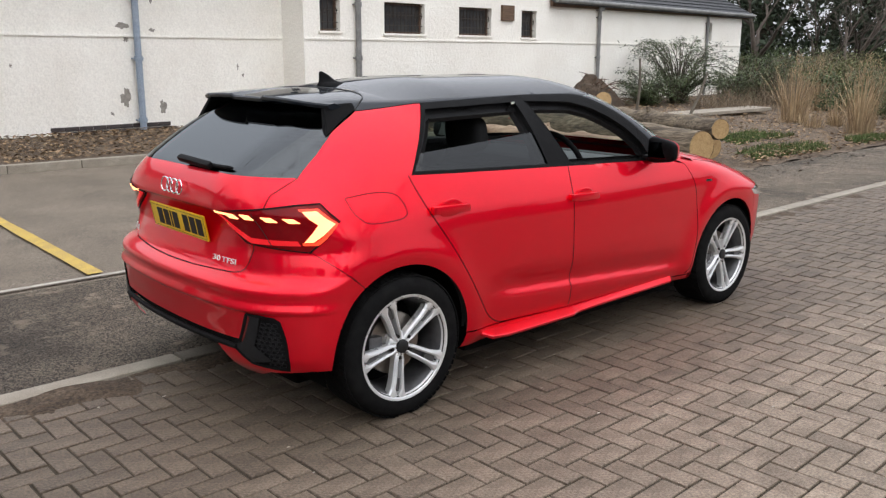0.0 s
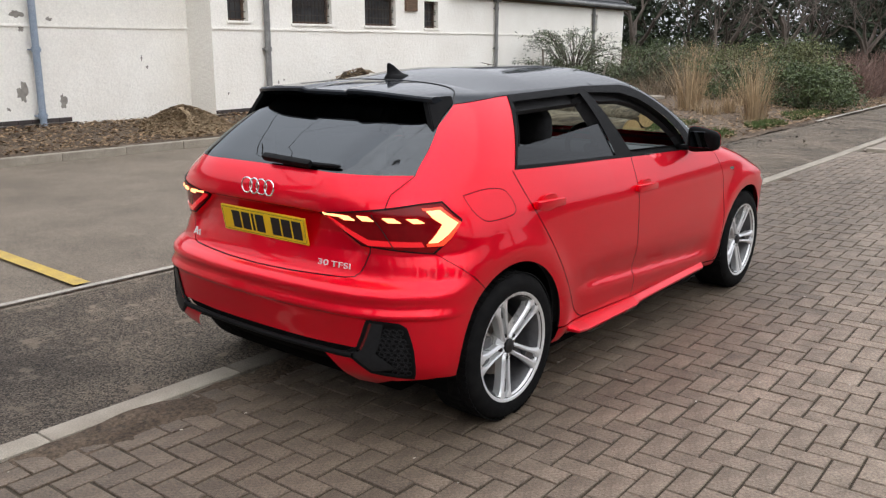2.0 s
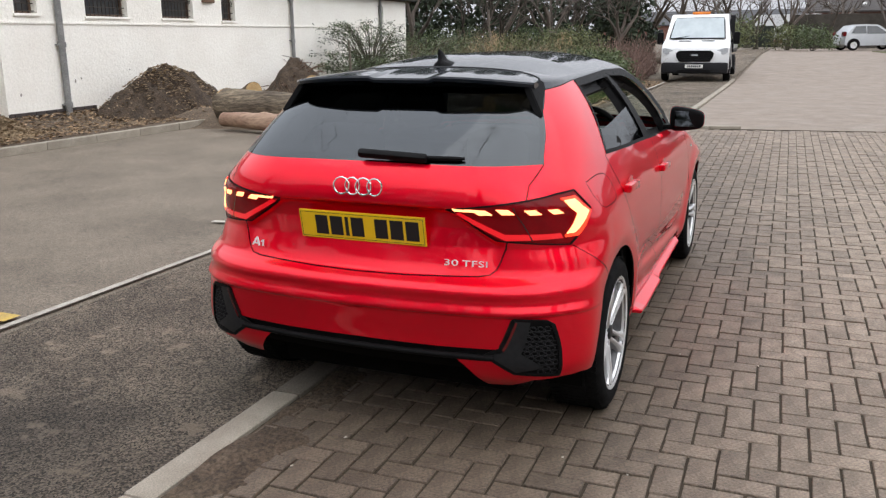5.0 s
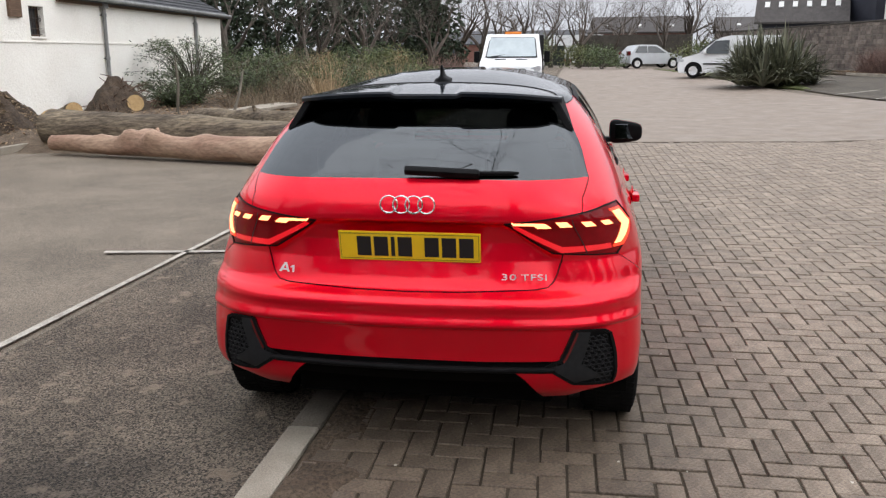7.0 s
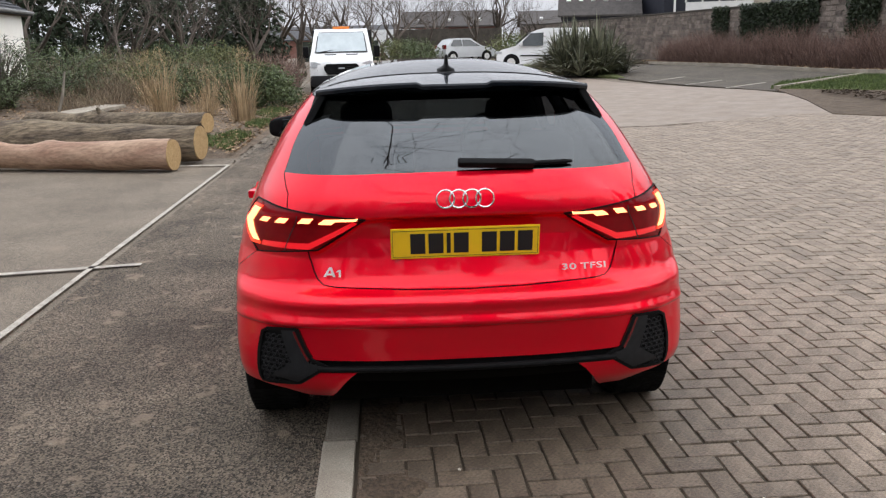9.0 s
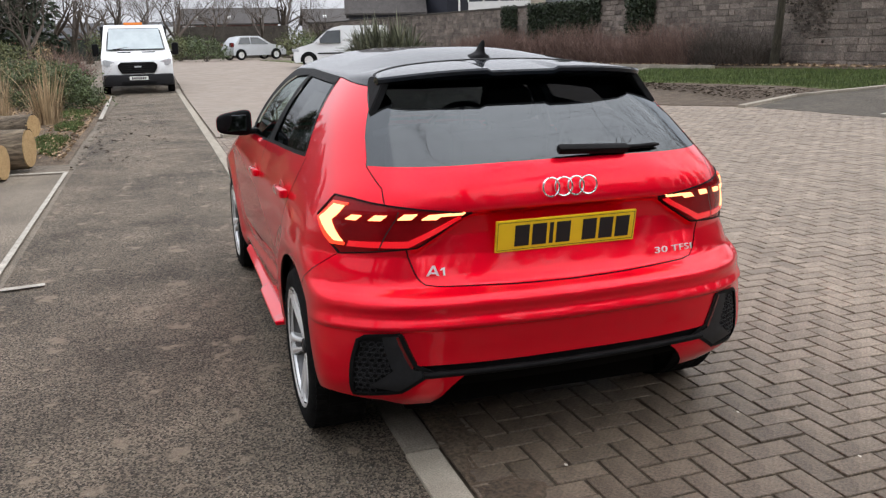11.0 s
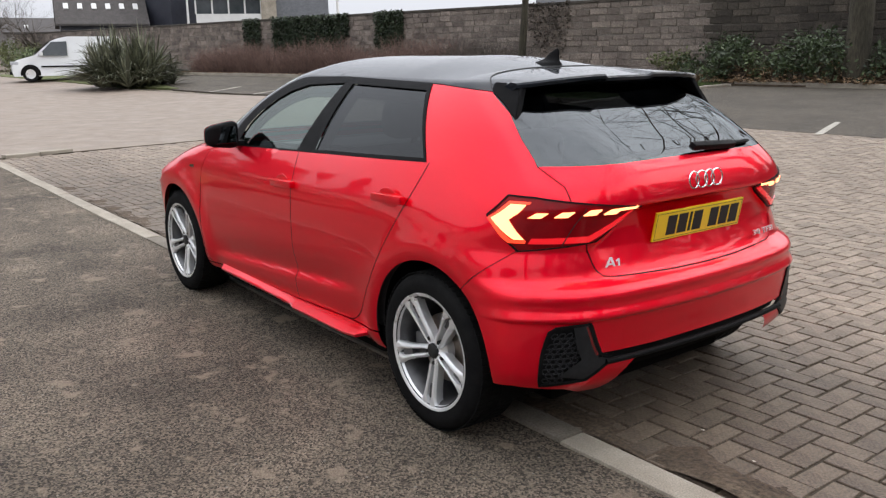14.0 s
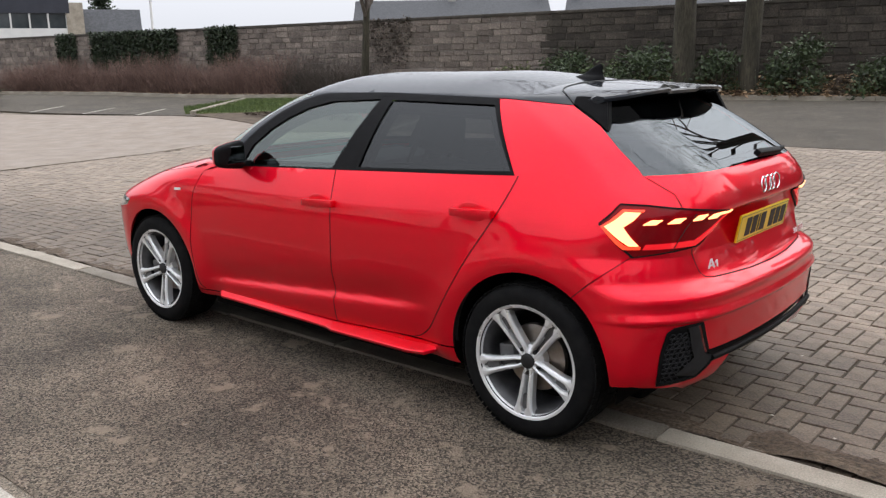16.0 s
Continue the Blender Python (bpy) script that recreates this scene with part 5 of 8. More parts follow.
for _i, (_x, _y, _r, _h) in enumerate(((44, -8.3, 2.0, 1.4), (48, -7.6, 2.2, 1.5), (52, -1.9, 1.3, 1.4), (58.5, -9.0, 1.9, 1.9), (58.0, -11.0, 1.9, 1.8), (54.5, -.5, 1.5, 1.6), (62, -1.4, 2, 1.6), (50, 2.9, 2.0, 2.0), (55, 3.2, 2.2, 2.2))):
    shrub("far_hedge", (_x, _y), _r, _h, OLIVE if _i % 2 else EVERGREEN, "clipped dark hedge by the far parked cars", "hedge", 140 + _i, 1500, .14)

# ---- vehicles further off
VAN_WHITE = mat("white_van_paint", (.72, .73, .74), (.68, .69, .70), 2, rough=.3, coat=.8)
SILVER = mat("silver_car_paint", (.50, .52, .54), (.46, .48, .50), 2, rough=.3, metal=.5, coat=.8)
SCREEN_GLASS = mat("dark_vehicle_glass", (.030, .036, .040), (.045, .052, .056), 2, rough=.06, spec=.6, coat=.4)
HEADLAMP = mat("clear_headlamp", (.50, .52, .54), (.36, .38, .40), 14, rough=.12, spec=.6, coat=.8)
# pale base colour stands in for the sky mirrored in the screen
VAN_GLASS = mat("sky_pale_windscreen", (.30, .36, .38), (.24, .29, .31), 2, rough=.05, spec=1.0, coat=1.0)


def side_body(profile, width, tuck, m, shoulder):
    """A vehicle's body: a side outline drawn out across its width, leaning in above the shoulder line."""
    bm = bmesh.new()
    n = 9
    cols = []
    for i in range(n):
        k = -1 + 2 * i / (n - 1)
        col = []
        for x, z in profile:
            lean = tuck * max(0.0, (z - shoulder)) / .6
            round_end = .10 * (abs(k) ** 4)
            mid = (profile[0][0] + max(p[0] for p in profile)) / 2
            col.append(bm.verts.new((x + round_end * (1 if x < mid else -1), k * (width / 2 - lean), z)))
        cols.append(col)
    for a, b in zip(cols, cols[1:]):
        for j in range(len(profile)):
            q = (j + 1) % len(profile)
            bm.faces.new((a[j], a[q], b[q], b[j]))
    bm.faces.new(cols[0][::-1])
    bm.faces.new(cols[-1])
    bmesh.ops.recalc_face_normals(bm, faces=bm.faces)
    bmesh.ops.transform(bm, matrix=m, verts=bm.verts)
    return bm


def road_wheel(parent, x, y, r, m, rim=ALLOY):
    bm = lathe([(r * .62, -.09), (r * .93, -.10), (r, -.07), (r, .07), (r * .93, .10), (r * .62, .09)], 28)
    bmesh.ops.transform(bm, matrix=m @ pose(x, y, r), verts=bm.verts)
    w = part("wheel", bm, RUBBER, parent, smooth=True)
    bm = lathe([(.0001, .07), (r * .2, .075), (r * .5, .06), (r * .62, .085), (r * .64, -.085), (.0001, -.07)], 24)
    bmesh.ops.transform(bm, matrix=m @ pose(x, y, r), verts=bm.verts)
    part("rim", bm, rim, w, smooth=True)


def panel_on(parent, name, pts, m, material, label=""):
    bm = bmesh.new()
    bm.faces.new([bm.verts.new(m @ Vector(p)) for p in pts])
    return part(name, bm, material, parent, label)


def arch_ring(x, s, r, half_width):
    """A dark half-round wheel opening, standing a little proud of the body's side."""
    bm = lathe([(.02, s * (half_width + .004)), (r * 1.22, s * (half_width + .004)), (r * 1.22, s * (half_width - .10))], 36)
    bmesh.ops.translate(bm, verts=bm.verts, vec=(x, 0, r))
    bmesh.ops.delete(bm, geom=[v for v in bm.verts if v.co.z < r * .62], context="VERTS")
    return bm


I4 = Matrix.Identity(4)
van = thing("flatbed_van", "white flatbed van with an amber beacon, facing along the lane", "van", (24.85, 1.68, 0), 1.5)
part("cab", side_body([(.03, .40), (.0, .60), (.0, .92), (.05, 1.04), (.17, 1.14), (.50, 1.26), (.62, 1.31), (1.28, 1.95), (1.40, 2.03), (1.62, 2.08), (2.40, 2.08), (2.46, 2.0), (2.46, .40)], 2.04, .10, I4, 1.15), VAN_WHITE, van, smooth=True, sharp=24)
part("bumper", boxed(-.07, .34, -1.01, 1.01, .26, .60, .09), DARK_PLASTIC, van, "black front bumper", smooth=True)
part("air_intake", boxed(-.085, -.05, -.50, .50, .30, .38, .01), TRIM, van)
part("grille", prism([(-.57, .88), (-.47, .96), (.47, .96), (.57, .88), (.55, .76), (.46, .625), (-.46, .625), (-.55, .76)], .10, None, pose(-.028, 0, 0, 0, 0, -90)), TRIM, van, "black six-sided front grille")
for _z in (.68, .74, .80, .86, .92):
    part("grille_bar", boxed(-.042, -.024, -.50, .50, _z - .008, _z + .008, .003), DARK_PLASTIC, van)
part("badge", boxed(-.050, -.036, -.10, .10, .80, .845, .01), HEADLAMP, van)
for _s in (1, -1):
    part("headlight", prism([(_s * .62, .86), (_s * .66, .97), (_s * .92, 1.05), (_s * .985, 1.02), (_s * .97, .90), (_s * .86, .84)], .16, None, pose(.035, 0, 0, 0, 0, -90)), HEADLAMP, van)
    part("bonnet_slot", boxed(.42, .45, min(_s * .16, _s * .54), max(_s * .16, _s * .54), 1.235, 1.262, .004), TRIM, van)
    part("mirror", boxed(.80, .98, min(_s * 1.07, _s * 1.27), max(_s * 1.07, _s * 1.27), 1.14, 1.52, .06), TRIM, van, "black door mirror", smooth=True)
    part("mirror_arm", boxed(.86, .93, min(_s * .93, _s * 1.10), max(_s * .93, _s * 1.10), 1.20, 1.26, .01), TRIM, van)
    for _x in (.72, 3.9):
        road_wheel(van, _x, _s * .945, .345, I4, ALLOY_DARK)
        part("wheel_arch", arch_ring(_x, _s, .345, 1.02), DARK_PLASTIC, van)
panel_on(van, "windscreen_seal", [(.585, -.86, 1.30), (.585, .86, 1.30), (1.275, .765, 1.965), (1.275, -.765, 1.965)], Matrix.Translation((-.018, 0, .012)), TRIM, "black seal round the windscreen")
panel_on(van, "windscreen", [(.61, -.82, 1.325), (.61, .82, 1.325), (1.25, .735, 1.942), (1.25, -.735, 1.942)], Matrix.Translation((-.026, 0, .018)), VAN_GLASS, "windscreen with a pale sky reflection put into its colour")
for _s in (1, -1):
    panel_on(van, "door_window", [(.95, _s * 1.0, 1.30), (1.95, _s * 1.0, 1.30), (1.95, _s * .905, 1.90), (1.42, _s * .905, 1.90)], I4, SCREEN_GLASS)
bm = bmesh.new()
tube([(.54, .72, 1.33), (.66, .20, 1.40)], .012, 5, True, bm)
part("wiper", bm, TRIM, van)
part("beacon_bar", boxed(1.60, 1.80, -.28, .28, 2.075, 2.16, .03), AMBER, van, "amber roof beacon bar")
_pl = part("number_plate", boxed(-.092, -.075, -.27, .27, .43, .54, .004), PLATE_WHITE, van)
for _k in range(7):
    part("character_bar", boxed(-.096, -.0925, -.20 + _k * .06, -.16 + _k * .06, .452, .518), INK, _pl)
part("flatbed", boxed(2.60, 5.4, -1.02, 1.02, .85, .98, .02), DARK_PLASTIC, van)
part("headboard", boxed(2.60, 2.66, -1.02, 1.02, .98, 2.05, .01), DARK_PLASTIC, van)
for _s in (1, -1):
    part("dropside", boxed(2.66, 5.4, min(_s * .99, _s * 1.03), max(_s * .99, _s * 1.03), .98, 1.38, .01), VAN_WHITE, van)

small_van = thing("small_van", "white compact van parked beside the flax shrub", "van", (37.6, -5.05, rise(37.6, -6)), -108)
_prof = [(.06, .22), (.0, .36), (.0, .60), (.06, .76), (.22, .88), (.62, .99), (.92, 1.07), (1.25, 1.38), (1.58, 1.63), (1.90, 1.76), (2.4, 1.82), (4.28, 1.80), (4.38, 1.6), (4.40, .24)]
part("body", side_body(_prof, 1.76, .12, I4, 1.0), VAN_WHITE, small_van, smooth=True, sharp=25)
for _s in (1, -1):
    panel_on(small_van, "door_window", [(1.12, _s * .888, 1.06), (2.25, _s * .888, 1.04), (2.25, _s * .792, 1.62), (1.66, _s * .792, 1.60)], I4, SCREEN_GLASS)
    for _x in (.78, 3.5):
        road_wheel(small_van, _x, _s * .83, .315, I4)
        part("wheel_arch", arch_ring(_x, _s, .315, .88), TRIM, small_van)
    part("headlight", boxed(.03, .36, min(_s * .46, _s * .885), max(_s * .46, _s * .885), .68, .83, .05), HEADLAMP, small_van, smooth=True)
    part("bumper_corner", boxed(-.02, .25, min(_s * .56, _s * .86), max(_s * .56, _s * .86), .30, .42, .03), TRIM, small_van, smooth=True)
    part("side_strip", boxed(1.2, 3.1, min(_s * .878, _s * .90), max(_s * .878, _s * .90), .58, .64, .008), TRIM, small_van)
    part("mirror", boxed(1.18, 1.32, min(_s * .90, _s * 1.08), max(_s * .90, _s * 1.08), 1.05, 1.22, .04), VAN_WHITE, small_van, smooth=True)
panel_on(small_van, "windscreen", [(.95, -.78, 1.09), (.95, .78, 1.09), (1.60, .70, 1.635), (1.60, -.70, 1.635)], Matrix.Translation((-.02, 0, .022)), SCREEN_GLASS)
part("bumper_grille", boxed(-.02, .05, -.55, .55, .36, .50, .02), TRIM, small_van)

far_hatchback = thing("silver_hatchback", "silver hatchback car parked in the distance", "car", (53.5, -3.2, rise(53, -4)), -68)
_prof = [(.0, .35), (.02, .75), (.12, .95), (.55, 1.40), (1.0, 1.48), (1.9, 1.46), (2.85, .98), (3.7, .84), (3.92, .60), (3.92, .28), (.1, .28)]
part("body", side_body(_prof, 1.70, .16, I4, .95), SILVER, far_hatchback, smooth=True, sharp=25)
for _s in (1, -1):
    panel_on(far_hatchback, "side_window", [(.45, _s * .862, .98), (1.30, _s * .862, .97), (1.30, _s * .742, 1.39), (.72, _s * .742, 1.38)], I4, SCREEN_GLASS)
    panel_on(far_hatchback, "side_window", [(1.36, _s * .862, .97), (2.60, _s * .862, .95), (1.95, _s * .745, 1.37), (1.36, _s * .742, 1.39)], I4, SCREEN_GLASS)
    part("tail_light", boxed(-.01, .16, min(_s * .55, _s * .86), max(_s * .55, _s * .86), .82, 1.08, .03), REFLECT_RED, far_hatchback)
    for _x in (.62, 3.1):
        road_wheel(far_hatchback, _x, _s * .80, .31, I4)
        part("wheel_arch", arch_ring(_x, _s, .31, .85), TRIM, far_hatchback)

camper = thing("caravan", "cream caravan parked far off behind shrubs", "caravan", (74, -2.6, .42), 70)
part("body", side_body([(0, .5), (-.1, 1.6), (.25, 2.5), (5.2, 2.5), (5.5, 1.6), (5.4, .5)], 2.2, .05, I4, 1.2), VAN_WHITE, camper, smooth=True, sharp=25)
panel_on(camper, "window", [(.7, 1.06, 1.3), (1.9, 1.06, 1.3), (1.9, 1.04, 1.9), (.7, 1.04, 1.9)], I4, SCREEN_GLASS)
for _s in (1, -1):
    road_wheel(camper, 2.4, _s * .9, .33, I4)

# ---- buildings beyond the wall
PALE = mat("pale_cladding", (.62, .62, .60), (.56, .56, .55), 2, rough=.7)
NAVY = mat("dark_blue_cladding", (.020, .022, .032), (.028, .03, .042), 2, rough=.6)
GREYSTONE = mat("grey_stone_house", (.22, .21, .20), (.30, .285, .27), 1.5, rough=.9, fine=.8, fine_scale=10)
REDBRICK = mat("dull_red_brick", (.16, .075, .058), (.20, .10, .08), 2, rough=.9, fine=.8, fine_scale=14)


CONIFER_DARK = mat("dark_green_timber", (.018, .024, .018), (.03, .036, .026), 3, rough=.8, fine=.7, fine_scale=20)
SLATE_BROWN = mat("brown_grey_tiled_roof", (.045, .040, .038), (.065, .058, .055), 3, rough=.8, fine=.7, fine_scale=30)


def gabled(name, at, turn, L, W, eave, ridge, wall_m, roof_m, label, windows=0, skylights=0, chimneys=0):
    t = thing(name, label, "building", at, turn)
    part("wall", boxed(-L / 2, L / 2, -W / 2, W / 2, 0, eave), wall_m, t)
    bm = bmesh.new()
    o = .3
    prism([(-W / 2 - o, eave - .05), (0, ridge), (W / 2 + o, eave - .05), (W / 2 + o, eave + .08), (0, ridge + .15), (-W / 2 - o, eave + .08)], L + 2 * o, bm, pose(-L / 2 - o, 0, 0, 0, 0, -90) @ Matrix.Translation((0, 0, 0)))
    part("roof", bm, roof_m, t)
    for s in (1, -1):
        bm = bmesh.new()
        bm.faces.new([bm.verts.new(p) for p in ((s * L / 2, -W / 2, eave), (s * L / 2, W / 2, eave), (s * L / 2, 0, ridge))])
        part("gable", bm, wall_m, t)
        for i in range(windows):
            x = -L / 2 + L * (i + .5) / windows
            w = part("window", boxed(x - .55, x + .55, s * W / 2 - .04, s * W / 2 + .04, eave - 1.6, eave - .45), SCREEN_GLASS, t)
            part("window_frame", boxed(x - .03, x + .03, s * W / 2 - .06, s * W / 2 + .06, eave - 1.6, eave - .45), PALE, w)
        for i in range(skylights):
            x = -L / 2 + L * (i + .5) / skylights
            k = .30
            y, z = s * (W / 2) * (1 - k), eave + (ridge - eave) * k
            ang = math.degrees(math.atan2(ridge - eave, W / 2))
            part("skylight", boxed(-.16, .16, -.28, .28, .12, .26, 0, pose(x, y, z + .04, -s * ang, 0, 0)), PALE, t)
    for i in range(chimneys):
        x = -L / 2 + .6 + (L - 1.2) * i / max(1, chimneys - 1)
        part("chimney", boxed(x - .4, x + .4, -.35, .35, ridge - .4, ridge + 1.2), wall_m, t)
    return t


gabled("long_hall", (63.5, -16.2, .3), -103, 5.4, 8, 3.0, 6.6, NAVY, SLATE_BROWN, "dark hall with rooflights beyond the wall", 0, 6)
gabled("dark_hall", (62.0, -20.6, .3), -72, 4.6, 7, 6.4, 6.7, NAVY, NAVY, "dark blue flat-roofed hall beyond the wall")
office = thing("flat_roofed_office", "pale flat-roofed office with a band of windows", "building", (52.6, -21.4, 0), 66)
part("wall", boxed(-2.1, 2.1, -5, 0, 0, 3.85), PALE, office)
part("upper_wall", boxed(-2.3, 2.1, -5.1, .12, 4.75, 5.7), NAVY, office)
part("pier", boxed(-3.1, -2.1, -4, .1, 0, 5.4), KERB, office)
part("band", boxed(-2.1, 2.1, -4.9, -.1, 3.85, 4.75), SCREEN_GLASS, office)
for _k in range(5):
    part("mullion", boxed(-2.1 + 1.05 * _k - .05, -2.1 + 1.05 * _k + .05, -.12, .03, 3.85, 4.75), PALE, office)
gabled("dark_roofed_house", (54.3, -27.3, 0), 61, 3.9, 4, 3.0, 5.1, GREYSTONE, SLATE, "low house with a dark roof beyond the wall")
conifer("conifer", (66, -33.4), 9.5, 1.7, "dark conifer beyond the roofs", 160, 6000)
gabled("terraced_house", (56, -66, 0), 41, 19, 9, 4.6, 7.4, GREYSTONE, SLATE, "grey stone terraced house with chimneys beyond the wall", 5, 0, 3)
gabled("terraced_house", (40, -77, 0), 28, 15, 9, 4.6, 7.4, GREYSTONE, SLATE, "grey stone terraced house with chimneys beyond the wall", 5, 0, 3)
gabled("far_shed", (104, 6, 0), 80, 30, 10, 2.4, 3.9, REDBRICK, SLATE, "long low brick building at the end of the lane", 6)
tagged(part("garden_wall", boxed(-.15, .15, -4.2, 4.2, -.1, 2.35, .02, pose(64.0, -4.6, .35, 0, 0, 6)), STONE_BED), "dull brown garden wall beyond the parked cars", "wall")
gabled("brick_house", (86, -6.4, .3), 84, 9, 9, 2.9, 4.4, REDBRICK, SLATE_BROWN, "low brick house with a brown tiled roof", 3, 3)
gabled("brick_house", (84, -20.5, .3), 84, 14, 9, 2.9, 4.2, GREYSTONE, SLATE_BROWN, "low grey house with a brown tiled roof", 4, 4)
tagged(part("timber_fence", boxed(-.06, .06, -3.4, 3.4, -.1, 1.65, .01, pose(70.0, 4.2, .35, 0, 0, 4)), CONIFER_DARK), "dark close-boarded fence at the end of the lane", "fence")
tagged(part("lamp_post", tube([(49.4, -27.8, 0), (49.4, -27.8, 9.5)], [.10, .06], 8), PALE), "pale lamp post beyond the wall", "lamp post")
tagged(part("lamp_post", tube([(50.0, -17.6, 0), (50.0, -17.6, 7.0)], [.09, .05], 8), PALE), "pale lamp post beyond the wall", "lamp post")

for _i, (_x, _y, _h) in enumerate(((28.5, 9.5, 7.5), (30.5, 11.5, 8), (32.5, 14, 8.5), (34.5, 8.0, 7), (37.5, 9.5, 8), (39.5, 7.0, 7.5), (43.5, 6.2, 7))):
    bare_tree("bare_tree", (_x, _y), _h, .14, "bushy bare winter tree behind the bed", 400 + _i, 6, fork=.12)
# ---- behind the camera: what shows in the car's glass and paint; conifers and walls are unseen additions
for _i, (_x, _y, _h, _r) in enumerate(((-13.5, -4.0, 10, .24), (-12.0, 8.5, 9, .22), (-15, -9.5, 11, .26), (-19, 2.5, 12, .26), (-6.5, -13, 10, .24))):
    bare_tree("bare_tree", (_x, _y), _h, _r, "bare spreading winter tree behind the paving", 300 + _i, 6, fork=.2)
# conifers out of view, added to darken the low horizon in the paint
for _i, (_x, _y) in enumerate(((-24, -18), (-26, -6), (-27, 6), (-24, 17), (-14, 24), (-10, -26), (-28, -30))):
    conifer("conifer", (_x, _y), 8 + _i % 3, 3.2, "unseen dark conifer added at the edge of the car park", 320 + _i, 2600)
# an unseen belt, added to cut the light on the car's tail
_bl = random.Random(77)
for _i in range(24):
    conifer("conifer", (-15.8 + _bl.uniform(-1.2, 1.2), -20 + 1.65 * _i + _bl.uniform(-.5, .5)), 8.8 + 1.1 * math.sin(_i * .55) + _bl.uniform(-.4, .4), 3.3, "unseen dark conifer in a belt added to dim the car's tail", 360 + _i, 2000)
_bw = thing("boundary_wall", "unseen stone boundary wall added behind the paving", "wall", kind="structure")
part("wall_run", boxed(-30, -29.6, -40, 30, -.1, 2.6), STONE_BED, _bw)
part("wall_run", boxed(-30, 20, 34, 34.4, -.1, 2.6), STONE_BED, _bw)


def spreading_tree(at, h, seed, aim, limbs=11, reach=()):
    """A big bare tree whose long limbs reach out over the parked car."""
    rnd = random.Random(seed)
    t = thing("overhanging_tree", "large bare tree with limbs reaching over the parked car", "tree", (at[0], at[1], -.05))
    bm = bmesh.new()
    tube([(0, 0, 0), (.05, .02, .4), (.1, 0, h * .3), (.25, .05, h * .5)], [.52, .36, .30, .24], 14, True, bm)
    part("trunk", bm, TRUNK, t, smooth=True, sharp=80)
    bm = bmesh.new()
    tips = []
    for i in range(limbs):
        a = aim + rnd.uniform(-.9, .9) if i < limbs - 3 else rnd.uniform(0, 6.28)
        d = Vector((math.cos(a), math.sin(a), rnd.uniform(.08, .42))).normalized()
        branches(bm, Vector((.15, .02, h * rnd.uniform(.42, .52))), d, h * .36, .036, 6, rnd, 6, tips, .03, (2, 3))
    if reach:                                                   # one long limb arching right over the car
        pts = [Vector(p) - Vector((at[0], at[1], 0)) for p in reach]
        tube(pts, [.017 - .011 * i / (len(pts) - 1) for i in range(len(pts))], 7, True, bm)
        for i in range(34):
            k = rnd.randrange(2, len(pts))
            a = rnd.uniform(-1.5, 1.5)
            branches(bm, pts[k - 1].lerp(pts[k], rnd.random()), Vector((math.cos(a), math.sin(a), rnd.uniform(-.1, .35))).normalized(), 1.05, .0075, 5, rnd, 4, tips, .0, (2, 3))
    low = [v for v in bm.verts if v.co.z < 4.1]                 # pruned clear of the car park
    bmesh.ops.delete(bm, geom=low, context="VERTS")
    part("crown", bm, TWIG, t, "bare winter twigs")
    return t


spreading_tree((-7.9, -1.2), 12.5, 5, .1, 14, ((-7.7, -1.2, 5.6), (-5.6, -.9, 6.5), (-3.4, -.4, 6.9), (-1.2, .0, 7.1), (.6, .3, 7.0), (2.4, .2, 7.2), (3.6, .6, 7.1)))
spreading_tree((-4.4, -9.5), 13.0, 9, .75, 11)
spreading_tree((.6, -16.2), 16.0, 21, 1.3, 10)
spreading_tree((-6.2, 7.2), 12.0, 14, -.5, 8)
# conifers out of view, added to shade the wall and car park
for _i, (_x, _y, _h) in enumerate(((-2.2, -17.2, 8.0), (-6.0, -16.2, 8.5), (-10.5, -17.5, 9))):
    conifer("conifer", (_x, _y), _h, 2.9, "unseen dark conifer added to shade the stone wall", 340 + _i, 5200)

# -- the hatchback's body: one smooth wrap-round surface, from the tail's middle (u = 0) round the corner and along the flank to the nose
def curve(*pts):
    """A smooth monotone curve through (x, y) pairs."""
    xs, ys = np.array([p[0] for p in pts], float), np.array([p[1] for p in pts], float)
    h, d = np.diff(xs), np.diff(ys) / np.diff(xs)
    m = np.zeros(len(xs))
    for i in range(1, len(xs) - 1):
        if d[i - 1] * d[i] > 0:
            w1, w2 = 2 * h[i] + h[i - 1], h[i] + 2 * h[i - 1]
            m[i] = (w1 + w2) / (w1 / d[i - 1] + w2 / d[i])
    m[0], m[-1] = d[0], d[-1]

    def f(x):
        x = np.clip(np.asarray(x, float), xs[0], xs[-1])
        i = np.clip(np.searchsorted(xs, x, side="right") - 1, 0, len(xs) - 2)
        t = (x - xs[i]) / h[i]
        return (ys[i] * (1 + 2 * t) * (1 - t) ** 2 + m[i] * h[i] * t * (1 - t) ** 2
                + ys[i + 1] * t * t * (3 - 2 * t) + m[i + 1] * h[i] * t * t * (t - 1))
    return f


TOP, SHIFT, REAR_U, NOSE_U = 1.325, 1.25, 0.30, 5.3
tail_x = curve((.18, -.50), (.24, -.57), (.30, -.63), (.36, -.650), (.42, -.651), (.50, -.660), (.530, -.664), (.541, -.678), (.549, -.682), (.562, -.678), (.578, -.672),
               (.590, -.671), (.612, -.675), (.626, -.671), (.640, -.655), (.655, -.628), (.672, -.606), (.70, -.597), (.78, -.590), (.87, -.586), (.895, -.592),
               (.915, -.601), (.96, -.592), (1.02, -.562), (1.05, -.538), (1.10, -.468), (1.20, -.305), (1.30, -.125), (1.34, -.05))
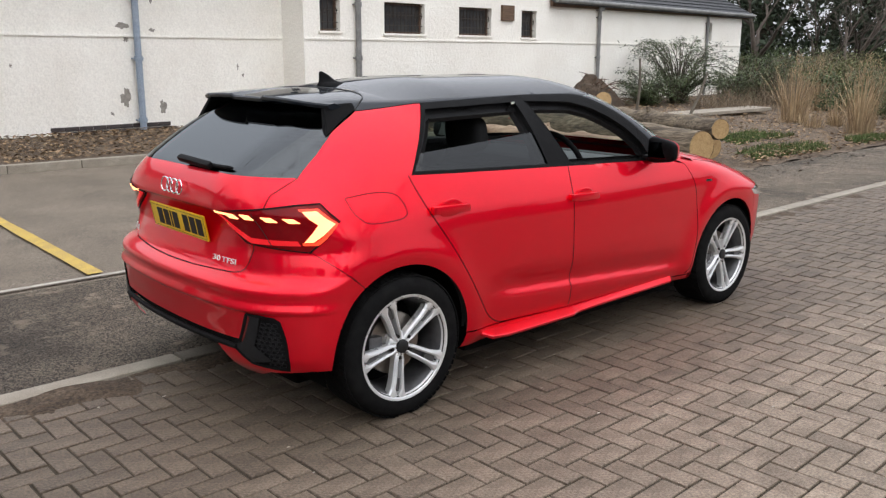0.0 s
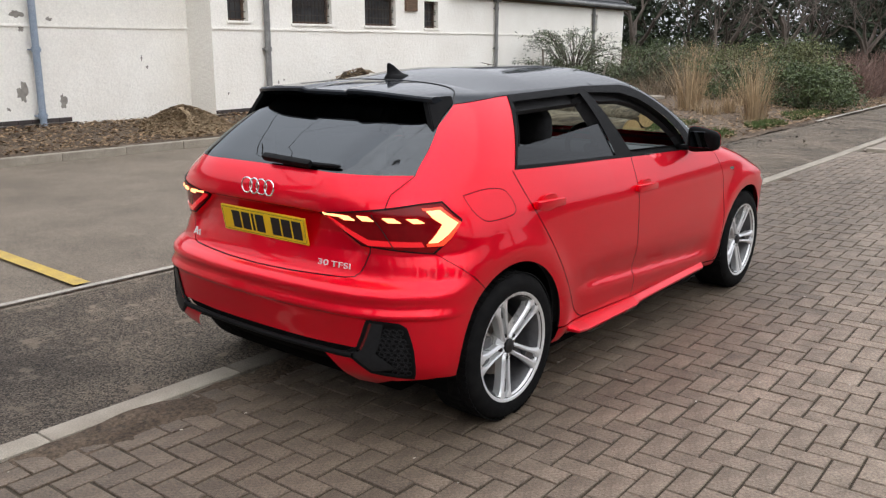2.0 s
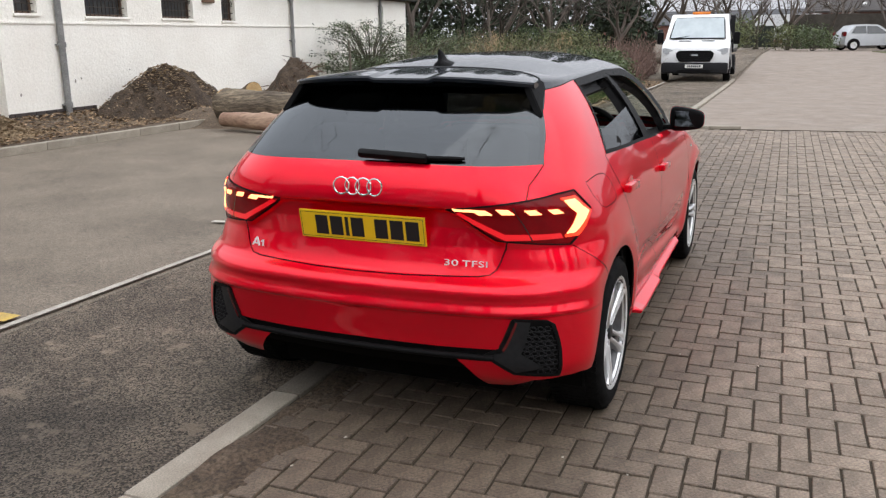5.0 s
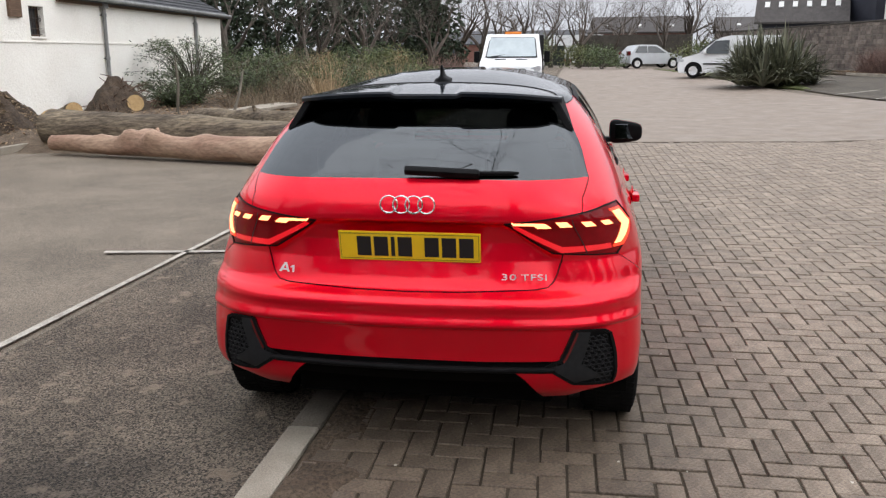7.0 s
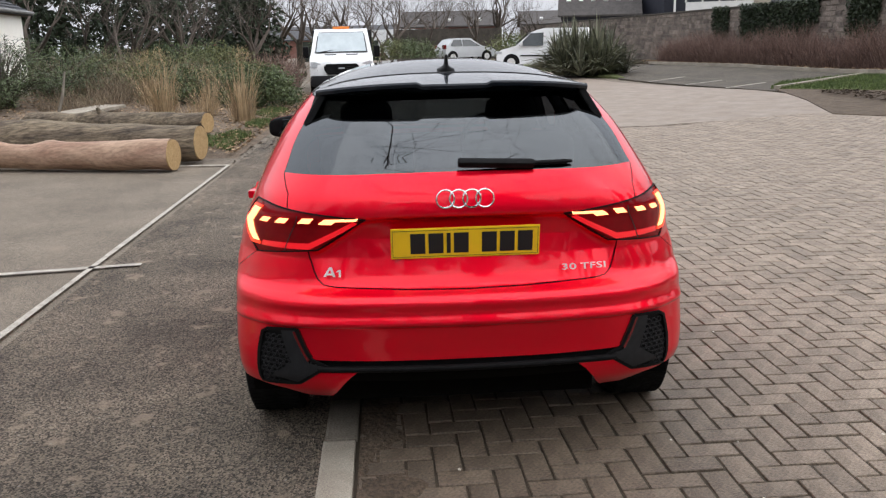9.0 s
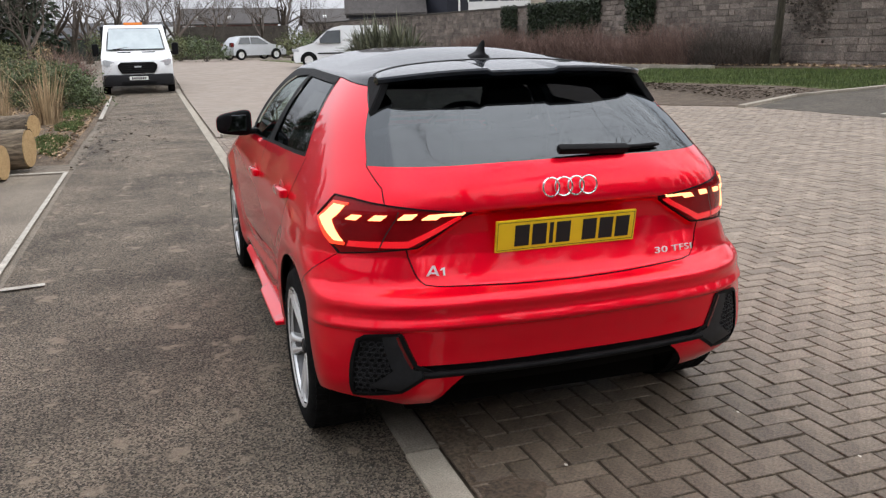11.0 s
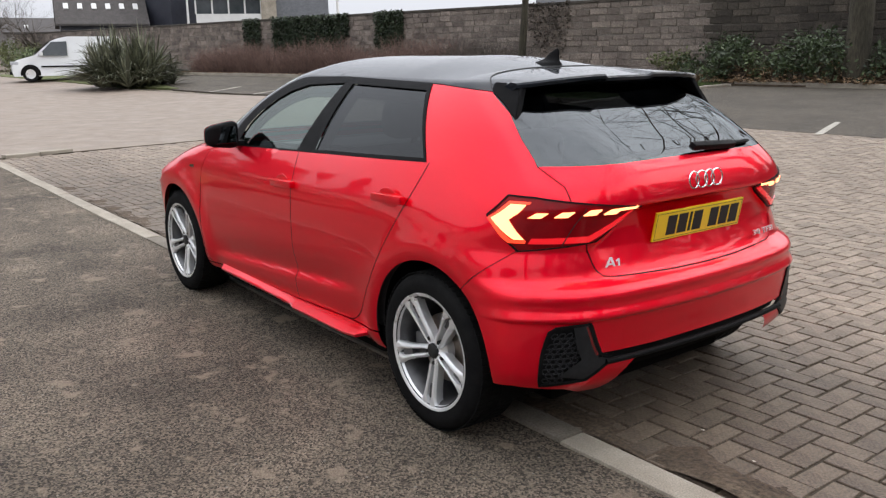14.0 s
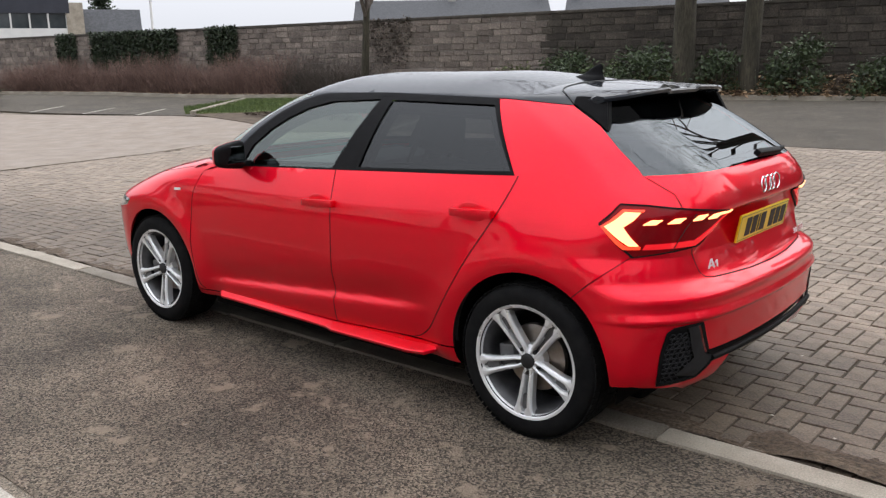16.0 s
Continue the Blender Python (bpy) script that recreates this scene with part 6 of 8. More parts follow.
nose_x = curve((.18, 3.16), (.26, 3.27), (.40, 3.325), (.55, 3.33), (.64, 3.31), (.70, 3.24), (.76, 3.12), (.82, 2.96), (.88, 2.76), (.93, 2.55),
               (.965, 2.38), (1.0, 2.29), (1.1, 2.12), (1.2, 1.945), (1.3, 1.735), (1.34, 1.62))
flank_y = curve((.18, .74), (.22, .79), (.27, .818), (.33, .831), (.40, .837), (.45, .841), (.50, .844), (.56, .848), (.66, .850), (.76, .847),
                (.83, .838), (.885, .820), (.94, .797), (.985, .775), (1.0, .766), (1.05, .741), (1.15, .685), (1.25, .614), (1.30, .570), (1.34, .530))
tail_n = curve((.2, 3.0), (.96, 3.0), (1.06, 2.5), (1.34, 2.5))
tail_rx = curve((.2, .29), (.4, .32), (.6, .385), (.68, .41), (.80, .48), (.9, .48), (1.05, .50), (1.2, .42), (1.34, .34))
tail_ry = curve((.2, .42), (.4, .43), (.6, .49), (.68, .52), (.80, .60), (.9, .58), (1.05, .46), (1.2, .36), (1.34, .28))
tail_taper = curve((.2, .0), (.40, .0), (.50, .02), (.58, .042), (.66, .042), (.72, .035), (.80, .04), (.90, .09), (1.05, .14), (1.2, .12), (1.34, .10))
nose_rx = curve((.2, .62), (.6, .66), (.8, .62), (.95, .50), (1.05, .34), (1.34, .28))
nose_ry = curve((.2, .66), (.6, .66), (.85, .60), (1.0, .56), (1.34, .45))


def belt(x):
    return 1.050 - 0.058 * np.clip(x, -.6, 2.3)


def flank(x, z):
    k = np.where(z > .6, np.minimum(z, .6 + (z - .6) * .4 / (belt(x) - .6)), z)
    k = np.where(z > belt(x), 1.0 + (z - belt(x)) * (1.34 - 1.0) / (1.34 - belt(x)), k)
    y = flank_y(k)
    span = np.clip((x - .42) / .35, 0, 1) * np.clip((2.16 - x) / .30, 0, 1)                  # the hollow along the doors
    span = span * span * (3 - 2 * span)
    crease = .455 - .075 * (x - .56)
    y = y - .022 * span * np.exp(-((z - crease) / np.where(z < crease, .024, .075)) ** 2)
    for cx in (0.0, 2.563):                                   # the lips round the wheel arches
        r = np.hypot(x - cx, z - .31)
        y = y + .020 * np.exp(-((r - .40) / .075) ** 2) * (z < .9)
    return y


def body(u, v):
    """The point on the body's left half for the way round u and the height v; above TOP the roof's cap closes in."""
    u, v = np.asarray(u, float), np.asarray(v, float)
    z = np.minimum(v, TOP)
    cap = np.clip((v - TOP) / .30, 0, 1)
    xr, xf = tail_x(z), nose_x(z)
    rx, ry, fx, fy = tail_rx(z), tail_ry(z), nose_rx(z), nose_ry(z)
    xs, xe = xr + rx, xf - fx
    us, ue = xs + SHIFT, xe + SHIFT
    side = np.clip(u - SHIFT, xs, xe)
    w = flank(side, z)
    a = np.clip((u - REAR_U) / (us - REAR_U), 0, 1) * math.pi / 2
    n = tail_n(z)
    r = (np.sin(a) ** n + np.cos(a) ** n) ** (-1 / n)
    b = np.clip((u - ue) / (NOSE_U - REAR_U - ue), 0, 1) * math.pi / 2
    q = (np.sin(b) ** 2.5 + np.cos(b) ** 2.5) ** (-1 / 2.5)
    x = np.where(u < us, xr + rx * (1 - r * np.cos(a)), np.where(u > ue, xe + fx * q * np.sin(b), side))
    y = np.where(u < us, (w - ry) + ry * r * np.sin(a), np.where(u > ue, (w - fy) + fy * q * np.cos(b), w))
    y = np.where(u < REAR_U, (w - ry) * u / REAR_U, y)
    y = np.where(u > NOSE_U - REAR_U, (w - fy) * (NOSE_U - u) / REAR_U, y)
    x = x + np.where(u < us, .13 * np.clip((.90 - z) / .14, 0, 1) * y * y * np.clip((us - u) / .3, 0, 1), 0)      # the tail's crown
    y = y * (1 - tail_taper(z) * np.clip((.6 - x) / 1.2, 0, 1) ** 2)
    # the number plate's hollow in the tailgate
    hollow = 1 / (1 + np.exp((y - np.clip(.355 + 1.35 * (.898 - z), .345, .52)) / .010)) / (1 + np.exp((z - .8985) / .0035)) * np.clip((z - .675) / .15, 0, 1)
    x = x + np.where(u < 1, .036 * hollow, 0)
    # the roof's cap
    e = 1 - (1 - cap) ** 2.6
    cx = np.clip(x, .18, 1.20)
    x, y = x + (cx - x) * cap, y * (1 - cap)
    z = z + e * (.090 - .056 * np.clip((.60 - cx) / .46, 0, 1) ** 1.5)
    return np.stack([x, y, z], -1)


def normals_of(u, v, side):
    e = 1e-3
    p = body(u, v)
    du = body(np.minimum(u + e, NOSE_U), v) - body(np.maximum(u - e, 0), v)
    dv = body(u, v + e) - body(u, v - e)
    nn = np.cross(du, dv)
    nn /= np.maximum(np.linalg.norm(nn, axis=-1, keepdims=True), 1e-12)
    out = p.copy()
    mid = (u < 1e-6) | (u > NOSE_U - 1e-6)
    nn[mid, 1] = 0
    flip = np.where((nn * (p - np.array([1.2, 0, .6]))).sum(-1) < 0, -1.0, 1.0)
    nn = nn * flip[..., None]
    nn /= np.maximum(np.linalg.norm(nn, axis=-1, keepdims=True), 1e-12)
    s = np.array([1, side, 1])
    return out * s, nn * s


def at_x(x, z, lo=.02, hi=5.28):
    """The way round u at which the body at height z reaches x."""
    for _ in range(40):
        m = (lo + hi) / 2
        lo, hi = (m, hi) if float(body(m, z)[0]) < x else (lo, m)
    return (lo + hi) / 2, z


def at_y(y, z):
    """The way round u at which the tail at height z reaches y."""
    lo, hi = 0.0, 1.0
    for _ in range(40):
        m = (lo + hi) / 2
        lo, hi = (m, hi) if float(body(m, z)[1]) < y else (lo, m)
    return (lo + hi) / 2, z


def X(*pts):
    return [at_x(*p) for p in pts]


def Y(*pts):
    return [at_y(*p) for p in pts]


def smoothed(pts, n=6):
    """A rounder line through the points (Catmull-Rom)."""
    p = [pts[0]] + list(pts) + [pts[-1]]
    out = []
    for i in range(1, len(p) - 2):
        for k in range(n):
            t = k / n
            out.append(tuple(.5 * (2 * p[i][j] + (p[i + 1][j] - p[i - 1][j]) * t + (2 * p[i - 1][j] - 5 * p[i][j] + 4 * p[i + 1][j] - p[i + 2][j]) * t * t
                                   + (3 * p[i][j] - p[i - 1][j] - 3 * p[i + 1][j] + p[i + 2][j]) * t ** 3) for j in (0, 1)))
    return out + [tuple(pts[-1])]


def dense(line, step=.022, closed=False):
    out = []
    seq = list(line) + ([line[0]] if closed else [])
    for a, b in zip(seq, seq[1:]):
        k = max(1, int(math.hypot(b[0] - a[0], b[1] - a[1]) / step))
        out += [(a[0] + (b[0] - a[0]) * i / k, a[1] + (b[1] - a[1]) * i / k) for i in range(k)]
    if not closed:
        out.append(seq[-1])
    return out


def strip_of(line, half=.0022):
    """A narrow closed band along a line."""
    q = np.array(dense(line, .02))
    d = np.gradient(q, axis=0)
    d /= np.maximum(np.linalg.norm(d, axis=1, keepdims=True), 1e-9)
    n = np.stack([-d[:, 1], d[:, 0]], 1) * half
    return [tuple(p) for p in q + n] + [tuple(p) for p in (q - n)[::-1]]


def inside(poly, pts):
    x, y = pts[:, 0], pts[:, 1]
    c = np.zeros(len(pts), bool)
    q = np.array(poly)
    for (x0, y0), (x1, y1) in zip(q, np.roll(q, -1, 0)):
        if y0 != y1:
            c ^= ((y0 > y) != (y1 > y)) & (x < (x1 - x0) * (y - y0) / (y1 - y0) + x0)
    return c


def arch(cx, r, cz=.31):
    return [at_x(cx + r * math.cos(a), max(.16, cz + r * math.sin(a))) for a in np.linspace(-.75, math.pi + .75, 48)]


# -- outlines on the body, in ways round and heights
LOW = .165
LAMP = X((-.282, .884), (-.338, .953), (-.425, .950)) + Y((.345, .904), (.515, .793)) + X((-.395, .766))
TAIL_EDGE = X((-.012, 1.287), (-.15, 1.215), (-.262, 1.13), (-.372, 1.045)) + Y((.612, .985), (.606, .90), (.572, .83), (.546, .763), (.518, .688), (.50, .672), (.46, .666), (.2, .658), (0, .656))
TAILGATE = TAIL_EDGE + [(0, 1.30), at_x(-.012, 1.30)]
TAIL_GLASS = [(0, 1.052)] + Y((.3, 1.051), (.62, 1.046)) + TAIL_EDGE[:4][::-1] + [at_x(-.012, 1.30), (0, 1.30)]
WIN_FRONT = X((1.825, .958), (1.775, 1.055), (1.675, 1.138), (1.575, 1.196), (1.455, 1.247), (1.31, 1.281), (.990, 1.296), (1.135, .987))
WIN_REAR = X((.913, 1.294), (.326, 1.283), (.131, 1.039), (.962, 1.002))
FRAME = X((1.93, .947), (1.865, 1.055), (1.76, 1.15), (1.65, 1.222), (1.52, 1.282), (1.36, 1.318)) + [at_x(1.0, 1.325), at_x(.322, 1.310)] + X((.108, 1.026))
PILLAR = X((.978, 1.314), (.916, 1.314), (.972, 1.000), (1.130, .988))
ROOF_LINE = X((-.012, 1.287), (.17, 1.302), (.322, 1.310)) + FRAME[:7][::-1] + X((2.02, .958))
ROOF = ROOF_LINE + [(NOSE_U, .958), (NOSE_U, 1.7), (0, 1.7), (0, 1.30), at_x(-.012, 1.30)]
SCREEN = X((2.0, .985), (1.93, 1.055), (1.84, 1.14), (1.74, 1.215), (1.60, 1.275), (1.47, 1.31)) + [(NOSE_U, 1.31), (NOSE_U, .985)]
DOOR_F = smoothed(X((2.03, .940), (2.12, .87), (2.165, .78), (2.187, .62), (2.19, .45), (2.17, .305), (2.13, .262)))
DOOR_B = smoothed(X((1.098, .985), (1.082, .88), (1.076, .74), (1.080, .58), (1.090, .46), (1.088, .30), (1.082, .266)))
DOOR_R = smoothed(X((.090, 1.026), (.116, .95), (.165, .85), (.280, .68), (.445, .42), (.500, .345), (.575, .297), (.68, .286)))
SILL = X((2.17, .252), (1.6, .262), (1.085, .267), (.68, .286), (.47, .290), (.30, .30))
BUMPER_SEAM = X(*[(-.405 + .205 * k / 12, .778 - .178 * k / 12) for k in range(13)])
BUMPER = BUMPER_SEAM + [at_x(-.16, .5), at_x(-.16, LOW - .02), (0, LOW - .02), (0, .654)] + TAIL_EDGE[::-1][1:5] + Y((.53, .70), (.56, .777))
VENT = Y((.600, .528), (.552, .412), (.500, .388), (.60, .322)) + X((-.505, .308), (-.535, .505), (-.548, .518))
FIN = Y((.592, .526), (.560, .40), (.505, .388), (.60, .324), (.70, .345), (.625, .40)) + Y((.655, .518))
REFLECT = Y((.588, .522), (.548, .424), (.566, .404), (.613, .516))
LIP_TOP = [(0, .410)] + Y((.30, .408), (.552, .412), (.50, .384), (.38, .376)) + [(0, .372)]
DIFFUSER = [(0, .372)] + Y((.38, .376), (.47, .276), (.50, .20)) + [(.6, LOW - .02), (0, LOW - .02)]
FUEL = smoothed(X((-.235, .965), (-.10, .975), (.0, .958), (.035, .90), (.02, .868), (-.05, .858), (-.16, .862), (-.21, .90), (-.235, .965)), 5)
HOOD = X((2.05, .952), (2.25, .922), (2.6, .868), (2.9, .785), (3.02, .735)) + [(NOSE_U, .70), (NOSE_U, .972), at_x(2.1, .972)]
HEADLAMP = X((2.80, .700), (2.98, .722), (3.09, .70), (3.12, .655), (2.95, .645), (2.84, .665))
NOSE_SEAM = X((2.80, .690), (2.86, .62), (2.87, .55))
GRILLE = [(NOSE_U, .64), (NOSE_U - .36, .64), (NOSE_U - .42, .50), (NOSE_U - .34, .36), (NOSE_U, .34)]
FRONT_BUMPER = NOSE_SEAM + [at_x(2.75, .45), at_x(2.75, LOW - .02), (NOSE_U, LOW - .02), (NOSE_U, .66), at_x(3.05, .66)]
ARCH_R, ARCH_F = arch(-.005, .362), arch(2.556, .358)

# -- cut the surface along those outlines
_bands = [strip_of(q, w) for q, w in ((DOOR_F, .0025), (DOOR_B, .0025), (DOOR_R, .0025), (SILL, .0024), (TAIL_EDGE[3:], .0017), (TAIL_EDGE[:4], .0017), (BUMPER_SEAM, .0015),
                                      (HOOD[:5], .002), (NOSE_SEAM, .0015), (ROOF_LINE[:3], .0015))]
FOOT = [(0, .245), (.48, .25), (.53, .284), (.70, .304), (.95, .290), (1.3, .262), (1.5, .222), (3.5, .222), (3.8, .20), (NOSE_U, .20), (NOSE_U, LOW - .02), (0, LOW - .02)]
_outlines = [FOOT, LAMP, TAIL_GLASS, WIN_FRONT, WIN_REAR, FRAME, PILLAR, ROOF, SCREEN, BUMPER, TAILGATE, VENT, FIN, REFLECT, LIP_TOP, DIFFUSER, HOOD, HEADLAMP, GRILLE, FRONT_BUMPER, ARCH_R, ARCH_F, FUEL,
             strip_of(FUEL, .0015)] + _bands
_pts, _edges = [], []
for _q in _outlines:
    _d = dense(_q, .022, True)
    _k = len(_pts)
    _pts += _d
    _edges += [(_k + i, _k + (i + 1) % len(_d)) for i in range(len(_d))]
_rim = dense([(0, LOW), (NOSE_U, LOW), (NOSE_U, 1.625), (0, 1.625)], .0065, True)
_k = len(_pts)
_pts += _rim
_edges += [(_k + i, _k + (i + 1) % len(_rim)) for i in range(len(_rim))]
_grid = np.stack(np.meshgrid(np.arange(.012, NOSE_U, .024), np.concatenate([np.arange(LOW + .01, 1.3, .0165), np.arange(1.31, 1.62, .02)])), -1).reshape(-1, 2)
_fine = np.stack(np.meshgrid(np.arange(.005, 1.5, .022), np.arange(.530, .685, .0062)), -1).reshape(-1, 2)     # the bumper's creases
_fine2 = np.stack(np.meshgrid(np.arange(.006, .62, .016), np.arange(.872, .922, .0038)), -1).reshape(-1, 2)       # the lip over the number plate
_fine3 = np.stack(np.meshgrid(np.arange(.33, .62, .0085), np.arange(.70, .868, .011)), -1).reshape(-1, 2)
_grid = np.concatenate([_grid[~((_grid[:, 0] < .62) & (_grid[:, 1] > .865) & (_grid[:, 1] < .925)) & ~((_grid[:, 0] > .325) & (_grid[:, 0] < .62) & (_grid[:, 1] > .695) & (_grid[:, 1] < .87))], _fine2, _fine3])
_grid = np.concatenate([_grid[~((_grid[:, 0] < 1.5) & (_grid[:, 1] > .525) & (_grid[:, 1] < .69))], _fine])
_fixed = np.array(_pts)
_keep = np.ones(len(_grid), bool)
for _i in range(0, len(_fixed), 200):
    _keep &= (np.abs(_grid[:, None, 0] - _fixed[None, _i:_i + 200, 0]) + np.abs(_grid[:, None, 1] - _fixed[None, _i:_i + 200, 1])).min(1) > .007
_pts += [tuple(p) for p in _grid[_keep]]
_cv, _ce, _cf, *_rest = delaunay_2d_cdt([Vector(p) for p in _pts], _edges, [], 0, 1e-6)
UV = np.array([(p[0], p[1]) for p in _cv])
TRI = np.array([f for f in _cf if len(f) == 3])
UV[:, 0], UV[:, 1] = np.clip(UV[:, 0], 0, NOSE_U), np.clip(UV[:, 1], LOW, 1.625)
_d1, _d2 = UV[TRI[:, 1]] - UV[TRI[:, 0]], UV[TRI[:, 2]] - UV[TRI[:, 0]]
TRI = TRI[np.abs(_d1[:, 0] * _d2[:, 1] - _d1[:, 1] * _d2[:, 0]) > 2e-8]
MID = UV[TRI].mean(1)


def region(poly):
    return inside(poly, MID)


gap = np.zeros(len(MID), bool)
for _b in _bands:
    gap |= region(_b)
zone = np.full(len(MID), "quarter_panel", dtype=object)
doors = (MID[:, 0] < np.interp(MID[:, 1], [p[1] for p in DOOR_F[::-1]], [p[0] for p in DOOR_F[::-1]])) & (MID[:, 0] > np.interp(MID[:, 1], [p[1] for p in DOOR_R[::-1]], [p[0] for p in DOOR_R[::-1]]))
ahead = MID[:, 0] > np.interp(MID[:, 1], [p[1] for p in DOOR_B[::-1]], [p[0] for p in DOOR_B[::-1]])
front = MID[:, 0] >= np.interp(MID[:, 1], [p[1] for p in DOOR_F[::-1]], [p[0] for p in DOOR_F[::-1]])
zone[front] = "front_wing"
zone[doors & ahead] = "front_door"
zone[doors & ~ahead] = "rear_door"
zone[(MID[:, 1] < np.interp(MID[:, 0], [p[0] for p in SILL[::-1]], [p[1] for p in SILL[::-1]])) & (MID[:, 0] > SHIFT + .2) & (MID[:, 0] < SHIFT + 2.35)] = "side_sill"
for _name, _poly in (("front_bumper", FRONT_BUMPER), ("bonnet", HOOD), ("headlight", HEADLAMP), ("grille", GRILLE), ("rear_bumper", BUMPER), ("bumper_lip", LIP_TOP), ("diffuser", DIFFUSER),
                     ("tailgate", TAILGATE), ("rear_windscreen", TAIL_GLASS), ("roof", ROOF), ("windscreen", SCREEN), ("window_frame", FRAME), ("pillar_trim", PILLAR),
                     ("front_window", WIN_FRONT), ("rear_window", WIN_REAR), ("tail_light", LAMP), ("bumper_vent", VENT), ("vent_fin", FIN), ("reflector", REFLECT)):
    zone[region(_poly)] = _name
zone[(zone == "quarter_panel") & (MID[:, 0] < SHIFT - .36) & (MID[:, 1] < .80)] = "rear_bumper"
fuel_in, fuel_line = region(FUEL), region(strip_of(FUEL, .0015))
zone[gap & ~np.isin(zone, ["tail_light", "rear_windscreen", "window_frame", "front_window", "rear_window"])] = "panel_gap"
zone[region(ARCH_R) | region(ARCH_F)] = "hole"
zone[region(FOOT)] = "hole"


def shell(name, zones, material, parent, sides=(1, -1), out=0.0, label="", pick=None, offset_fn=None):
    """One panel: the triangles of those zones, on the flanks asked for, moved out along the surface."""
    sel = np.isin(zone, zones) if pick is None else pick
    t = TRI[sel]
    verts, faces, norms, base = [], [], [], 0
    for s in sides:
        used, inv = np.unique(t, return_inverse=True)
        p, nn = normals_of(UV[used, 0], UV[used, 1], s)
        o = out if offset_fn is None else offset_fn(UV[used, 0], UV[used, 1])[:, None]
        p = p + nn * o
        f = inv.reshape(-1, 3) + base
        a, b, c = p[inv.reshape(-1, 3)[:, 0]], p[inv.reshape(-1, 3)[:, 1]], p[inv.reshape(-1, 3)[:, 2]]
        bad = (np.cross(b - a, c - a) * nn[inv.reshape(-1, 3)[:, 0]]).sum(1) < 0
        f[bad] = f[bad][:, ::-1]
        verts.append(p), norms.append(nn), faces.append(f)
        base += len(used)
    return mesh_object(name, np.concatenate(verts), np.concatenate(faces), material, parent, label, normals=np.concatenate(norms))


def patch(outline, name, material, parent, side, out=.003, step=.012, label="", thick=0.0):
    """A small piece lying on the body: its outline in ways round and heights, filled, and raised by out."""
    d = dense(outline, step, True)
    q = np.array(d)
    lo, hi = q.min(0), q.max(0)
    g = np.stack(np.meshgrid(np.arange(lo[0] + step / 2, hi[0], step), np.arange(lo[1] + step / 2, hi[1], step)), -1).reshape(-1, 2)
    g = g[inside(d, g)] if len(g) else g
    if len(g):
        g = g[np.array([np.abs(q - p).sum(1).min() > step * .45 for p in g])]
    pts = d + [tuple(p) for p in g]
    cv, ce, cf, *_ = delaunay_2d_cdt([Vector(p) for p in pts], [(i, (i + 1) % len(d)) for i in range(len(d))], [], 0, 1e-7)
    uv = np.array([(p[0], p[1]) for p in cv])
    tri = np.array([f for f in cf if len(f) == 3])
    tri = tri[inside(d, uv[tri].mean(1))]
    p, nn = normals_of(uv[:, 0], uv[:, 1], side)
    p = p + nn * out
    a, b, c = p[tri[:, 0]], p[tri[:, 1]], p[tri[:, 2]]
    bad = (np.cross(b - a, c - a) * nn[tri[:, 0]]).sum(1) < 0
    tri[bad] = tri[bad][:, ::-1]
    verts, faces = [tuple(v) for v in p], [tuple(f) for f in tri]
    if thick:                                                  # walls down to the body
        k0, n0 = len(verts), len(d)
        low = p[:n0] - nn[:n0] * thick
        verts += [tuple(v) for v in low]
        for i in range(n0):
            j = (i + 1) % n0
            faces += [(i, j, k0 + j, k0 + i)]
    return mesh_object(name, verts, faces, material, parent, label)


car = thing("hatchback_car", "shiny red hatchback car with black roof, parked astride a kerb", "car")
car.scale = (.997, .985, .987)
shell("tailgate", ["tailgate"], RED, car)
shell("rear_bumper", ["rear_bumper"], RED, car)
shell("bonnet", ["bonnet"], RED, car)
shell("front_bumper", ["front_bumper"], RED, car)
shell("roof", ["roof"], ROOF_BLACK, car, label="glossy metallic black roof")
shell("rear_windscreen", ["rear_windscreen"], GLASS_TAIL, car, label="dark tailgate glass")
shell("windscreen", ["windscreen"], GLASS, car)
shell("panel_gap", ["panel_gap"], GAP, car, out=-.007)
shell("bumper_lip", ["bumper_lip"], TRIM, car, out=-.016, label="black channel across the bumper")
_rp1, _rn1 = normals_of(*[np.array(q) for q in zip(*Y(*[(y, .379) for y in np.linspace(.0, .53, 24)]))], 1)
_rl = [tuple(v) for v in _rp1 + _rn1 * .005]
part("lip_ridge", tube([(x, -y, z) for x, y, z in _rl[:0:-1]] + _rl, .0115, 10), TRIM, car, "dark grey rounded lip under the bumper channel", smooth=True)
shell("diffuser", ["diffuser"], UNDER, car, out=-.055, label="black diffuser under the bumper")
shell("grille", ["grille"], TRIM, car)
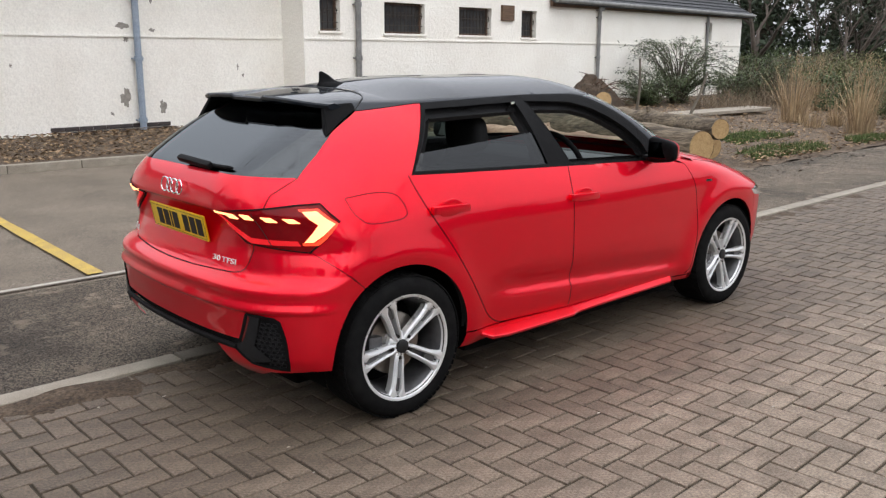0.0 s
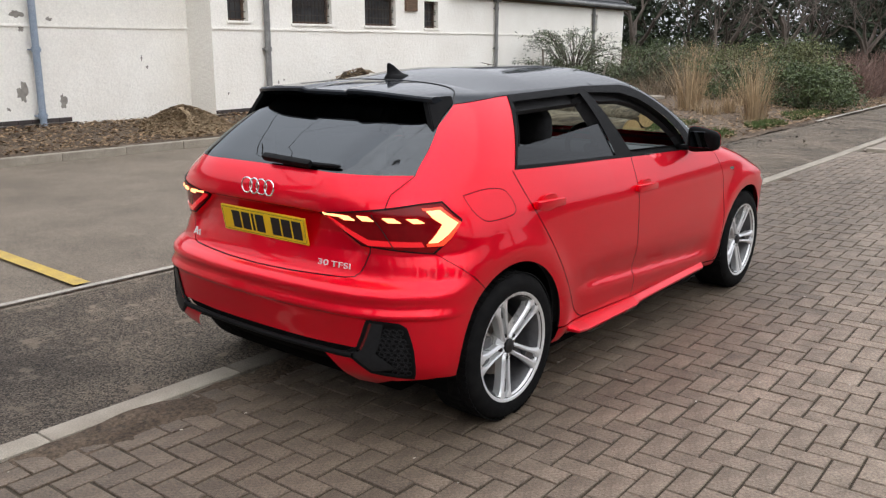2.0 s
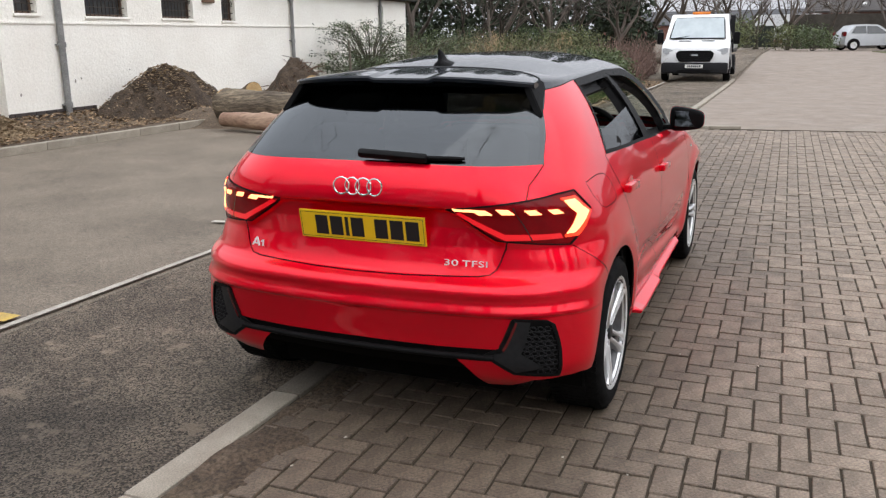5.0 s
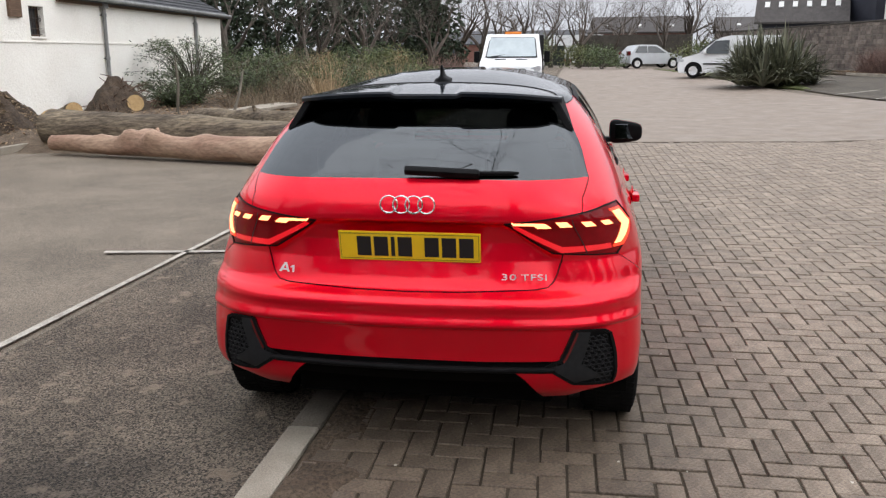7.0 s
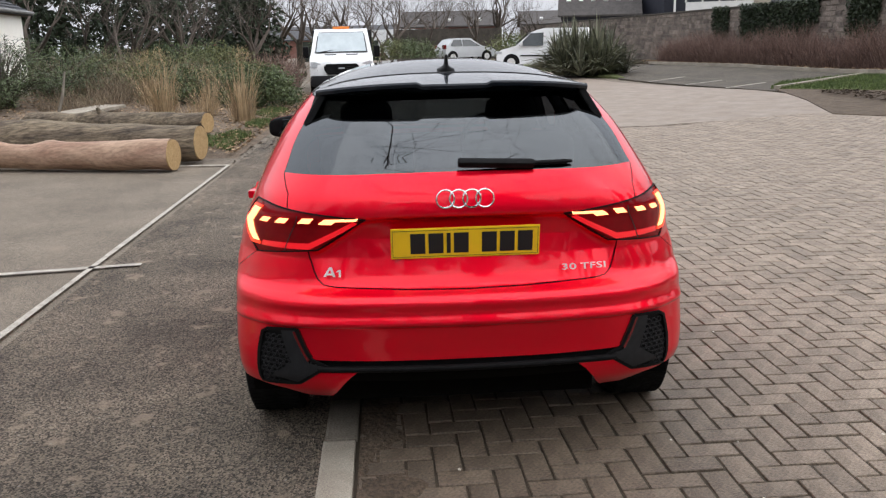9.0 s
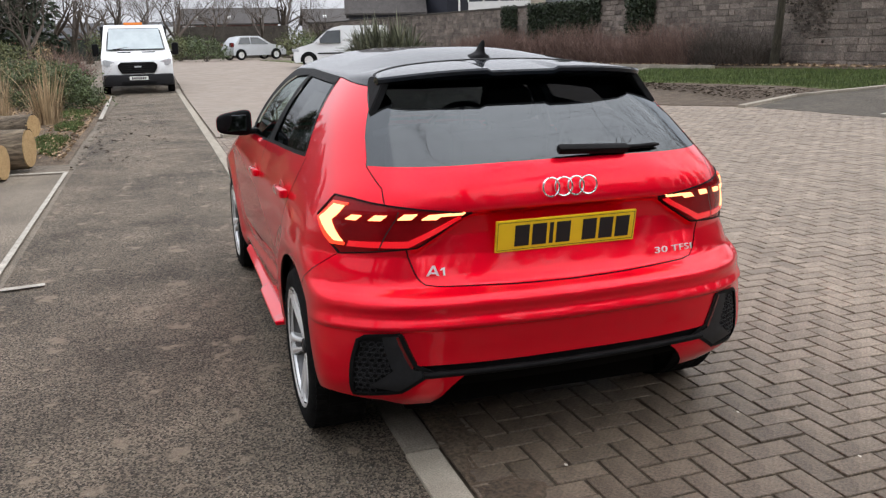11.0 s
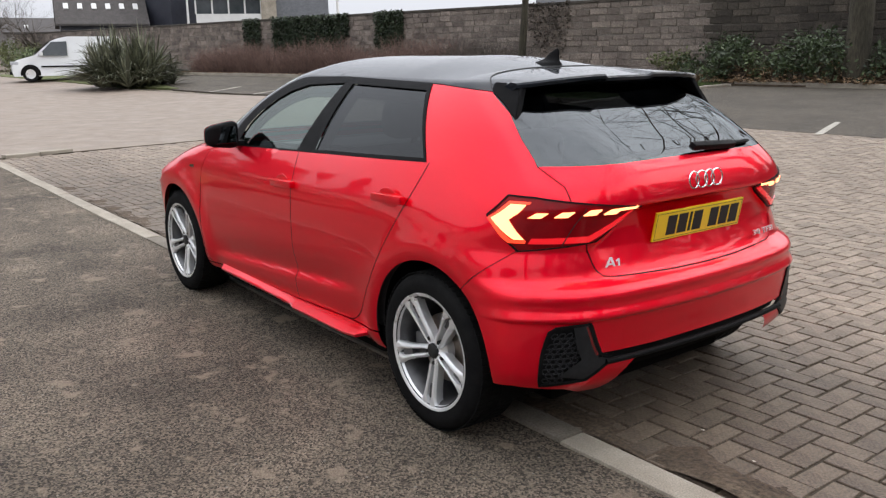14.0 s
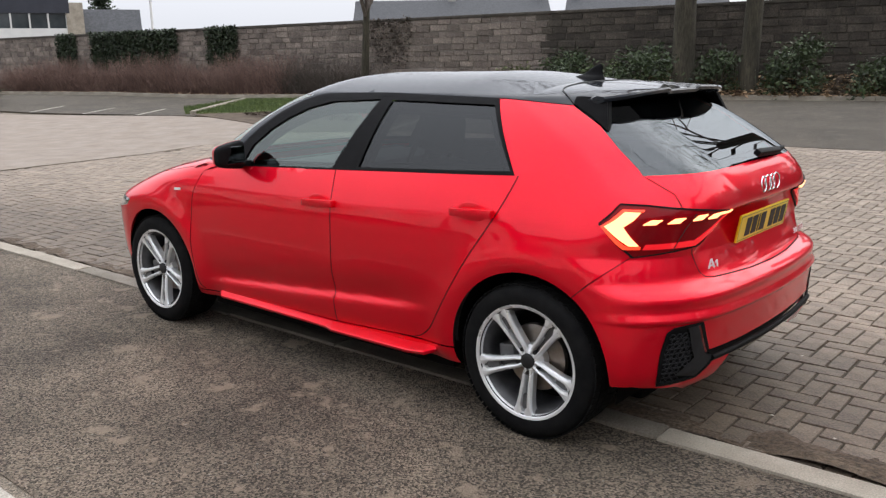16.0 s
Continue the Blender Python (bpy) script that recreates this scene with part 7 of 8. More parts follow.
for _s, _side in ((1, "left"), (-1, "right")):
    shell("front_wing", ["front_wing"], RED, car, (_s,))
    _door = shell("front_door", ["front_door"], RED, car, (_s,))
    if _s > 0:                                                  # the other one is wound down
        shell("window", ["front_window"], GLASS_SIDE, _door, (_s,), out=-.004)
    _door2 = shell("rear_door", ["rear_door"], RED, car, (_s,))
    if _s > 0:
        shell("window", ["rear_window"], GLASS_DARK, _door2, (_s,), out=-.004, label="dark tinted door window")
    else:                                                      # wound half down
        patch(X((.934, 1.155), (.195, 1.110), (.135, 1.041), (.962, 1.000)), "window", GLASS_DARK, _door2, _s, -.004, label="dark tinted door window, half open")
    if _s < 0:
        _pick = (zone == "quarter_panel") & ~fuel_line & ~fuel_in
        _q = shell("quarter_panel", None, RED, car, (_s,), pick=_pick)
        shell("fuel_flap", None, RED, _q, (_s,), pick=(zone == "quarter_panel") & fuel_in & ~fuel_line)
        shell("flap_gap", None, GAP, _q, (_s,), pick=(zone == "quarter_panel") & fuel_line, out=-.004)
    else:
        shell("quarter_panel", ["quarter_panel"], RED, car, (_s,))
    shell("side_sill", ["side_sill"], RED, car, (_s,), out=.002)
    shell("window_frame", ["window_frame"], TRIM, car, (_s,), out=.003, label="black window surround")
    shell("pillar_trim", ["pillar_trim"], TRIM, car, (_s,), out=.002, label="satin black pillar cover")
    shell("headlight", ["headlight"], CHROME, car, (_s,))
    _vent = shell("bumper_vent", ["bumper_vent"], TRIM, car, (_s,), out=-.005, label="black honeycomb bumper vent")
    _u0, _u1 = min(p[0] for p in VENT), max(p[0] for p in VENT)
    for _r in range(10):                                       # honeycomb rims
        for _q in range(int((_u1 - _u0) / .021) + 1):
            _hx, _hy = _u0 + _q * .021 + (.0105 if _r % 2 else 0), .325 + _r * .0182
            if all(inside(VENT, np.array([[_hx + 1.05 * a, _hy + 1.05 * b]]))[0] for a, b in ((.0095, 0), (-.0095, 0), (0, .0095), (0, -.0095))) and not inside(FIN, np.array([[_hx, _hy]]))[0]:
                _hp = [(_hx + .0095 * math.cos(a), _hy + .0095 * math.sin(a)) for a in np.linspace(0, 2 * math.pi, 7)]
                _p3, _n3 = normals_of(np.array([p[0] for p in _hp]), np.array([p[1] for p in _hp]), _s)
                part("grille_cell", tube([tuple(v) for v in _p3 - _n3 * .003], .0027, 5, False), DARK_PLASTIC, _vent)
    patch(strip_of(VENT + [VENT[0]], .0055), "vent_rim", TRIM, _vent, _s, .005, label="black rim of the vent", thick=.008)
    shell("vent_fin", ["vent_fin"], FIN_GREY, _vent, (_s,), out=.004, label="dark grey fin")
    shell("reflector", ["reflector"], REFLECT_RED, _vent, (_s,), out=.004, label="narrow dark red reflector")
    _lamp = shell("tail_light", ["tail_light"], LAMP_DARK, car, (_s,), out=.001, label="smoked red tail light, lit")
    # lit bars in the lamp: an arrowhead at the flank, three short bars and a long one towards the plate
    def LM(*q):
        """Points in the lamp, from its outer tip (0) to its inner tip (1) and from its foot (0) to its top (1)."""
        (u0, _), (u1, _) = LAMP[0], LAMP[3]
        return [(u0 + (u1 - u0) * a, .770 + .183 * b) for a, b in q]
    patch(LM((.052, .57), (.135, .85), (.232, .85), (.180, .57), (.355, .21), (.298, .21)), "light_bar", LAMP_LIT, _lamp, _s, .006, label="glowing arrow-shaped light", thick=.005)
    patch(strip_of(LAMP + [LAMP[0]], .0024), "lens_edge", TRIM, _lamp, _s, .004, label="smoked black edge of the lens", thick=.008)
    for _a, _b in ((.285, .60), (.43, .62), (.59, .645)):
        patch(LM((_a, _b + .02), (_a + .024, _b + .115), (_a + .094, _b + .12), (_a + .074, _b + .025)), "light_bar", LAMP_LIT, _lamp, _s, .006, thick=.005)
    patch(LM((.72, .66), (.75, .745), (.955, .765), (.945, .725), (.82, .715), (.80, .655)), "light_bar", LAMP_LIT, _lamp, _s, .006, thick=.005)
    patch(LM((.39, .13), (.39, .235), (.70, .25), (.925, .69), (.95, .655), (.715, .13)), "red_bar", LAMP_RED, _lamp, _s, .005, label="red lower light band", thick=.004)
    patch(LM((.024, .57), (.118, .90), (.255, .90), (.249, .86), (.136, .86), (.050, .57), (.292, .19), (.370, .19), (.373, .14), (.280, .14)), "red_edge", LAMP_RIM, _lamp, _s, .0055, thick=.004)
    patch(LM((.568, .10), (.577, .80), (.584, .80), (.575, .10)), "lamp_gap", INK, _lamp, _s, .0065, label="joint between the two lamp halves")

# -- inside lining, floor, wheel wells
def lining(name, zones, off, material, parent, vmin=0.0, sides=(1, -1)):
    sel = np.isin(zone, zones) & (MID[:, 1] > vmin)
    return shell(name, None, material, parent, sides, pick=sel, out=-off)


cabin = part("cabin_floor", boxed(-.26, 2.2, -.68, .68, .24, .31, .02), CABIN, car)
for _s in (1, -1):
    lining("door_lining", ["front_door", "rear_door", "quarter_panel"], .05, CABIN, cabin, sides=(_s,))
    lining("door_trim", ["front_door", "rear_door", "quarter_panel", "tailgate"], .009, CABIN, cabin, sides=(_s,))
for _s in (1, -1):
    for _q in (WIN_FRONT, WIN_REAR):
        patch(strip_of(_q + [_q[0]], .030), "window_trim", CABIN, cabin, _s, -.048, .02, thick=-.03)
lining("roof_lining", ["roof"], .03, CABIN_GREY, cabin)
# floor coloured black to read as the shade below the sills
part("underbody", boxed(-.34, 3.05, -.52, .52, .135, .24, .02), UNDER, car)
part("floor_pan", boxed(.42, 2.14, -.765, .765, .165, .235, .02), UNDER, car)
part("bulkhead", boxed(2.02, 2.12, -.70, .70, .25, .93, .02), CABIN, car)
part("dashboard", boxed(1.55, 2.05, -.66, .66, .72, .93, .06), CABIN_GREY, car)
part("parcel_shelf", boxed(-.40, .12, -.60, .60, .93, .95, .008), CABIN, car)
for _cx in (0.0, 2.563):
    for _s in (1, -1):
        bm = bmesh.new()
        _a = [Vector((_cx + .385 * math.cos(t), 0, .31 + .385 * math.sin(t))) for t in np.linspace(-.25, math.pi + .25, 22)]
        _v0 = [bm.verts.new((p.x, _s * .50, p.z)) for p in _a]
        _v1 = [bm.verts.new((p.x, _s * .80, p.z)) for p in _a]
        for i in range(len(_a) - 1):
            bm.faces.new((_v0[i], _v0[i + 1], _v1[i + 1], _v1[i]))
        bm.faces.new(_v0)
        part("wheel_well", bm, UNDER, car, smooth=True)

# -- seats, steering wheel
for _x, _y in ((1.05, .36), (1.05, -.36), (.18, .36), (.18, -.36)):
    bm = boxed(-.05, .46, -.24, .24, .34, .52, .06)
    box(bm, -.16, .0, -.24, .24, .45, 1.02 if _x > .5 else .96, .06)
    bmesh.ops.rotate(bm, verts=[v for v in bm.verts if v.co.z > .53], cent=(0, 0, .5), matrix=Matrix.Rotation(-.22, 3, "Y"))
    bmesh.ops.translate(bm, verts=bm.verts, vec=(_x, _y, 0))
    _seat = part("seat", bm, CABIN, car, smooth=True, sharp=60)
    bm = bmesh.new()
    bmesh.ops.create_uvsphere(bm, u_segments=24, v_segments=14, radius=1)
    for v in bm.verts:
        v.co = [math.copysign(abs(q) ** .6, q) * k for q, k in zip(v.co, (.052, .130, .095))]
        v.co.z += .095
    bmesh.ops.rotate(bm, verts=bm.verts, cent=(0, 0, 0), matrix=Matrix.Rotation(-.15, 3, "Y"))
    bmesh.ops.translate(bm, verts=bm.verts, vec=(_x - .24, _y, 1.04 if _x > .5 else .95))
    part("headrest", bm, CABIN, _seat, smooth=True, sharp=60)
bm = bmesh.new()
_m = pose(1.50, -.36, .93, 0, 65, 0)
tube([_m @ Vector((.185 * math.cos(a), .185 * math.sin(a), 0)) for a in np.linspace(0, 2 * math.pi, 37)], .016, 10, False, bm)
for _a in (0, math.pi, -math.pi / 2):
    tube([_m @ Vector((.04 * math.cos(_a), .04 * math.sin(_a), -.01)), _m @ Vector((.18 * math.cos(_a), .18 * math.sin(_a), 0))], .016, 8, True, bm)
box(bm, -.06, .06, -.06, .06, -.03, .01, .015, _m)
part("steering_wheel", bm, TRIM, car, smooth=True)

# -- spoiler over the tailgate glass
_ru, _rv = np.meshgrid(np.linspace(.0, 2.4, 240), np.linspace(1.28, 1.62, 140))
_rp = body(_ru.ravel(), _rv.ravel())


def roof_z(x, y):
    """The roof's height at a place on it."""
    d = (_rp[:, 0] - x) ** 2 + (_rp[:, 1] - abs(y)) ** 2
    i = np.argsort(d)[:6]
    return float((_rp[i, 2] / (d[i] + 1e-6)).sum() / (1 / (d[i] + 1e-6)).sum())


def spoiler():
    bm = bmesh.new()
    rows = []
    for y in np.linspace(-.525, .525, 61):
        k = abs(y) / .525
        mid = 1 if abs(y) < .128 else 0
        top = 1.347 - .026 * k ** 3 - .009 * mid
        back = -.230 + .085 * k ** 7 + .006 * mid
        lead = .135 - .150 * k ** 7
        lead_z = roof_z(lead, y) + .0015
        glass_x, glass_z = -.115 + .10 * k ** 2.5, 1.292 - .012 * k ** 2
        rows.append([(lead, y, lead_z), ((lead + back) / 2, y, (lead_z + top) / 2 + .004), (back + .035, y, top + .002), (back + .006, y, top - .001), (back, y, top - .008),
                     (back + .004, y, top - .020), (back + .030, y, top - .030), (glass_x - .02, y, glass_z + .004), (glass_x + .05, y, glass_z), (lead, y, glass_z)])
    vs = [[bm.verts.new(p) for p in r] for r in rows]
    for a, b in zip(vs, vs[1:]):
        for i in range(len(a) - 1):
            bm.faces.new((a[i], a[i + 1], b[i + 1], b[i]))
    bm.faces.new(vs[0][::-1])
    bm.faces.new(vs[-1])
    bmesh.ops.recalc_face_normals(bm, faces=bm.faces)
    return bm


_sp = part("roof_spoiler", spoiler(), ROOF_BLACK, car, "glossy black roof spoiler", smooth=True, sharp=35)
for _s in (1, -1):                                              # ears from the spoiler's ends down to the edges of the glass
    _e = [body(*at_x(-.012, 1.287)), body(*at_x(-.10, 1.243)), body(*at_x(-.185, 1.190)), np.array((-.150, .505, 1.318)), np.array((-.02, .528, 1.322))]
    _e[0], _e[1], _e[2] = _e[0] + (.0, .003, .006), _e[1] + (-.004, .003, .004), _e[2] + (-.008, .0, .004)
    bm = bmesh.new()
    _o = [bm.verts.new((p[0], _s * p[1], p[2])) for p in _e]
    _i = [bm.verts.new((p[0], _s * (p[1] - .030), p[2] - .002)) for p in _e]
    bm.faces.new(_o), bm.faces.new(_i[::-1])
    for _k in range(5):
        bm.faces.new((_o[_k], _i[_k], _i[(_k + 1) % 5], _o[(_k + 1) % 5]))
    bmesh.ops.recalc_face_normals(bm, faces=bm.faces)
    bmesh.ops.bevel(bm, geom=bm.edges[:], offset=.004, segments=2, affect="EDGES")
    part("spoiler_fin", bm, TRIM, _sp, "black fin beside the rear glass", smooth=True, sharp=50)

bm = tube([(.135 - .150 * (abs(y) / .525) ** 7 + .002, y, roof_z(.137 - .150 * (abs(y) / .525) ** 7, y) + .0018) for y in np.linspace(-.525, .525, 61)], .0032, 6)
part("hatch_seam", bm, INK, car, "dark seam between roof and hatch")

# -- aerial fin: a swept blade that swells into its foot
def aerial():
    bm = bmesh.new()
    rings = []
    for z, back, ahead, w in ((-.004, -.086, .085, .032), (.007, -.084, .076, .028), (.015, -.080, .050, .016), (.024, -.076, .026, .0085), (.040, -.074, .004, .0065), (.056, -.074, -.018, .0058), (.068, -.072, -.042, .0045), (.074, -.067, -.054, .002)):
        c, r = (back + ahead) / 2, (ahead - back) / 2
        rings.append([bm.verts.new((c + r * math.copysign(abs(math.cos(a)) ** .8, math.cos(a)), w * math.sin(a), z)) for a in [2 * math.pi * k / 24 for k in range(24)]])
    for p, q in zip(rings, rings[1:]):
        for k in range(24):
            bm.faces.new((p[k], p[(k + 1) % 24], q[(k + 1) % 24], q[k]))
    bm.faces.new(rings[-1])
    bmesh.ops.recalc_face_normals(bm, faces=bm.faces)
    bmesh.ops.transform(bm, matrix=pose(.235, 0, roof_z(.235, 0), 0, -2.5, 0) @ Matrix.Diagonal((.92, 1.25, .92, 1)), verts=bm.verts)
    return bm


part("roof_aerial", aerial(), TRIM, car, "black shark-fin aerial", smooth=True, sharp=50)

# -- rear wiper
bm = bmesh.new()
box(bm, -.014, .014, -.25, .02, -.013, .015, .012, pose(-.548, .0, 1.082, 3, -35, 0))
_wip = part("rear_wiper", bm, TRIM, car, smooth=True)
_bp, _bn = normals_of(*[np.array(q) for q in zip(*Y(*[(y, 1.062 + .01 * y) for y in np.linspace(.16, .385, 9)]))], -1)
bm = tube([tuple(v) for v in _bp + _bn * .010], [.009] * 8 + [.005], 6)
part("blade", bm, TRIM, _wip)

# -- number plate: raised rim and plain bars for the characters
_tilt = pose(-.584, 0, .812, 90, 0, -90) @ pose(0, 0, 0, 10, 0, 0)
def plate(parent, m, w=.52, h=.111, face=PLATE_YELLOW):
    bm = bmesh.new()
    box(bm, -w / 2, w / 2, -h / 2, h / 2, -.006, .003, .003, m)
    pl = part("number_plate", bm, face, parent, "yellow number plate" if face is PLATE_YELLOW else "white number plate")
    bm = bmesh.new()
    for x0, x1, y0, y1 in ((-w / 2 + .006, w / 2 - .006, h / 2 - .008, h / 2 - .0065), (-w / 2 + .006, w / 2 - .006, -h / 2 + .0065, -h / 2 + .008),
                           (-w / 2 + .006, -w / 2 + .0075, -h / 2 + .008, h / 2 - .008), (w / 2 - .0075, w / 2 - .006, -h / 2 + .008, h / 2 - .008)):
        box(bm, x0 * 1, x1, y0, y1, .003, .0036, 0, m)
    part("border_line", bm, INK, pl)
    k = w / .52
    x = -.192
    for i, c in enumerate((.052, .052, .014, .052, 0, .052, .052, .052)):
        if c:
            part("character_bar", boxed(x * k, (x + c) * k, -.0375 * h / .111, .0375 * h / .111, .003, .0042, 0, m), INK, pl)
        x += (c if c else .024) + .011
    return pl


plate(car, _tilt)

# -- emblem: four linked chrome rings, and the badge marks
for _i in range(4):
    _c = Vector((-.602, .0680 - .0453 * _i, .968))
    _mm = pose(_c.x, _c.y, _c.z, 0, 6, 0)
    _b = tube([_mm @ Vector((.002 * (1 if _i % 2 else -1) * math.cos(a), .0305 * math.cos(a), .0305 * math.sin(a))) for a in np.linspace(0, 2 * math.pi, 41)], .0034, 8, False)
    part("emblem_ring", _b, CHROME, car, "chrome ring", smooth=True)


def badge_text(text, y, z, size, x, yaw, name, parent=car, tilt=8, spread=1.0, wide=1.0):
    cu = bpy.data.curves.new(name, "FONT")
    cu.body, cu.size, cu.extrude, cu.align_x = text, size, .0020, "CENTER"
    cu.offset, cu.space_character = size * .004, spread
    ob = new(name, cu)
    ob.matrix_basis = pose(x, y, z, 90 - tilt, 0, -90 + yaw) @ Matrix.Diagonal((wide, 1, 1, 1))
    bpy.context.view_layer.update()
    me = bpy.data.meshes.new_from_object(ob.evaluated_get(bpy.context.evaluated_depsgraph_get()))
    m = ob.matrix_basis.copy()
    bpy.data.objects.remove(ob)
    o = new(name, me)
    me.materials.clear()
    me.materials.append(BADGE)
    o.parent = parent
    o.matrix_basis = m
    return o


_mb = bmesh.new()                                               # model badge: a peaked mark with a bar, and a short upright
for _o in ([(-.030, 0), (-.008, .034), (.001, .034), (.014, 0), (.005, 0), (-.005, .026), (-.020, 0)], [(-.018, .006), (.008, .006), (.007, .012), (-.015, .012)],
           [(.026, 0), (.026, .019), (.018, .015), (.018, .020), (.027, .026), (.033, .026), (.033, 0)]):
    prism(_o, .003, _mb, pose(-.580, .470, .703, -11, 0, -101))
part("model_badge", _mb, BADGE, car, "chrome model badge")
badge_text("30", -.362, .703, .031, -.5985, 4, "number_badge", tilt=11, spread=1.08, wide=1.75)["label"] = "chrome number badge"
badge_text("TFSI", -.452, .703, .031, -.5905, 8, "engine_badge", tilt=11, spread=1.08, wide=1.62)["label"] = "chrome engine badge"

# -- door handles, mirrors, sill blades, wing badges
for _s in (1, -1):
    for _x, _z in ((1.151, .833), (.256, .876)):
        _y = float(flank(np.array(_x), np.array(_z)))
        bm = boxed(-.105, .105, -.016, .016, -.017, .017, .012)
        for v in bm.verts:
            v.co.y -= .010 * (v.co.x / .105) ** 2
        bmesh.ops.transform(bm, matrix=pose(_x, _s * (_y + .020), _z, 0, 2.2, 0) @ Matrix.Diagonal((1, _s, 1, 1)), verts=bm.verts)
        bmesh.ops.recalc_face_normals(bm, faces=bm.faces)
        _h = part("door_handle", bm, RED, car, smooth=True, sharp=60)
        bm = bmesh.new()
        bmesh.ops.create_uvsphere(bm, u_segments=20, v_segments=10, radius=1)
        bmesh.ops.transform(bm, matrix=pose(_x + .01, _s * (_y + .001), _z - .002) @ Matrix.Diagonal((.07, .004, .045, 1)), verts=bm.verts)
        part("handle_recess", bm, RED, _h, smooth=True)
    # mirror: arm, housing with a red outer cap, glass
    def lobe(back, ahead, w, h):
        """A mirror shell: a squarish egg, flat towards the rear, lower towards its outer end."""
        bm = bmesh.new()
        bmesh.ops.create_uvsphere(bm, u_segments=36, v_segments=20, radius=1)
        for v in bm.verts:
            c = [math.copysign(abs(q) ** .46, q) for q in v.co]
            x = c[0] * (ahead if c[0] > 0 else back)
            f = max(0.0, c[0])
            y, z = c[1] * w / 2 * (1 - .22 * f * f), c[2] * h / 2 * (1 - .30 * f * f)
            k = y * _s / (w / 2)
            v.co = (x - .02 * k, y, z * (1 - .14 * k) - .006 * k + (.010 * k if z < 0 else 0))
        bmesh.ops.transform(bm, matrix=pose(1.772, _s * .874, 1.018, 0, 0, _s * -6), verts=bm.verts)
        return bm
    _mi = part("door_mirror", lobe(.036, .036, .188, .128), TRIM, car, "black door mirror with a red front cap", smooth=True, sharp=70)
    part("mirror_cap", lobe(-.010, .054, .193, .131), RED, _mi, "red mirror cap", smooth=True, sharp=70)
    bm = boxed(-.0395, -.033, -.068, .068, -.044, .044, .002)
    bmesh.ops.transform(bm, matrix=pose(1.772, _s * .874, 1.018, 0, 5, _s * -6), verts=bm.verts)
    part("mirror_glass", bm, MIRROR, _mi)
    part("mirror_arm", boxed(1.755, 1.845, min(_s * .74, _s * .82), max(_s * .74, _s * .82), .955, .985, .012), TRIM, _mi)
    bm = bmesh.new()
    rows = []                                                   # sloping top, stepped out towards the rear wheel
    for x, y, z in ((2.03, .812, .250), (1.98, .842, .246), (1.26, .846, .240), (1.14, .850, .238), (1.09, .866, .236), (.60, .872, .240), (.50, .872, .250), (.465, .830, .262)):
        rows.append([bm.verts.new((x, _s * q, h)) for q, h in ((.795, z + .034), (y - .004, z + .006), (y, z), (y - .006, z - .012), (.795, z - .016))])
    for p, q in zip(rows, rows[1:]):
        for i in range(5):
            bm.faces.new((p[i], p[(i + 1) % 5], q[(i + 1) % 5], q[i]))
    bm.faces.new(rows[0])
    bm.faces.new(rows[-1][::-1])
    bmesh.ops.recalc_face_normals(bm, faces=bm.faces)
    part("sill_blade", bm, RED, car, "red side skirt blade")
    patch(X((2.275, .797), (2.275, .811), (2.335, .808), (2.335, .794)), "wing_badge", CHROME, car, _s, .003, thick=.004)

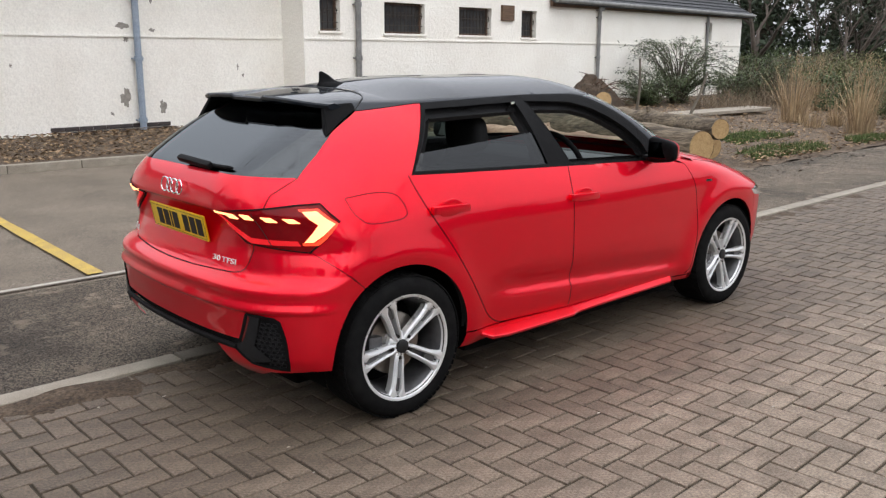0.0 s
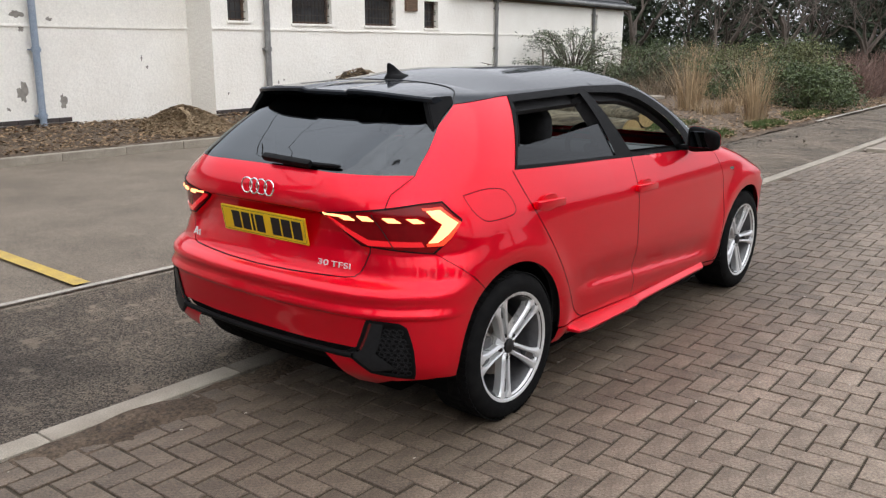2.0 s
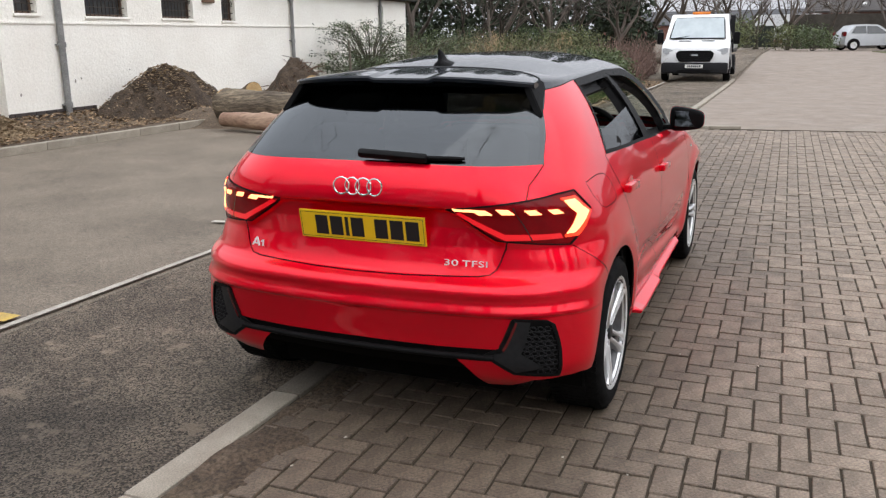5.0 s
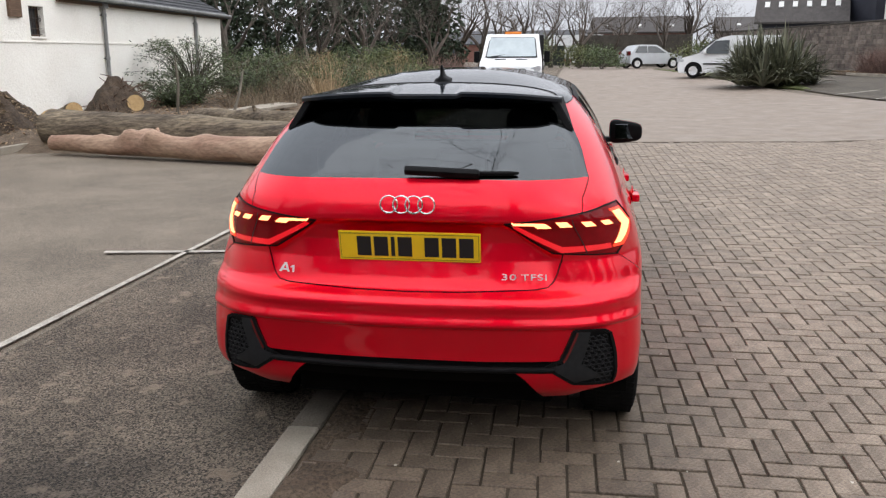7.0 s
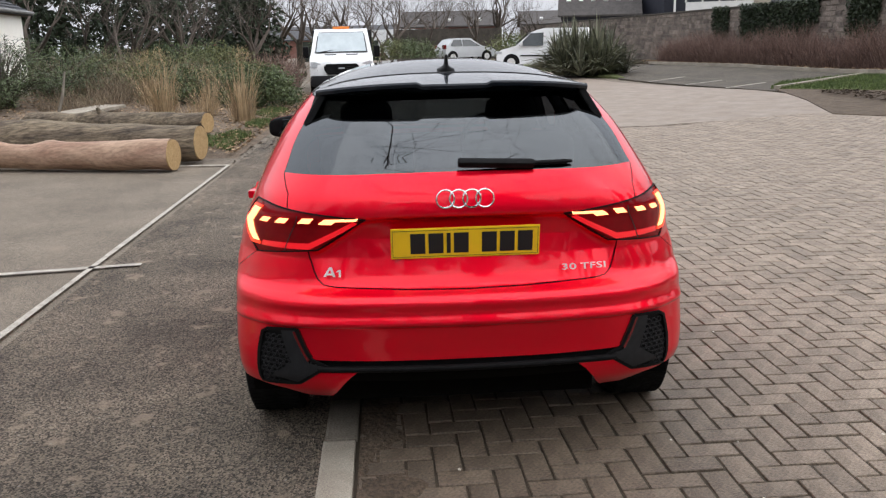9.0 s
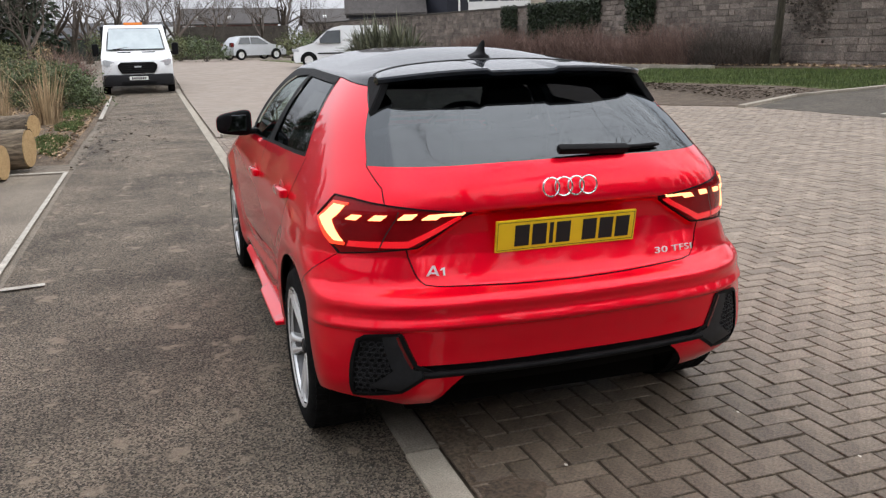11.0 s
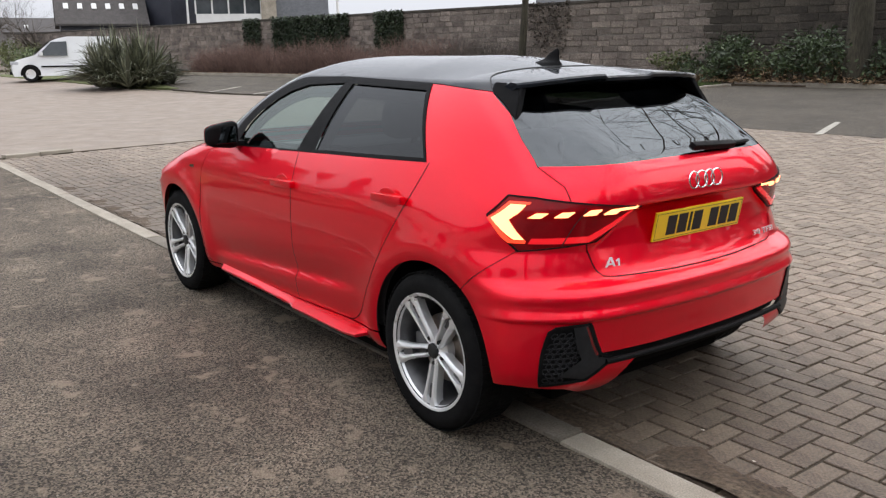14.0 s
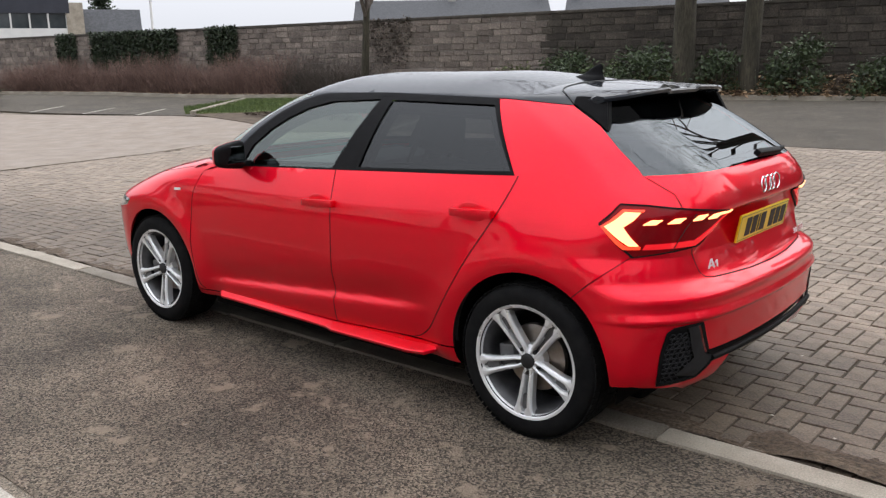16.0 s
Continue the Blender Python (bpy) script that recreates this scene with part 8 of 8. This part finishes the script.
# -- wheels
def wheel(x, s, name="wheel"):
    w = thing(name, "", "")
    w.parent = car
    for key in ("label", "category"):
        if key in w:
            del w[key]
    bm = lathe([(.214, -.10), (.226, -.105), (.262, -.112), (.292, -.104), (.306, -.088), (.3105, -.06), (.3125, -.02), (.3125, .02), (.3105, .06), (.306, .088), (.292, .104), (.262, .112), (.226, .105), (.214, .10)], 72)
    part("tyre", bm, RUBBER, w, smooth=True, sharp=50)
    bm = bmesh.new()                                           # tread blocks and shoulder ribs
    for k in range(72):
        a = 2 * math.pi * k / 72
        for y0, y1, sk in ((-.095, -.055, .02), (-.048, -.006, -.02), (.006, .048, .02), (.055, .095, -.02)):
            box(bm, -.011, .011, y0, y1, -.003, .0035 if abs(y0) < .09 and abs(y1) < .09 else .0015, 0, pose(0, 0, 0, 0, math.degrees(a), 0) @ pose(0, 0, .3115, 0, 0, math.degrees(sk) * 8))
    part("tread", bm, RUBBER, w)
    bm = lathe([(.212, .088), (.216, .100), (.224, .106), (.2325, .107), (.2345, .100), (.228, .094), (.216, .086)], 72)
    part("rim", bm, ALLOY, w, "bright rim edge", smooth=True, sharp=50)
    # darker alloy puts the barrel's inner shade into its colour
    bm = lathe([(.216, .090), (.205, .070), (.198, .030), (.196, -.09)], 72)
    part("barrel", bm, ALLOY_DARK, w, "silver inner barrel, its shade put into a darker alloy", smooth=True, sharp=50)
    # five twin spokes: two blades with a sunk web between them, flush with the rim's face
    for k in range(5):
        m = pose(0, 0, 0, 0, 72 * k + 18, 0)
        bm = bmesh.new()
        for q in (-1, 1):
            # radius, slot edge, outer edge, height of the face
            prof = [(.030, .0030, .0195, .079), (.060, .0085, .0265, .083), (.105, .0090, .0285, .090), (.150, .0115, .0325, .097), (.186, .0145, .0385, .1015), (.206, .0045, .0440, .1030), (.2275, .0, .0560, .1040)]
            rings = []
            for r, c0, c1, y in prof:
                rz = math.sqrt(max(r * r - c1 * c1, 0)) if r > .2 else r
                rings.append([bm.verts.new(m @ Vector((q * c0, y - .022, r))), bm.verts.new(m @ Vector((q * (c0 + .0015), y - .0035, r))), bm.verts.new(m @ Vector((q * (c0 + .4 * (c1 - c0)), y, .5 * (r + rz)))),
                              bm.verts.new(m @ Vector((q * (c1 - .0055), y - .003, rz))), bm.verts.new(m @ Vector((q * c1, y - .011, rz))), bm.verts.new(m @ Vector((q * (c1 - .006), y - .048, rz))), bm.verts.new(m @ Vector((q * c0, y - .048, r)))])
            fs = []
            for a, b in zip(rings, rings[1:]):
                fs += [bm.faces.new((a[i], a[(i + 1) % 7], b[(i + 1) % 7], b[i])) for i in range(7)]
            fs += [bm.faces.new(rings[0]), bm.faces.new(rings[-1][::-1])]
            bmesh.ops.recalc_face_normals(bm, faces=fs)
        _spoke = part("spoke", bm, ALLOY, w, "silver twin spoke")
        bm = bmesh.new()
        box(bm, -.0125, .0125, .040, .056, .05, .150, .002, m)
        box(bm, -.0135, .0135, .050, .066, .148, .205, .002, m @ pose(0, 0, 0, -6, 0, 0))
        # the slot's shade is put into the web's darker alloy
        part("slot_web", bm, ALLOY_DARK, _spoke, "sunk web between the blades, darkened for its shade")
    bm = lathe([(.0001, .074), (.034, .074), (.044, .066), (.060, .052), (.064, .01)], 40)
    part("hub", bm, ALLOY, w, smooth=True, sharp=40)
    bm = lathe([(.0001, .0865), (.026, .0865), (.0295, .084), (.0305, .066)], 32)
    part("hub_cap", bm, INK, w, "black hub cap", smooth=True)
    for k in range(5):
        a = math.radians(72 * k + 18)
        bm = lathe([(.0001, .0790), (.0080, .0790), (.0088, .060)], 12)
        bmesh.ops.translate(bm, verts=bm.verts, vec=(.051 * math.sin(a), 0, .051 * math.cos(a)))
        part("wheel_bolt", bm, INK, w)
    bm = lathe([(.05, .02), (.135, .02), (.137, .014), (.137, .0), (.05, .0)], 48)
    part("brake_disc", bm, IRON, w, smooth=True)
    bm = bmesh.new()
    box(bm, -.05, .05, -.02, .05, .085, .155, .012, pose(0, 0, 0, 0, 80, 0))
    part("brake_caliper", bm, ALLOY_DARK, w)
    bm = lathe([(.195, -.09), (.19, -.085), (.07, -.06), (.07, -.05), (.0001, -.05)], 40)
    part("barrel_back", bm, TRIM, w, smooth=True)
    return w


for _x, _s, _spin in ((0.0, -1, 6), (0.0, 1, 16), (2.563, -1, 30), (2.563, 1, 20)):
    _w = wheel(_x, _s)
    _w.matrix_basis = pose(_x, _s * .742, .3095) @ (pose(0, 0, 0, 0, 0, 180) if _s < 0 else pose(0, 0, 0)) @ pose(0, 0, 0, 0, _spin, 0)

# ---- block paving in herringbone, last of all
def paver_data(w, d, seed):
    rnd = random.Random(seed)
    c, t = .0022, .011
    jx, jy = (.0062, .0042) if w > d else (.0042, .0062)
    x0, x1, y0, y1 = -w / 2 + jx, w / 2 - jx, -d / 2 + jy, d / 2 - jy
    lift = rnd.uniform(-.0015, .0015)
    v = [(x0, y0, -t), (x1, y0, -t), (x1, y1, -t), (x0, y1, -t)]
    v += [(x0, y0, -.003 + lift), (x1, y0, -.003 + lift), (x1, y1, -.003 + lift), (x0, y1, -.003 + lift)]
    v += [(x0 + c, y0 + c, lift), (x1 - c, y0 + c, lift), (x1 - c, y1 - c, lift), (x0 + c, y1 - c, lift)]
    f = [(0, 1, 5, 4), (1, 2, 6, 5), (2, 3, 7, 6), (3, 0, 4, 7), (4, 5, 9, 8), (5, 6, 10, 9), (6, 7, 11, 10), (7, 4, 8, 11), (8, 9, 10, 11)]
    return v, f


paving = thing("paving", "brown-grey block paving laid in herringbone", "paving", kind="structure")
_meshes = {}


def paver_mesh(w, d, k):
    key = (round(w, 3), round(d, 3), k)
    if key not in _meshes:
        v, f = paver_data(key[0], key[1], k + int(key[0] * 70 + key[1] * 30))
        me = bpy.data.meshes.new("paver")
        me.from_pydata(v, [], f)
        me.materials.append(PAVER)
        _meshes[key] = (me, v, f)
    return _meshes[key]


_av, _af = [], []
_rnd = random.Random(4)
U, _turn = .101, math.radians(.75)
_ct, _st = math.cos(_turn), math.sin(_turn)
for _i in range(-66, 132):
    for _j in range(-96, 6):
        k = (_i + _j) % 4
        if k not in (0, 2):
            continue
        w, d = (2 * U, U) if k == 0 else (U, 2 * U)
        lx, ly = (_i - .5) * U - .584 + w / 2 - U / 2, (_j - .5) * U + .0868 + d / 2
        cx, cy = lx * _ct - ly * _st, lx * _st + ly * _ct
        edge = .435 + .00326 * (cx + 12.3) - .067               # cut to the kerb
        if cy + d / 2 > edge:
            y0 = cy - d / 2
            d = math.floor((edge - y0) * 100) / 100
            cy = y0 + d / 2
        if d < .025 or cx > 10.80 - .155 * cy:
            continue
        me, v, f = paver_mesh(w, d, _rnd.randrange(5))
        if -1.75 < cx < .75 and -1.95 < cy:
            ob = bpy.data.objects.new("paver", me)
            scene.collection.objects.link(ob)
            ob.parent = paving
            ob.location = (cx, cy, _rnd.uniform(-.002, .002))
            ob.rotation_euler = (_rnd.gauss(0, .006), _rnd.gauss(0, .006), _turn + _rnd.gauss(0, .014))
        else:
            b, dz, a = len(_av), _rnd.uniform(-.002, .002), _turn + _rnd.gauss(0, .012)
            _av += [(cx + p[0] - a * p[1], cy + p[1] + a * p[0], p[2] + dz + rise(cx, cy + p[1])) for p in v]
            _af += [tuple(b + q for q in g) for g in f]
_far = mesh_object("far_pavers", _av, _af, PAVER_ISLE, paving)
tagged(_far, kind="stuff")

_fl = random.Random(9)
_fv, _ff = [], []
for _ in range(150):                                            # pale scraps trodden on the paving
    x, y, s = _fl.uniform(-2.5, 8), _fl.uniform(-4.5, .3), _fl.uniform(.003, .010)
    b = len(_fv)
    for k in range(5):
        a = 1.257 * k + _fl.uniform(-.4, .4)
        _fv.append((x + s * math.cos(a), y + s * .7 * math.sin(a), .0045))
    _ff.append((b, b + 1, b + 2, b + 3, b + 4))
tagged(mesh_object("paver_flecks", _fv, _ff, PETAL), "tiny pale scraps lying on the paving", "litter", kind="stuff")
